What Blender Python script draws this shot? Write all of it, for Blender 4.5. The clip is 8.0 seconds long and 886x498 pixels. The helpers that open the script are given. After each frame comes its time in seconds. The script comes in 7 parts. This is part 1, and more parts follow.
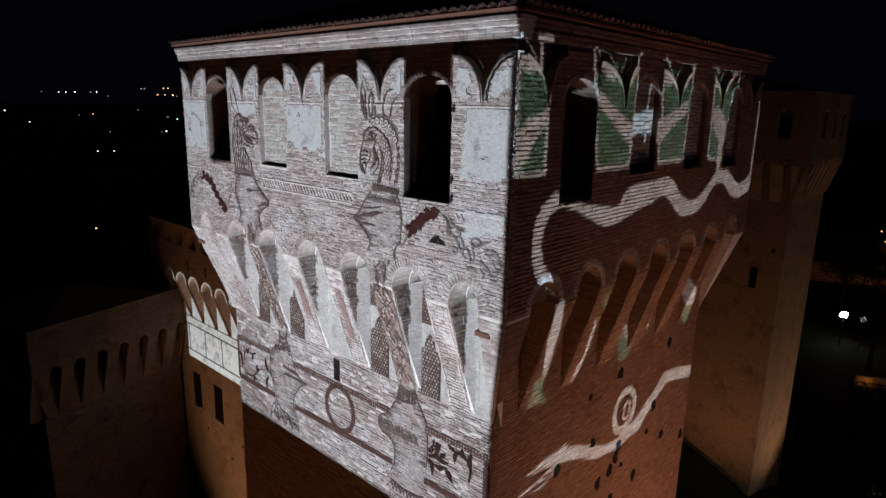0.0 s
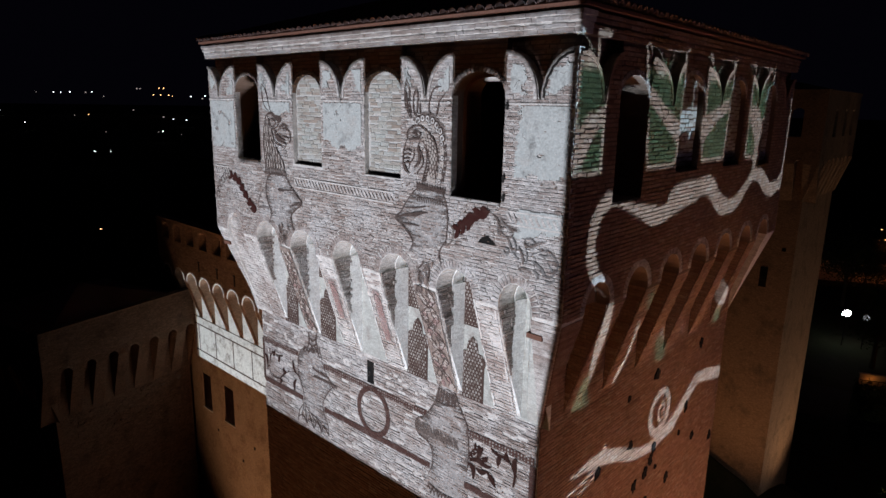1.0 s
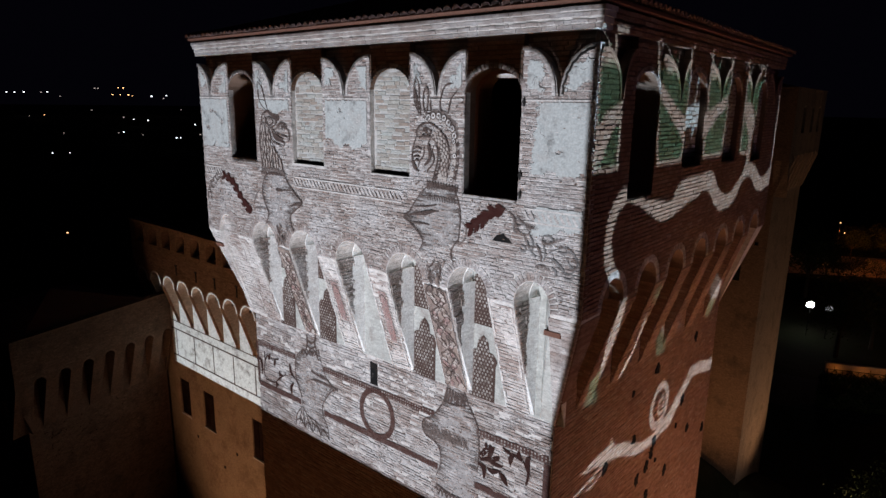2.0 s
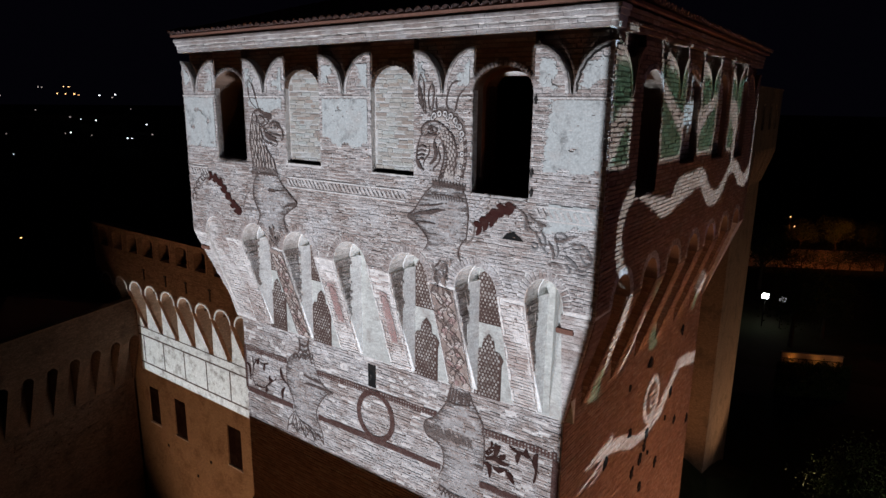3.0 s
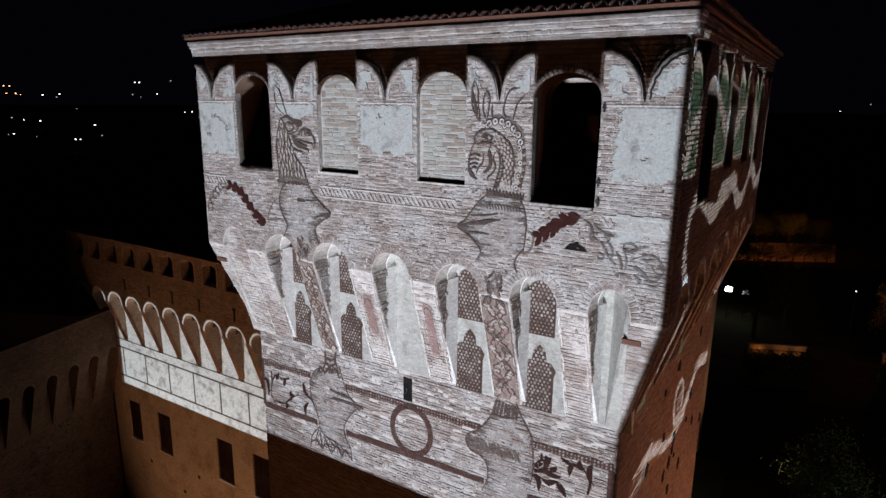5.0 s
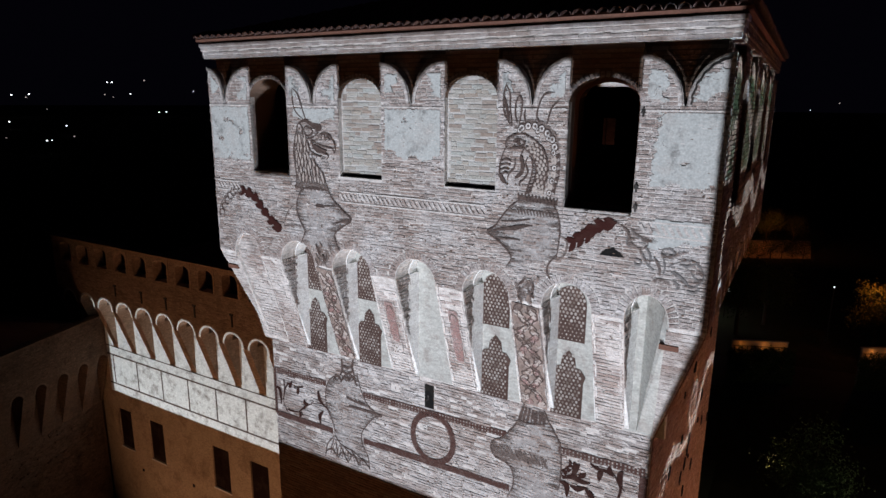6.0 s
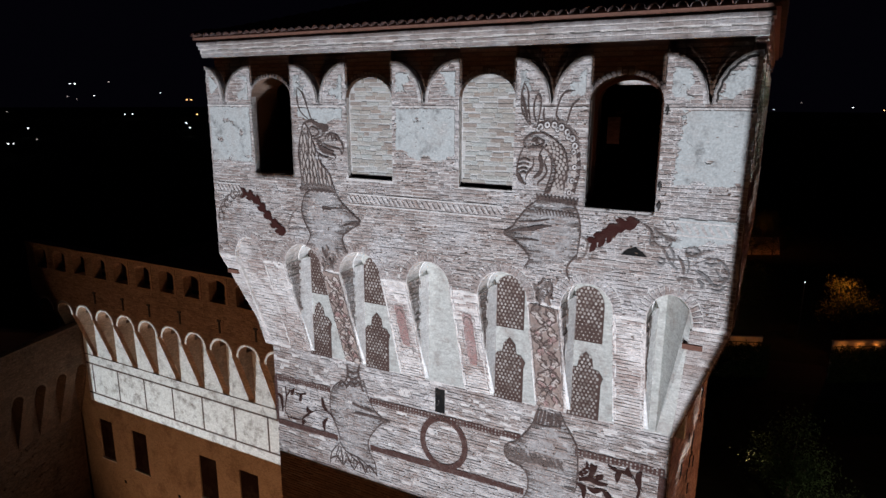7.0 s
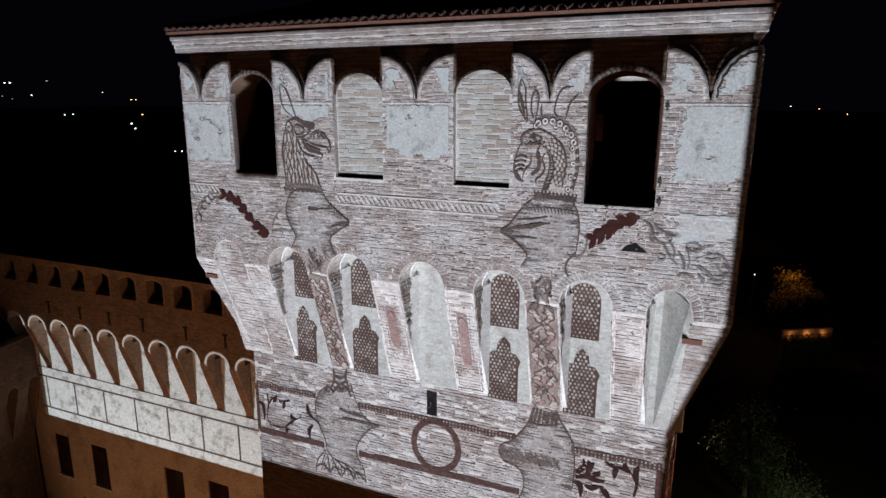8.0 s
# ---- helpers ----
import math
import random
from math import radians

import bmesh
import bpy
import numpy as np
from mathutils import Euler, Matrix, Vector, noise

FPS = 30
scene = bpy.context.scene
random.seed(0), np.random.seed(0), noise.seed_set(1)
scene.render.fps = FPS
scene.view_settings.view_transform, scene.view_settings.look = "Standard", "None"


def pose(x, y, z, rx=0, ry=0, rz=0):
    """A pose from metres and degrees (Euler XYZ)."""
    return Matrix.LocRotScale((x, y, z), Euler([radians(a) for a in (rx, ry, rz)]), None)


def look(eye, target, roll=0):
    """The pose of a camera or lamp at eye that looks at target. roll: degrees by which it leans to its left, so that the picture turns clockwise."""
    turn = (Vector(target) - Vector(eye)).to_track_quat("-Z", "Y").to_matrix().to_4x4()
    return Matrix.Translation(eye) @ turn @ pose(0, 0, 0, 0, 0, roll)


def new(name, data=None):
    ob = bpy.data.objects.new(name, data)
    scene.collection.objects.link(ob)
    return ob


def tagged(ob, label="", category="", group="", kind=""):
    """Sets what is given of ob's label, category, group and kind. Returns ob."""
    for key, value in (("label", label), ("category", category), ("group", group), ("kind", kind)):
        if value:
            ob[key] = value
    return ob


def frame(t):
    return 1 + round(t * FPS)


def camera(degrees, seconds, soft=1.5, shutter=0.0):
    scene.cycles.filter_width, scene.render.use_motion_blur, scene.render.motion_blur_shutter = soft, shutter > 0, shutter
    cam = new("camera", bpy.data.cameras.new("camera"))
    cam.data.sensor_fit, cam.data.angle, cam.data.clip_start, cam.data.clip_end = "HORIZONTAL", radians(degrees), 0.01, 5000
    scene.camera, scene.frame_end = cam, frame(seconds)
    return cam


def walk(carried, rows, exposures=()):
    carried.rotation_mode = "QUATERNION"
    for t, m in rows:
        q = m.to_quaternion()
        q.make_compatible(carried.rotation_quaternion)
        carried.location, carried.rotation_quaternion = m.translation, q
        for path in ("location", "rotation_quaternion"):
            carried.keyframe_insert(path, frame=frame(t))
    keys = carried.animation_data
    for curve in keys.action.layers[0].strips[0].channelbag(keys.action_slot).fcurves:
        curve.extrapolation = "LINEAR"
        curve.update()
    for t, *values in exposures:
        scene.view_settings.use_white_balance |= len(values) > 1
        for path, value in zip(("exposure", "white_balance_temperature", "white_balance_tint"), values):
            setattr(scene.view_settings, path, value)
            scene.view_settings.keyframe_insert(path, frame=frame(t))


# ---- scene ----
cam = camera(71.1, 8.0)
PATH = [
    (0, (6.037, -7.95, 25.989), (4.711, -6.522, 25.538), 1.2),
    (0.5, (5.605, -8.181, 25.969), (4.282, -6.75, 25.517), 1.1),
    (1, (5.193, -8.428, 25.934), (3.876, -6.993, 25.482), 1.1),
    (1.5, (4.853, -8.65, 25.91), (3.56, -7.193, 25.457), 1.0),
    (3, (3.751, -9.336, 25.858), (2.611, -7.757, 25.403), 0.8),
    (3.5, (3.36, -9.545, 25.868), (2.229, -7.96, 25.412), 0.8),
    (4, (2.941, -9.696, 25.889), (1.827, -8.099, 25.433), 0.7),
    (4.5, (2.532, -9.83, 25.939), (1.457, -8.207, 25.482), 0.6),
    (6, (1.167, -10.326, 26.069), (0.192, -8.641, 25.61), 0.5),
    (6.5, (0.769, -10.429, 26.078), (-0.188, -8.734, 25.62), 0.3),
    (7, (0.357, -10.514, 26.032), (-0.543, -8.787, 25.576), 0.3),
    (7.5, (-0.009, -10.585, 25.98), (-0.847, -8.827, 25.524), 0.2),
    (8, (-0.405, -10.625, 25.978), (-1.177, -8.838, 25.521), 0.2),
]
walk(cam, [(t, look(eye, target, roll)) for t, eye, target, roll in PATH])
from mathutils.geometry import tessellate_polygon
import itertools

# ---- night sky and exposure ----
world = bpy.data.worlds.new("night")
scene.world = world
world.use_nodes = True
world.node_tree.nodes["Background"].inputs["Color"].default_value = (0.30, 0.26, 0.62, 1)
world.node_tree.nodes["Background"].inputs["Strength"].default_value = 0.0028
scene.view_settings.exposure = 0.0

GROUND = -7.5
WARM = (1.0, 0.45, 0.18)


def spot(name, eye, target, watts, colour, cone, radius=0.05, blend=0.3):
    data = bpy.data.lights.new(name, "SPOT")
    data.energy, data.color, data.spot_size = watts, colour, radians(cone)
    data.shadow_soft_size, data.spot_blend = radius, blend
    ob = new(name, data)
    ob.matrix_world = look(eye, target)
    return ob


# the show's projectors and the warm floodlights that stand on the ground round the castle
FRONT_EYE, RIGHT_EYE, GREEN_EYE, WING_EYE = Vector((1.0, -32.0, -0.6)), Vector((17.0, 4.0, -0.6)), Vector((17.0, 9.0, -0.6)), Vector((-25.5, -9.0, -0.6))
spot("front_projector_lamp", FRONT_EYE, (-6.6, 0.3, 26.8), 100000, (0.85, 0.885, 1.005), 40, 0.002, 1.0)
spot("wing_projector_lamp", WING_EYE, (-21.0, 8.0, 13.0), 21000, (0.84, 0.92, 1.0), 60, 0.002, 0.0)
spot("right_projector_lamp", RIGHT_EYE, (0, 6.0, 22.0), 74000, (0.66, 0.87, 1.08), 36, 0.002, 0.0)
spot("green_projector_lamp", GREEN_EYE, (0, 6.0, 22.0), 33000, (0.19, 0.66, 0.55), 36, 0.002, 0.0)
spot("floodlight_lamp_front", (0.6, -13.0, -1.6), (-5.5, 0.8, 14.0), 3300, WARM, 80, 0.15, 1.0)
spot("floodlight_lamp_side", (10.0, 6.2, -5.0), (-0.6, 6.0, 8.6), 31000, (1.0, 0.48, 0.235), 50, 0.15, 1.0)
# added weak lamp ahead of the slide, standing in for light the shut slide leaks
spot("right_spill_stand_in", RIGHT_EYE - Vector((1.6, 0, -1.0)), (0, 6.0, 22.0), 1150, (0.72, 0.46, 1.0), 60, 0.05, 0.4)
spot("floodlight_lamp_wing", (-17.5, -8.0, -1.6), (-18.6, 8.2, 7.0), 5400, (1.0, 0.55, 0.32), 79, 0.15, 0.6)
# unseen uplight; its cone edge stands in for the corner tower's shadow line
spot("floodlight_lamp_corner", (-21.5, 3.0, -6.5), (-22.1, 3.0, 12.0), 95, (1.0, 0.48, 0.25), 73, 0.05, 0.12)
spot("room_lamp", (-4.2, 9.6, 23.6), (-4.2, 11.1, 25.2), 5, (1.0, 0.42, 0.32), 60, 0.05, 0.5)
# added unseen lamp that lifts the park tree out of the dark
spot("park_tree_fill", (7.97, 39.1, -5.7), (4.85, 44.1, -0.1), 260, (0.92, 1.0, 0.86), 80, 0.1, 0.8)
spot("floodlight_lamp_far", (-4.5, 29.0, -6.5), (-9.0, 39.5, 17.0), 2100, (1.0, 0.50, 0.23), 90, 0.15, 0.8)
spot("floodlight_lamp_far_side", (3.0, 45.0, -6.6), (-5.3, 44.0, 7.0), 2500, (1.0, 0.64, 0.38), 80, 0.15, 0.8)


# ---- materials ----
def surface(name, colours, vary="", rough=0.85, stain=(0.1, 0.08, 0.06), stains=0.35, size=1.2, grain=45.0, bump=0.35, pale=None, metal=0.0, worn=0.0, worn_size=28.0, streak=0.0, pale_at=0.47, soft=0.06):
    """Base colour from a ramp (picked by piece or by noise), stains at a large size, grain and relief at a small one."""
    m = bpy.data.materials.new(name)
    m.use_nodes = True
    nt = m.node_tree
    n, ln = nt.nodes, nt.links
    bsdf = n["Principled BSDF"]
    geo = n.new("ShaderNodeNewGeometry")

    flat = n.new("ShaderNodeVectorMath")
    flat.operation = "MULTIPLY"
    flat.inputs[1].default_value = (1, 1, 3.2)
    ln.new(geo.outputs["Position"], flat.inputs[0])

    def noise_at(scale, detail=5.0, roughness=0.6, layered=False):
        t = n.new("ShaderNodeTexNoise")
        t.inputs["Scale"].default_value, t.inputs["Detail"].default_value, t.inputs["Roughness"].default_value = scale, detail, roughness
        ln.new(flat.outputs["Vector"] if layered else geo.outputs["Position"], t.inputs["Vector"])
        return t.outputs["Fac"]

    def ramp(fac, stops):
        r = n.new("ShaderNodeValToRGB")
        while len(r.color_ramp.elements) < len(stops):
            r.color_ramp.elements.new(0.5)
        for e, (p, c) in zip(r.color_ramp.elements, stops):
            e.position, e.color = p, (*c, 1)
        ln.new(fac, r.inputs["Fac"])
        return r.outputs["Color"]

    def mix(fac, a, b, how="MIX"):
        x = n.new("ShaderNodeMix")
        x.data_type, x.blend_type = "RGBA", how
        for sock, v in (("Factor", fac), ("A", a), ("B", b)):
            s = [i for i in x.inputs if i.name == sock and (i.type == "VALUE" if sock == "Factor" else i.type == "RGBA")][0]
            if isinstance(v, (float, int)):
                s.default_value = v
            elif isinstance(v, tuple):
                s.default_value = (*v, 1)
            else:
                ln.new(v, s)
        return [o for o in x.outputs if o.type == "RGBA"][0]

    k = max(len(colours) - 1, 1)
    stops = [(i / k, c) for i, c in enumerate(colours)]
    if vary == "island":
        fac = geo.outputs["Random Per Island"]
    elif vary == "object":
        fac = n.new("ShaderNodeObjectInfo").outputs["Random"]
    else:
        fac = noise_at(size * 2.3)
    colour = ramp(fac, stops)
    if pale:
        colour = mix(ramp(noise_at(size * 0.55, 6.0, 0.65), [(pale_at, (0, 0, 0)), (pale_at + 0.13, (0.8, 0.8, 0.8))]), colour, pale)
    colour = mix(ramp(noise_at(size, 7.0, 0.7), [(0.50, (0, 0, 0)), (0.72, (stains, stains, stains))]), colour, stain)
    colour = mix(0.55, colour, ramp(noise_at(grain, 3.0), [(0.25, (0.55, 0.55, 0.55)), (0.75, (1.35, 1.35, 1.35))]), "MULTIPLY")
    if streak:
        colour = mix(streak, colour, ramp(noise_at(5.5, 7.0, 0.8, True), [(0.33, (0.36, 0.34, 0.33)), (0.67, (1.55, 1.57, 1.60))]), "MULTIPLY")
    ln.new(colour, bsdf.inputs["Base Color"])
    bsdf.inputs["Roughness"].default_value = rough
    bsdf.inputs["Metallic"].default_value = metal
    bsdf.inputs["Specular IOR Level"].default_value = 0.5 if rough < 0.7 else 0.05
    if worn:
        ln.new(ramp(noise_at(worn_size, 5.0, 0.7), [(worn - soft, (0, 0, 0)), (worn + soft, (1, 1, 1))]), bsdf.inputs["Alpha"])
    b = n.new("ShaderNodeBump")
    b.inputs["Strength"].default_value, b.inputs["Distance"].default_value = bump, 0.02
    ln.new(noise_at(grain * 0.6, 4.0, 0.6), b.inputs["Height"])
    ln.new(b.outputs["Normal"], bsdf.inputs["Normal"])
    return m


def glow(name, colour, strength):
    m = bpy.data.materials.new(name)
    m.use_nodes = True
    bsdf = m.node_tree.nodes["Principled BSDF"]
    bsdf.inputs["Base Color"].default_value = (*colour, 1)
    bsdf.inputs["Emission Color"].default_value = (*colour, 1)
    bsdf.inputs["Emission Strength"].default_value = strength
    return m


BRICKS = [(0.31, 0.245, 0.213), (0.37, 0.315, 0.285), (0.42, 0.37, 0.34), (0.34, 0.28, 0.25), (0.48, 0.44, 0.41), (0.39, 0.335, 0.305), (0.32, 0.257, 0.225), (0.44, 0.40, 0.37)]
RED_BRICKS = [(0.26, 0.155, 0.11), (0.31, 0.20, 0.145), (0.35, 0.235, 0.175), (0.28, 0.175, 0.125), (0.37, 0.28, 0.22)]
RUBBLE = [(0.35, 0.33, 0.295), (0.42, 0.415, 0.37), (0.31, 0.265, 0.23), (0.45, 0.45, 0.41), (0.38, 0.345, 0.295), (0.34, 0.285, 0.24), (0.40, 0.42, 0.39), (0.47, 0.46, 0.43)]
WORN = dict(pale=(0.57, 0.555, 0.54), size=1.7, stain=(0.15, 0.108, 0.09), bump=1.7, streak=0.8, stains=0.55)
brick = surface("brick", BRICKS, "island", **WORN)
brick_piece = surface("brick_piece", BRICKS, "object", **WORN)
limed_brick = surface("limewashed_brick", BRICKS, "island", pale=(0.60, 0.58, 0.55), stain=(0.20, 0.15, 0.13), bump=1.0, streak=0.75, stains=0.5, size=2.0, pale_at=0.41)
# brick copied redder and darker, with dim warm light put into its colour
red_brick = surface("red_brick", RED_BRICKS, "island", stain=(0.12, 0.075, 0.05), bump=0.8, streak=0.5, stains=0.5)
# mortar darkened too, so the shade in joints and jambs is in its colour
shaded_mortar = surface("shaded_mortar", [(0.15, 0.10, 0.075), (0.21, 0.15, 0.115)], stains=0.4, grain=60, bump=0.8)
render_coat = surface("old_wall_render", [(0.31, 0.22, 0.145), (0.40, 0.295, 0.20), (0.34, 0.245, 0.16), (0.37, 0.27, 0.18)], stain=(0.16, 0.10, 0.065), stains=0.85, size=0.7, grain=18, bump=1.1, streak=0.45)
cornice_brick = surface("cornice_brick", [(0.27, 0.22, 0.195), (0.34, 0.295, 0.265), (0.39, 0.345, 0.315), (0.30, 0.25, 0.22)], "island", pale=(0.42, 0.41, 0.40), stain=(0.14, 0.11, 0.095), bump=1.2, streak=0.6, stains=0.5)
lime_mortar = surface("lime_mortar", [(0.46, 0.455, 0.43), (0.58, 0.57, 0.545)], stain=(0.32, 0.28, 0.24), stains=0.6, size=3.0, grain=50, bump=0.8)
rubble = surface("rubble_brick", RUBBLE, "island", stain=(0.2, 0.16, 0.13), bump=0.8, streak=0.35)
mortar = surface("mortar", [(0.46, 0.43, 0.40), (0.64, 0.615, 0.58), (0.54, 0.51, 0.475)], stains=0.5, size=2.5, streak=0.4, grain=60, bump=0.8)
brown_brick = surface("brown_brick", [(0.22, 0.145, 0.10), (0.31, 0.21, 0.145), (0.36, 0.255, 0.18), (0.27, 0.18, 0.125)], "island", stain=(0.10, 0.065, 0.045), stains=0.6, bump=0.9, streak=0.5)
# brown brick copied darker, so the corner tower's dimness is in the colour
dimmed_brick = surface("dimmed_brick", [(0.13, 0.080, 0.052), (0.19, 0.122, 0.082), (0.155, 0.098, 0.066)], "island", stain=(0.05, 0.032, 0.022), stains=0.8, size=0.8, grain=14, bump=1.0, streak=0.6)
old_brick = surface("weathered_brick", [(0.24, 0.155, 0.105), (0.34, 0.23, 0.16), (0.28, 0.19, 0.13)], stains=0.7, size=0.8, grain=14, bump=1.0, streak=0.7)
plaster = surface("plaster", [(0.38, 0.41, 0.398), (0.46, 0.485, 0.47), (0.42, 0.447, 0.432)], stain=(0.36, 0.32, 0.29), stains=0.55, size=2.2, grain=30, bump=0.5, worn=0.33, worn_size=2.6, soft=0.13)
frieze_white = surface("frieze_white", [(0.44, 0.455, 0.44), (0.56, 0.57, 0.545), (0.33, 0.33, 0.31)], stain=(0.15, 0.13, 0.115), stains=1.0, size=2.0, grain=14, bump=0.5, streak=0.4)
bay_plaster = surface("bay_plaster", [(0.35, 0.365, 0.338), (0.47, 0.48, 0.446), (0.38, 0.392, 0.366)], stain=(0.27, 0.235, 0.21), stains=0.8, size=2.6, grain=26, bump=0.5, streak=0.35)
# plaster made far paler, so the light on the cheeks is in the colour
cheek_bright = surface("brightened_cheek_plaster", [(0.64, 0.655, 0.63), (0.76, 0.77, 0.745), (0.68, 0.69, 0.665)], stain=(0.40, 0.36, 0.33), stains=0.6, size=3.5, grain=26, bump=0.5, streak=0.35)
stone = surface("pale_stone", [(0.55, 0.52, 0.48), (0.64, 0.61, 0.57)], grain=40)
# the show's projected picture: its light and dark held in paint colours
dark_paint = surface("show_dark_red_paint", [(0.030, 0.0105, 0.009), (0.046, 0.0165, 0.014), (0.038, 0.013, 0.011)], rough=0.9, stain=(0.07, 0.04, 0.033), stains=0.5, size=5, grain=70, worn=0.25)
ink = surface("brown_line_paint", [(0.066, 0.047, 0.041), (0.115, 0.086, 0.076)], rough=0.9, stain=(0.22, 0.17, 0.15), stains=0.5, size=6, grain=80, worn=0.36, soft=0.12)
soft_ink = surface("soft_brown_paint", [(0.13, 0.10, 0.088), (0.22, 0.18, 0.16)], rough=0.9, stain=(0.26, 0.21, 0.19), stains=0.5, size=6, grain=80, worn=0.48, soft=0.12)
grey_line = surface("grey_line_paint", [(0.16, 0.155, 0.15), (0.24, 0.235, 0.23)], rough=0.9, stain=(0.10, 0.08, 0.07), stains=0.5, size=6, grain=80, worn=0.38, soft=0.12)
band_paint = surface("show_band_paint", [(0.054, 0.026, 0.022), (0.086, 0.047, 0.040), (0.066, 0.034, 0.029)], rough=0.9, stain=(0.17, 0.12, 0.105), stains=0.75, size=7, grain=60, worn=0.38, worn_size=22.0, soft=0.12)
leaf_paint = surface("show_leaf_paint", [(0.030, 0.014, 0.012), (0.048, 0.024, 0.020)], rough=0.9, stain=(0.10, 0.07, 0.06), stains=0.5, size=5, grain=70, worn=0.27)
lattice_paint = surface("show_lattice_paint", [(0.048, 0.030, 0.025), (0.080, 0.052, 0.044), (0.060, 0.038, 0.032)], rough=0.9, stain=(0.14, 0.10, 0.085), stains=0.6, size=5, grain=60)
pale_wash = surface("pale_vase_wash", [(0.43, 0.41, 0.395), (0.50, 0.485, 0.47)], stain=(0.33, 0.29, 0.265), stains=0.5, size=3, grain=60, worn=0.50, worn_size=5.0, soft=0.14)
column_wash = surface("pinkish_column_wash", [(0.19, 0.145, 0.122), (0.28, 0.225, 0.195), (0.22, 0.165, 0.14)], stain=(0.10, 0.065, 0.055), stains=0.7, size=5, grain=60, worn=0.36, worn_size=9.0, soft=0.12)
pale_leaf = surface("pale_leaf_paint", [(0.38, 0.33, 0.295), (0.50, 0.46, 0.42)], stain=(0.22, 0.15, 0.13), stains=0.7, size=6, grain=60, worn=0.30)
tint = surface("thin_grey_wash", [(0.27, 0.235, 0.215), (0.36, 0.325, 0.305)], stain=(0.17, 0.13, 0.11), stains=0.5, size=4, grain=60, worn=0.60, worn_size=6.0, soft=0.14)
dot_paint = surface("pale_dot_paint", [(0.15, 0.125, 0.11), (0.32, 0.29, 0.265), (0.42, 0.40, 0.37), (0.25, 0.22, 0.20)], "island", size=3, stains=0.6)
white_line = surface("worn_white_line_paint", [(0.62, 0.60, 0.57), (0.72, 0.70, 0.67)], stain=(0.40, 0.34, 0.31), stains=0.6, size=5, grain=50, worn=0.42, worn_size=10.0, soft=0.10)
red_paint = surface("show_red_paint", [(0.25, 0.135, 0.12), (0.37, 0.26, 0.24)], stain=(0.5, 0.46, 0.44), stains=0.8, size=4, worn=0.45, soft=0.10)
tile = surface("roof_tile", [(0.16, 0.105, 0.095), (0.22, 0.145, 0.125), (0.19, 0.13, 0.12), (0.14, 0.11, 0.105)], "object", stain=(0.08, 0.07, 0.06))
tile_rows = surface("roof_tile_rows", [(0.20, 0.11, 0.08), (0.30, 0.17, 0.12), (0.24, 0.15, 0.12)], "island", stain=(0.08, 0.07, 0.06))
timber = surface("dark_timber", [(0.15, 0.075, 0.055), (0.21, 0.11, 0.08)], size=2, grain=30)
shutter = surface("shutter_paint", [(0.016, 0.007, 0.006), (0.026, 0.012, 0.010)], rough=0.75)
iron = surface("black_iron", [(0.03, 0.03, 0.03), (0.05, 0.045, 0.04)], rough=0.5, metal=0.6)
black_plate = surface("black_plate", [(0.01, 0.01, 0.01), (0.015, 0.015, 0.015)], rough=0.95)
soil = surface("ground_grass", [(0.018, 0.024, 0.012), (0.03, 0.034, 0.018), (0.022, 0.027, 0.015)], size=0.2, grain=8, bump=0.8)
asphalt = surface("asphalt", [(0.045, 0.045, 0.047), (0.06, 0.058, 0.055)], size=0.5, grain=30)
leaf = surface("leaves", [(0.04, 0.07, 0.02), (0.08, 0.11, 0.04), (0.06, 0.085, 0.03)], "island", rough=0.8)
bark = surface("bark", [(0.09, 0.07, 0.05), (0.14, 0.11, 0.08)], grain=12, bump=0.8)
wall_paint = surface("pale_wall_paint", [(0.5, 0.46, 0.4), (0.6, 0.55, 0.48)], grain=20)
white_glow, amber_glow = glow("white_lamp_glow", (0.9, 0.95, 1.0), 4.5), glow("amber_lamp_glow", (1.0, 0.50, 0.2), 4.5)
dim_glow = glow("dim_lamp_glow", (0.9, 0.75, 0.7), 0.7)


# ---- building blocks ----
BASE = {}


def thing(name, at, label, category, group="", kind=""):
    ob = new(name)
    ob.location = at
    BASE[ob.name] = Matrix.Translation(at)
    ob.empty_display_size = 0.3
    return tagged(ob, label, category, group, kind)


def hang(ob, parent):
    if parent:
        ob.parent = parent
        ob.matrix_parent_inverse = BASE.get(parent.name, Matrix.Identity(4)).inverted()
    return ob


def finish(name, mesh, material, parent, label="", kind="", m=None):
    mesh.materials.append(material)
    ob = hang(new(name, mesh), parent)
    if m is not None:
        ob.matrix_basis = m
    BASE[ob.name] = m.copy() if m is not None else Matrix.Identity(4)
    return tagged(ob, label, "", "", kind)


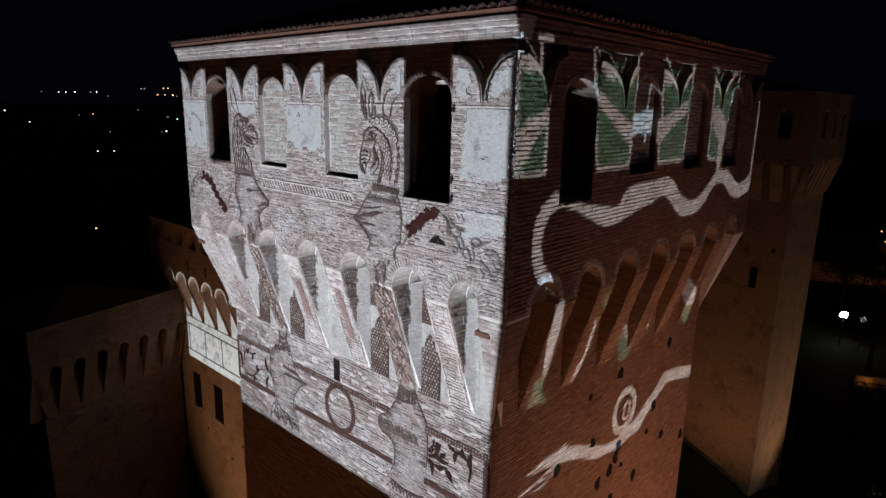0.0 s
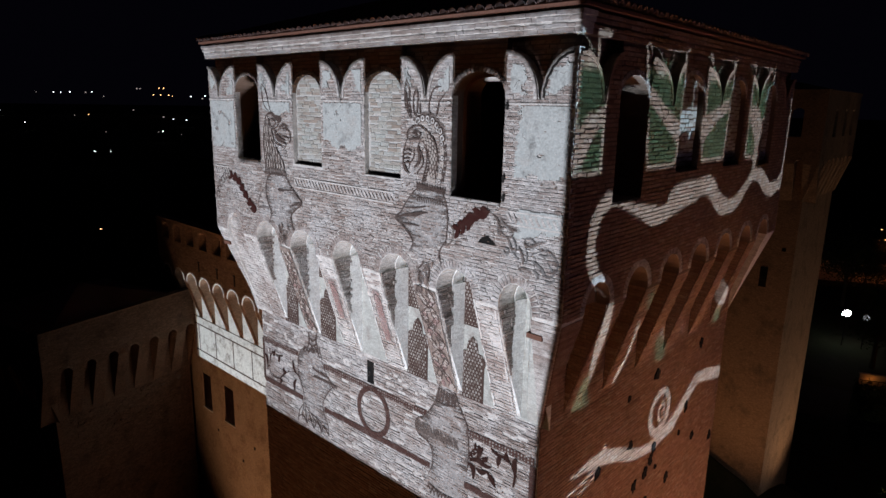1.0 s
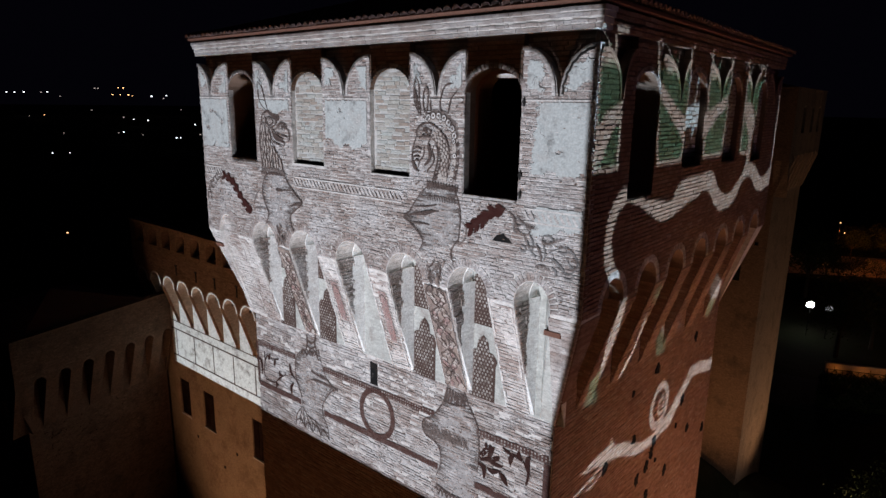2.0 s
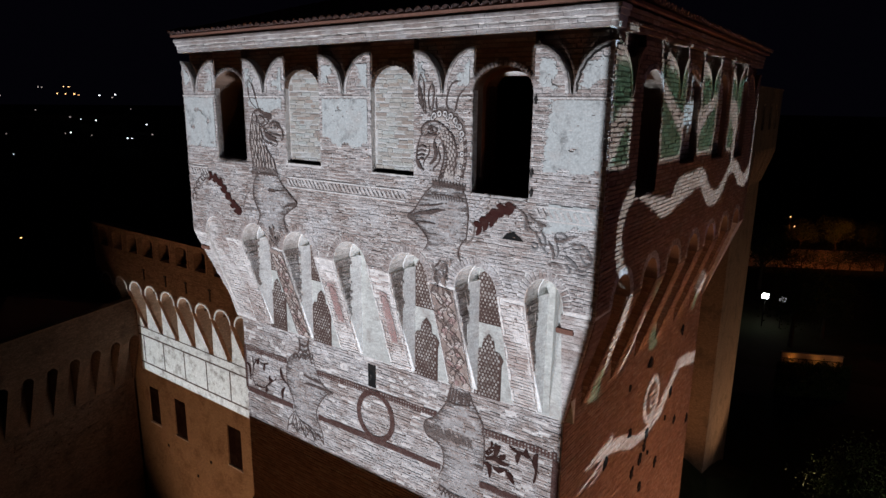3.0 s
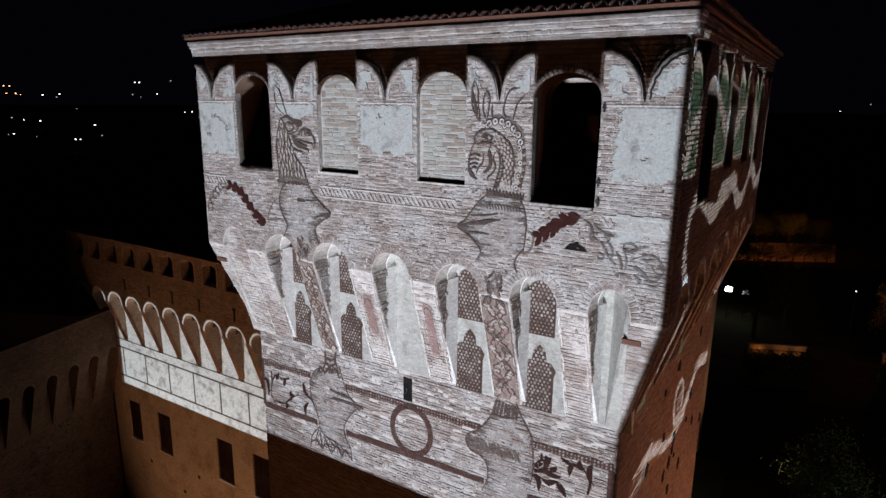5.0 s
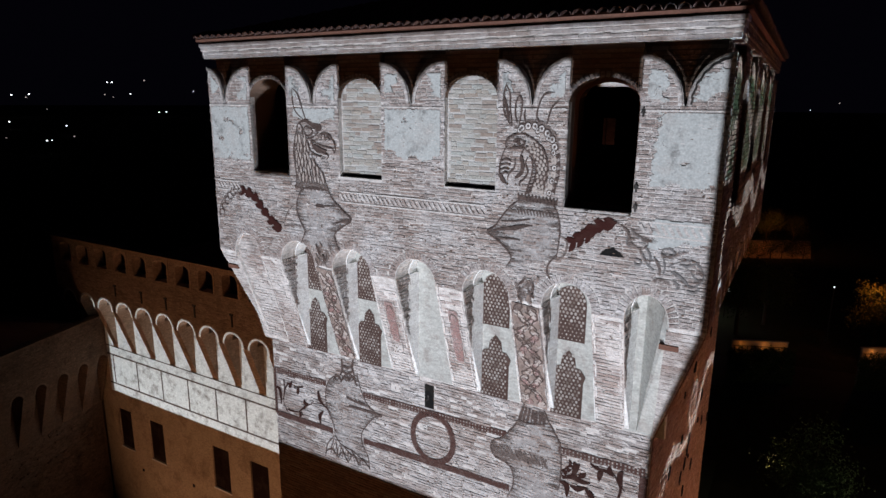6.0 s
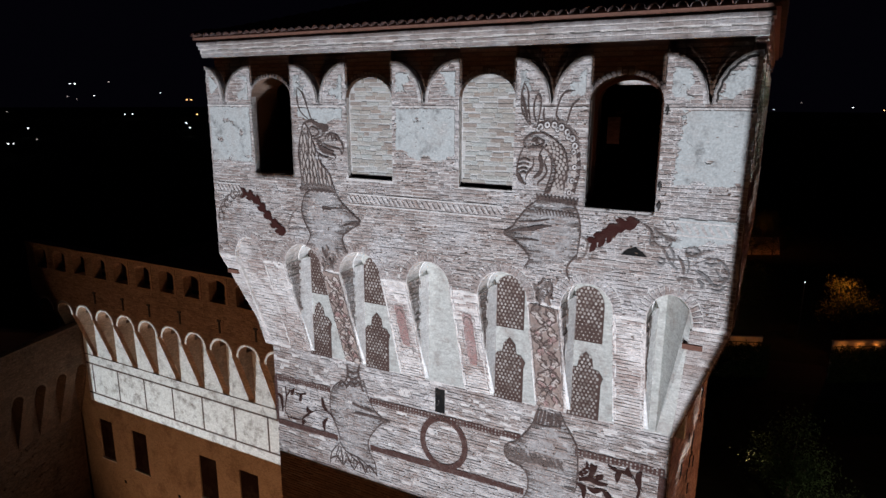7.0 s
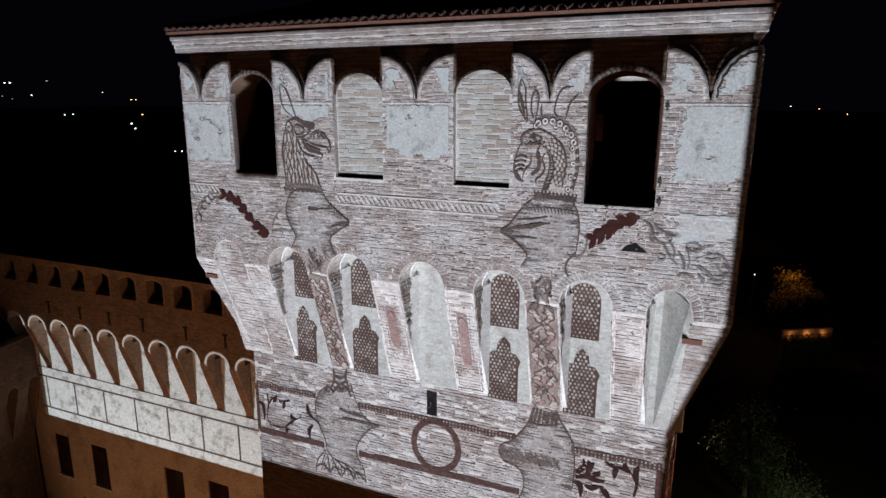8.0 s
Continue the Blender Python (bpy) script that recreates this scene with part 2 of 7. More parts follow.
class Geo:
    """Vertices and faces gathered in world metres through a placing function P(u, d, z)."""

    def __init__(self, P=None):
        self.v, self.f = [], []
        self.P = P or (lambda u, d, z: (u, d, z))

    def box(self, u0, u1, d0, d1, z0, z1, back=True, slope=None):
        i = len(self.v)
        for z in (z0, z1):
            s = slope(z) if slope else 0.0
            for d in (d0, d1):
                self.v += [self.P(u0, d + s, z), self.P(u1, d + s, z)]
        self.f += [(i, i + 1, i + 5, i + 4), (i + 1, i + 3, i + 7, i + 5), (i + 3, i + 2, i + 6, i + 7), (i + 2, i, i + 4, i + 6), (i + 4, i + 5, i + 7, i + 6), (i, i + 2, i + 3, i + 1)]
        if not back:
            del self.f[-4]

    def slab(self, loops, d0, d1):
        """A solid with the outline loops[0] and the holes loops[1:], in (u, z), from depth d0 to d1."""
        pts = [p for loop in loops for p in loop]
        i, k = len(self.v), len(pts)
        self.v += [self.P(u, d0, z) for u, z in pts] + [self.P(u, d1, z) for u, z in pts]
        for a, b, c in tessellate_polygon([[Vector((u, z, 0)) for u, z in loop] for loop in loops]):
            self.f += [(i + a, i + b, i + c), (i + k + c, i + k + b, i + k + a)]
        j = 0
        for loop in loops:
            for q in range(len(loop)):
                a, b = j + q, j + (q + 1) % len(loop)
                self.f.append((i + a, i + b, i + k + b, i + k + a))
            j += len(loop)

    def hull(self, points):
        bm = bmesh.new()
        for p in points:
            bm.verts.new(self.P(*p))
        bmesh.ops.convex_hull(bm, input=bm.verts)
        bm.verts.index_update()
        i = len(self.v)
        self.v += [tuple(v.co) for v in bm.verts]
        self.f += [tuple(i + v.index for v in f.verts) for f in bm.faces]
        bm.free()

    def ribbon(self, pts, width, d, thick=0.006):
        """A flat band along points in (u, z); width may be a list."""
        n = len(pts)
        w = width if isinstance(width, (list, tuple)) else [width] * n
        side = []
        for i in range(n):
            a, b = Vector(pts[max(i - 1, 0)]), Vector(pts[min(i + 1, n - 1)])
            t = (b - a).normalized() if (b - a).length > 1e-6 else Vector((1, 0))
            side.append(Vector((-t.y, t.x)) * w[i] / 2)
        i0 = len(self.v)
        for p, s in zip(pts, side):
            a, b = Vector(p) + s, Vector(p) - s
            self.v += [self.P(a.x, d, a.y), self.P(b.x, d, b.y), self.P(a.x, d + thick, a.y), self.P(b.x, d + thick, b.y)]
        for k in range(n - 1):
            a, b = i0 + 4 * k, i0 + 4 * k + 4
            self.f += [(a, a + 1, b + 1, b), (a, b, b + 2, a + 2), (a + 1, a + 3, b + 3, b + 1)]

    def mesh(self, name, normals=True):
        me = bpy.data.meshes.new(name)
        me.from_pydata(self.v, [], self.f)
        if normals:
            bm = bmesh.new()
            bm.from_mesh(me)
            bmesh.ops.recalc_face_normals(bm, faces=bm.faces)
            bm.to_mesh(me)
            bm.free()
        return me

    def part(self, name, material, parent, label="", kind="", normals=True):
        return finish(name, self.mesh(name, normals), material, parent, label, kind)


def arc(cx, cz, rx, rz, a0, a1, n):
    return [(cx + rx * math.cos(radians(a0 + (a1 - a0) * i / n)), cz + rz * math.sin(radians(a0 + (a1 - a0) * i / n))) for i in range(n + 1)]


def catmull(pts, n=8):
    """A smooth line through the points."""
    out = []
    for i in range(len(pts) - 1):
        p = [Vector(pts[max(min(j, len(pts) - 1), 0)]) for j in (i - 1, i, i + 1, i + 2)]
        for k in range(n):
            t = k / n
            out.append(tuple(0.5 * (2 * p[1] + (p[2] - p[0]) * t + (2 * p[0] - 5 * p[1] + 4 * p[2] - p[3]) * t * t + (3 * p[1] - p[0] - 3 * p[2] + p[3]) * t ** 3)))
    return out + [tuple(pts[-1])]


def courses(allowed, u0, u1, z0, z1, rng, h=0.077, length=0.29, joint=0.011, wobble=0.07, perp=0.006):
    """Bricks (u0, u1, z0, z1) laid in courses where allowed(u, z) holds."""
    out = []
    for row in range(int((z1 - z0) / h)):
        a, b = z0 + row * h, z0 + (row + 1) * h - joint
        us = np.arange(u0, u1, 0.01)
        ok = allowed(us, (a + b) / 2)
        edge = np.flatnonzero(np.diff(np.concatenate(([0], ok.astype(int), [0]))))
        for s, e in zip(edge[::2], edge[1::2]):
            lo, hi = us[s], us[e - 1]
            u = lo - (0.5 * length if row % 2 else 0) - rng.random() * 0.1
            while u < hi:
                w = length * rng.uniform(0.78, 1.16) if rng.random() > 0.25 else length * 0.5
                p, q = max(u, lo), min(u + w - perp, hi)
                if q - p > 0.05:
                    j = rng.uniform(-wobble, wobble) * h
                    out.append((p, q, a + j + rng.uniform(0, 0.006), b + j - rng.uniform(0, 0.008)))
                u += w
    return out


def lay(name, P, rows, depth, rng, material, parent, slope=None, proud=(0.004, 0.022), label=""):
    g = Geo(P)
    for p, q, a, b in rows:
        g.box(p, q, depth - rng.uniform(*proud), depth + 0.02, a, b, back=False, slope=slope)
    return g.part(name, material, parent, label, kind="stuff", normals=False)


def unit_box(name):
    g = Geo()
    g.box(-0.5, 0.5, -0.5, 0.5, -0.5, 0.5)
    me = g.mesh(name)
    bm = bmesh.new()
    bm.from_mesh(me)
    bmesh.ops.bevel(bm, geom=bm.edges[:], offset=0.04, segments=1, affect="EDGES")
    bm.to_mesh(me)
    bm.free()
    return me


# ---- ground ----
g = Geo()
g.v = [(-4000, -4000, GROUND), (4000, -4000, GROUND), (4000, 4000, GROUND), (-4000, 4000, GROUND)]
g.f = [(0, 1, 2, 3)]
tagged(g.part("ground", soil, None), "dark night ground of grass and earth round the castle", "ground", kind="structure")

# ---- main tower: plan ----
SPRING, ARCH, FOOT, DEEP = 22.45, 0.50, 19.95, 0.80
NOTCH, LOBE, CORN = 26.05, 26.83, 27.02
X0, X1, Y1 = -11.27, 0.13, 11.80


def P_front(u, d, z):
    return (u, d, z)


def P_right(u, d, z):
    return (X1 - d, u, z)


FRONT = dict(
    P=P_front, u0=X0, u1=X1, start=(X0, X0 + 0.15, X0 + 0.27), end=(X1, X1 - 0.15, X1 - 0.27),
    merlons=[(X0, -10.73, -9.92), (-8.80, -8.06, -7.36), (-6.27, -5.55, -4.80), (-3.71, -3.04, -2.38), (-1.21, -0.53, X1)],
    crenels=[(-9.92, -8.80, 24.48, 1, 26.56), (-7.36, -6.27, 24.52, 0, 26.54), (-4.80, -3.71, 24.50, 0, 26.56), (-2.38, -1.21, 24.31, 1, 26.50)],
    arches=[(-10.30, 0.86), (-8.68, 1.02), (-7.13, 1.04), (-5.47, 0.98), (-3.86, 1.0), (-2.24, 0.94), (-0.83, 0.74)])
RIGHT = dict(
    P=P_right, u0=0.0, u1=Y1, start=(0.15, 0.27, DEEP), end=(Y1, Y1, Y1),
    merlons=[(0.0, 0.86, 1.38), (2.48, 3.53, 3.95), (5.08, 6.08, 6.68), (7.75, 8.69, 9.30), (10.25, 11.10, Y1)],
    crenels=[(1.38, 2.48, 24.33, 1, 26.50), (3.95, 5.08, 24.72, 0, 26.62), (6.68, 7.75, 24.66, 0, 26.62), (9.30, 10.25, 24.55, 0, 26.60)],
    arches=[(1.16, 0.90), (2.72, 0.92), (4.27, 0.92), (5.84, 0.92), (7.44, 0.92), (9.04, 0.92), (10.56, 0.88)])


def top_of(face, us):
    """Height of the crenellated front layer at us."""
    z = np.full(len(us), CORN)
    for a, b, sill, kind, top in face["crenels"]:
        z[(us > a) & (us < b)] = sill
    for a, n, b in face["merlons"]:
        for c, r, side in ((a, n - a - 0.02, 1), (b, b - n - 0.02, -1)):
            t = (us - c) * side / r
            inside = (t >= 0) & (t <= 1)
            z[inside] = NOTCH + (LOBE - NOTCH) * np.sqrt(1 - t[inside] ** 2)
        z[np.abs(us - n) < 0.02] = NOTCH
    return z


def in_arch(face, us, z, grow=0.0):
    hit = np.zeros(len(us), bool)
    for c, w in face["arches"]:
        r = w / 2 + grow
        hit |= (np.abs(us - c) < r) & (z < SPRING + (ARCH + grow) * np.sqrt(np.clip(1 - ((us - c) / r) ** 2, 0, 1)))
    return hit


def in_opening(face, us, z, grow=0.0, kinds=(0, 1)):
    hit = np.zeros(len(us), bool)
    for a, b, sill, kind, top in face["crenels"]:
        if kind in kinds:
            r, c, spring = (b - a) / 2 + grow, (a + b) / 2, top - 0.40
            hit |= (np.abs(us - c) < r) & (z > sill) & (z < spring + (0.40 + grow) * np.sqrt(np.clip(1 - ((us - c) / r) ** 2, 0, 1)))
    return hit


def bottom_edge(face, a, b):
    """The lower outline from a to b, arched over the bays."""
    pts = [(a, SPRING)]
    for c, w in face["arches"]:
        if c - w / 2 > a and c + w / 2 < b:
            pts += arc(c, SPRING, w / 2, ARCH, 180, 0, 14)
    return pts + [(b, SPRING)]


def hole(c):
    a, b, sill, kind, top = c
    return [(a, sill), (b, sill)] + arc((a + b) / 2, top - 0.40, (b - a) / 2, 0.40, 0, 180, 14)


tower = thing("castle_tower", (-5.5, 5.8, GROUND), "square medieval brick tower lit by a projected show", "tower")
rng = random.Random(4)
bricks_unit, wedge_unit = unit_box("brick_block"), unit_box("arch_brick_block")
bricks_unit.materials.append(brick_piece)
wedge_unit.materials.append(brick_piece)


def block(name, me, P, u, d, z, su, sd, sz, turn, parent):
    """One brick object: a shared block scaled and set on a wall, turned in the wall's plane."""
    o = Vector(P(u, d, z))
    ex, ey = Vector(P(u + 1, d, z)) - o, Vector(P(u, d + 1, z)) - o
    m = Matrix((ex, ey, (0, 0, 1))).transposed().to_4x4()
    ob = hang(new(name, me), parent)
    ob.matrix_basis = Matrix.Translation(o) @ m @ Matrix.Rotation(-turn, 4, "Y") @ Matrix.Diagonal((su, sd, sz, 1))
    return ob


# shaft, floor of the upper room, plain walls on the two hidden sides
g = Geo()
g.box(X0 + DEEP, X1 - DEEP, DEEP, Y1 - DEEP, GROUND, 22.98)
shaft = g.part("shaft", shaded_mortar, tower, "brown brick shaft with putlog holes")
g = Geo()
g.box(X0 + 0.3, X1 - 0.3, DEEP, Y1 - 0.3, 22.99, 23.25)
g.part("room_floor", timber, tower)
g = Geo()
g.box(X0 + 0.3, X1 - 0.3, 0.3, Y1 - 0.3, 27.03, 27.15)
g.part("room_ceiling", timber, tower)
# a partition with a small opening, and the dimly lit end of the room behind it
g = Geo()
g.slab([[(-6.4, 23.255), (-0.5, 23.255), (-0.5, 27.025), (-6.4, 27.025)], [(-3.30, 25.08), (-2.96, 25.08), (-2.96, 25.74), (-3.30, 25.74)]], 5.2, 5.34)
g.part("partition", old_brick, tower, "dark brick partition with a small opening")
# brick pier that catches the room lamp behind the opening
g = Geo()
g.box(-4.80, -3.70, 11.02, 11.18, 23.255, 26.6)
g.part("chimney_breast", old_brick, tower, "brown brick pier dimly lit inside the tower")
g = Geo()
g.box(X0, X0 + 0.6, DEEP, Y1, SPRING, CORN)
g.hull([(X0, DEEP, SPRING), (X0, Y1, SPRING), (X0 + DEEP - 0.002, DEEP, SPRING), (X0 + DEEP - 0.002, Y1, SPRING), (X0 + DEEP - 0.002, DEEP, FOOT), (X0 + DEEP - 0.002, Y1 - DEEP, FOOT)])
g.part("hidden_west_wall", old_brick, tower)
g = Geo()
g.box(X0 + 0.6, X1 - DEEP, Y1 - 0.6, Y1, SPRING, CORN)
g.hull([(X0 + DEEP, Y1, SPRING), (X1 - DEEP, Y1, SPRING), (X0 + DEEP, Y1 - DEEP + 0.002, SPRING), (X1 - DEEP, Y1 - DEEP + 0.002, SPRING), (X0 + DEEP, Y1 - DEEP + 0.002, FOOT), (X1 - DEEP, Y1 - DEEP + 0.002, FOOT)])
g.part("hidden_north_wall", old_brick, tower)


def build_face(face, front):
    P = face["P"]
    name = "front" if front else "side"
    s, e = face["start"], face["end"]
    # crenellated front layer
    us = np.arange(e[0] - 0.001, s[0], -0.02)
    top = [(float(u), float(z)) for u, z in zip(us, top_of(face, us))]
    lower = bottom_edge(face, s[0], e[0])
    g = Geo(P)
    g.slab([lower + top], 0.0, 0.15)
    wall = g.part(name + "_wall", mortar if front else shaded_mortar, tower, "brick wall with walled-up swallowtail merlons")
    # later infill, and the backing behind it
    g = Geo(P)
    g.slab([bottom_edge(face, s[1], e[1]) + [(e[1], 23.499), (s[1], 23.499)]], 0.15, 0.27)
    g.part(name + "_core", mortar if front else shaded_mortar, tower)
    g = Geo(P)
    g.slab([[(s[1], 23.5), (e[1], 23.5), (e[1], CORN), (s[1], CORN)]] + [hole(c) for c in face["crenels"]], 0.15, 0.27)
    infill = g.part(name + "_infill", shaded_mortar, tower, "darker brick infill above the merlons")
    g = Geo(P)
    holes = [hole(c) for c in face["crenels"] if c[3]]
    holes += [[(c[0] + 0.02, c[2] + 0.005), (c[1] - 0.02, c[2] + 0.005), (c[1] - 0.02, c[2] + 0.06), (c[0] + 0.02, c[2] + 0.06)] for c in face["crenels"] if not c[3]]
    g.slab([bottom_edge(face, s[2], e[2]) + [(e[2], 23.499), (s[2], 23.499)]], 0.27, DEEP - 0.003)
    g.part(name + "_backing", mortar if front else shaded_mortar, tower)
    g = Geo(P)
    g.slab([[(s[2], 23.5), (e[2], 23.5), (e[2], CORN), (s[2], CORN)]] + holes, 0.27, DEEP - 0.003)
    g.part(name + "_upper_backing", shaded_mortar, tower)

    # tapering piers between the bays
    arches = face["arches"]
    slope = lambda z: DEEP * np.clip((SPRING - z) / (SPRING - FOOT), 0, 1)
    piers = []
    for (c, w), (c2, w2) in zip(arches, arches[1:]):
        piers.append((c + w / 2, c2 - w2 / 2))
    for a, b in piers:
        g = Geo(P)
        g.hull([(u, d, z) for u in (a, b) for d, z in ((0, SPRING), (DEEP + 0.01, SPRING), (DEEP + 0.01, FOOT))])
        pier = g.part("pier", mortar if front else shaded_mortar, tower)
        rows = courses(lambda u, z: (u > a) & (u < b), a, b, FOOT - 0.02, SPRING, rng)
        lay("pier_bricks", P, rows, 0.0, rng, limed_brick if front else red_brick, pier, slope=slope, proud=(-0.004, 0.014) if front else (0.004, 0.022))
        cheeks = Geo(P)
        for row in range(31):
            z = FOOT + 0.10 + row * 0.077
            d0 = float(slope(z)) + 0.015
            while d0 < DEEP - 0.04 and z < SPRING - 0.02:
                d1 = min(d0 + rng.choice((0.14, 0.27, 0.29)), DEEP - 0.012)
                q = rng.uniform(0.003, 0.026)
                cheeks.box(a - q, a + 0.02, d0, d1 - 0.013, z, z + 0.064)
                cheeks.box(b - 0.02, b + q, d0, d1 - 0.013, z, z + 0.064)
                d0 = d1
        cheeks.part("pier_bricks", brick if front else red_brick, pier, kind="stuff", normals=False)
    # arch rings
    for c, w in arches:
        n = int(math.pi * (w / 2 + 0.08) / 0.072)
        for i in range(n):
            t = math.pi * (i + 0.5) / n
            r = 0.085
            block("arch_brick", wedge_unit, P, c + (w / 2 + r) * math.cos(t), 0.012, SPRING + (ARCH + r) * math.sin(t), 0.15, 0.05, 0.066, t, wall)
    # brick courses
    def on_wall(u, z):
        return (u > (s[0] if front else 0.0) + 0.004) & (u < e[0] - 0.004) & (z < top_of(face, u) - 0.03) & ~in_arch(face, u, z, 0.165)

    def on_infill(u, z):
        for a, b, sill, kind, top in face["crenels"]:
            u = np.where((u > a) & (u < b), -99.0, u)
        return (u > s[1]) & (u < e[1]) & (z > top_of(face, u)) & ~in_opening(face, u, z, 0.10)
    rows = courses(on_wall, s[0] if front else 0.0, e[0], SPRING + 0.02, LOBE, rng, h=0.069 if front else 0.077, length=0.27, perp=0.011 if front else 0.003, joint=0.011 if front else 0.015)
    near = [r for r in rows if front and r[0] > -1.25 and 22.6 < r[2] < 26.0]
    for p, q, a, b in near:
        block("brick", bricks_unit, P, (p + q) / 2, 0.008 - rng.uniform(0.0, 0.010), (a + b) / 2, q - p, 0.03, b - a, 0.0, wall)
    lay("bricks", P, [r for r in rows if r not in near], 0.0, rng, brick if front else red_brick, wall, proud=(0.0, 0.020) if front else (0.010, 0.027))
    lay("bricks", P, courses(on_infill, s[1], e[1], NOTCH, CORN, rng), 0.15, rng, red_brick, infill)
    # walled-up niches
    for a, b, sill, kind, top in face["crenels"]:
        if not kind:
            only = dict(face, crenels=[(a + 0.02, b - 0.02, sill + 0.06, 0, top - 0.02)])
            rows = courses(lambda u, z: in_opening(only, u, z), a, b, sill + 0.07, top, rng, h=0.088, length=0.27, joint=0.016, wobble=0.20, perp=0.014)
            g = Geo(P)
            g.slab([hole((a + 0.001, b - 0.001, sill + 0.06, 0, top - 0.001))], 0.12, 0.268)
            g.part("niche_fill", lime_mortar if front else shaded_mortar, tower)
            lay("niche_bricks", P, rows, 0.12, rng, rubble, infill, proud=(0.004, 0.016), label="rough mixed brick walling up the niche")
        # flush header with voussoirs over the opening
        r, c, spring = (b - a) / 2, (a + b) / 2, top - 0.40
        g = Geo(P)
        g.slab([[(b - 0.002, CORN)] + [(a + 0.002, CORN)] + arc(c, spring, r - 0.002, 0.40, 180, 0, 14)], 0.014, 0.149)
        header = g.part("header", shaded_mortar, tower)
        only = dict(face, crenels=[(a, b, sill, kind, top)])
        lay("header_bricks", P, courses(lambda u, z: (u > a) & (u < b) & ~in_opening(only, u, z, 0.10), a, b, spring, CORN, rng), 0.014, rng, red_brick, header)
        n = 22
        for i in range(n):
            t = math.pi * (i + 0.5) / n
            block("arch_brick", wedge_unit, P, c + (r + 0.045) * math.cos(t), 0.012, spring + 0.445 * math.sin(t), 0.09, 0.04, 0.062, math.atan2(0.40 * math.sin(t), r * math.cos(t)), header)
    # raised rims on the merlons' curved tops, and the string course below the notches
    for a, n, b in face["merlons"]:
        for c, r, a0, a1 in ((a, n - a - 0.04, 90, 0), (b, b - n - 0.04, 90, 180)):
            g = Geo(P)
            g.ribbon([p for p in arc(c, NOTCH, abs(r) - 0.03, LOBE - NOTCH - 0.03, a0, a1, 12) if s[0] <= p[0] <= e[0]], 0.065, -0.028, 0.034)
            g.part("merlon_rim", limed_brick if front else red_brick, wall)
        g = Geo(P)
        g.box(max(a + 0.02, s[0]), b - 0.02, -0.025, 0.01, NOTCH - 0.09, NOTCH - 0.06)
        g.part("string_course", mortar if front else red_brick, wall)


build_face(FRONT, True)
build_face(RIGHT, False)

# flared corner between the two faces and at the far ends
g = Geo()
g.hull([(-0.46, 0, SPRING), (X1, 0, SPRING), (X1, 0.71, SPRING), (X1 - DEEP, DEEP, SPRING), (X1 - DEEP, DEEP, FOOT), (X1 - DEEP - 0.02, DEEP, FOOT), (X1 - DEEP, DEEP + 0.02, FOOT)])
corner = g.part("corner_pier", mortar, tower)
CORNER = lambda z: DEEP * np.clip((SPRING - z) / (SPRING - FOOT), 0, 1)
gb, gs = Geo(), Geo()
for row in range(32):
    z = FOOT + 0.06 + row * 0.077
    o, k = float(CORNER(z + 0.03)), (z - FOOT) / (SPRING - FOOT)
    if z < SPRING - 0.06:
        a = X1 - DEEP - 0.02 + (0.19 + 0.02) * k
        gb.box(a, X1 - o - 0.01, o - 0.018 - rng.uniform(0, 0.01), o + 0.06, z, z + 0.062)
        gs.box(X1 - o - 0.05, X1 - o + 0.018 + rng.uniform(0, 0.01), o + 0.01, DEEP + 0.02 - 0.09 * k, z, z + 0.062)
gs.part("corner_bricks", red_brick, corner, kind="stuff", normals=False)
gb.part("corner_bricks", limed_brick, corner, kind="stuff", normals=False)
g = Geo()
g.hull([(X0, 0, SPRING), (-10.73, 0, SPRING), (X0, DEEP, SPRING), (X0 + DEEP, DEEP, SPRING), (X0 + DEEP, DEEP, FOOT), (X0 + DEEP + 0.02, DEEP, FOOT)])
g.part("corner_pier", mortar, tower)
rows = courses(lambda u, z: (u > X0 + float(CORNER(z))) & (u < -10.73 + 0.2 * float(CORNER(z))), X0, -10.5, FOOT + 0.05, SPRING, rng)
lay("corner_bricks", P_front, rows, 0.0, rng, limed_brick, corner, slope=lambda z: DEEP * np.clip((SPRING - z) / (SPRING - FOOT), 0, 1))
g = Geo()
g.hull([(X1, 11.0, SPRING), (X1, Y1, SPRING), (X1 - DEEP, 11.0, SPRING), (X1 - DEEP, Y1, SPRING), (X1 - DEEP, 11.0, FOOT), (X1 - DEEP, Y1 - DEEP, FOOT)])
g.part("corner_pier", mortar, tower)

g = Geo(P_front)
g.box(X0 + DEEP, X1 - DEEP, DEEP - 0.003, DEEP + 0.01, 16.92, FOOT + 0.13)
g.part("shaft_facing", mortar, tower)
# shaft bricks; the bays' backs are plastered
SLOT = (-5.71, -5.47, 19.25, 19.83)


def on_shaft_front(u, z):
    bay = np.zeros(len(u), bool)
    for c, w in FRONT["arches"]:
        bay |= (np.abs(u - c) < w / 2) & (z > FOOT + 0.1)
    slot = (u > SLOT[0]) & (u < SLOT[1]) & (z > SLOT[2]) & (z < SLOT[3])
    return (u > X0 + DEEP) & (u < X1 - DEEP) & ((z < FOOT) | (bay & (z < FOOT + 0.1))) & ~slot


def on_shaft_side(u, z):
    keep = (u > DEEP) & (u < Y1 - DEEP)
    for hu, hz in PUTLOGS:
        keep &= ~((np.abs(u - hu) < 0.06) & (abs(z - hz) < 0.08))
    return keep & ((z < FOOT) | in_arch(RIGHT, u, z))


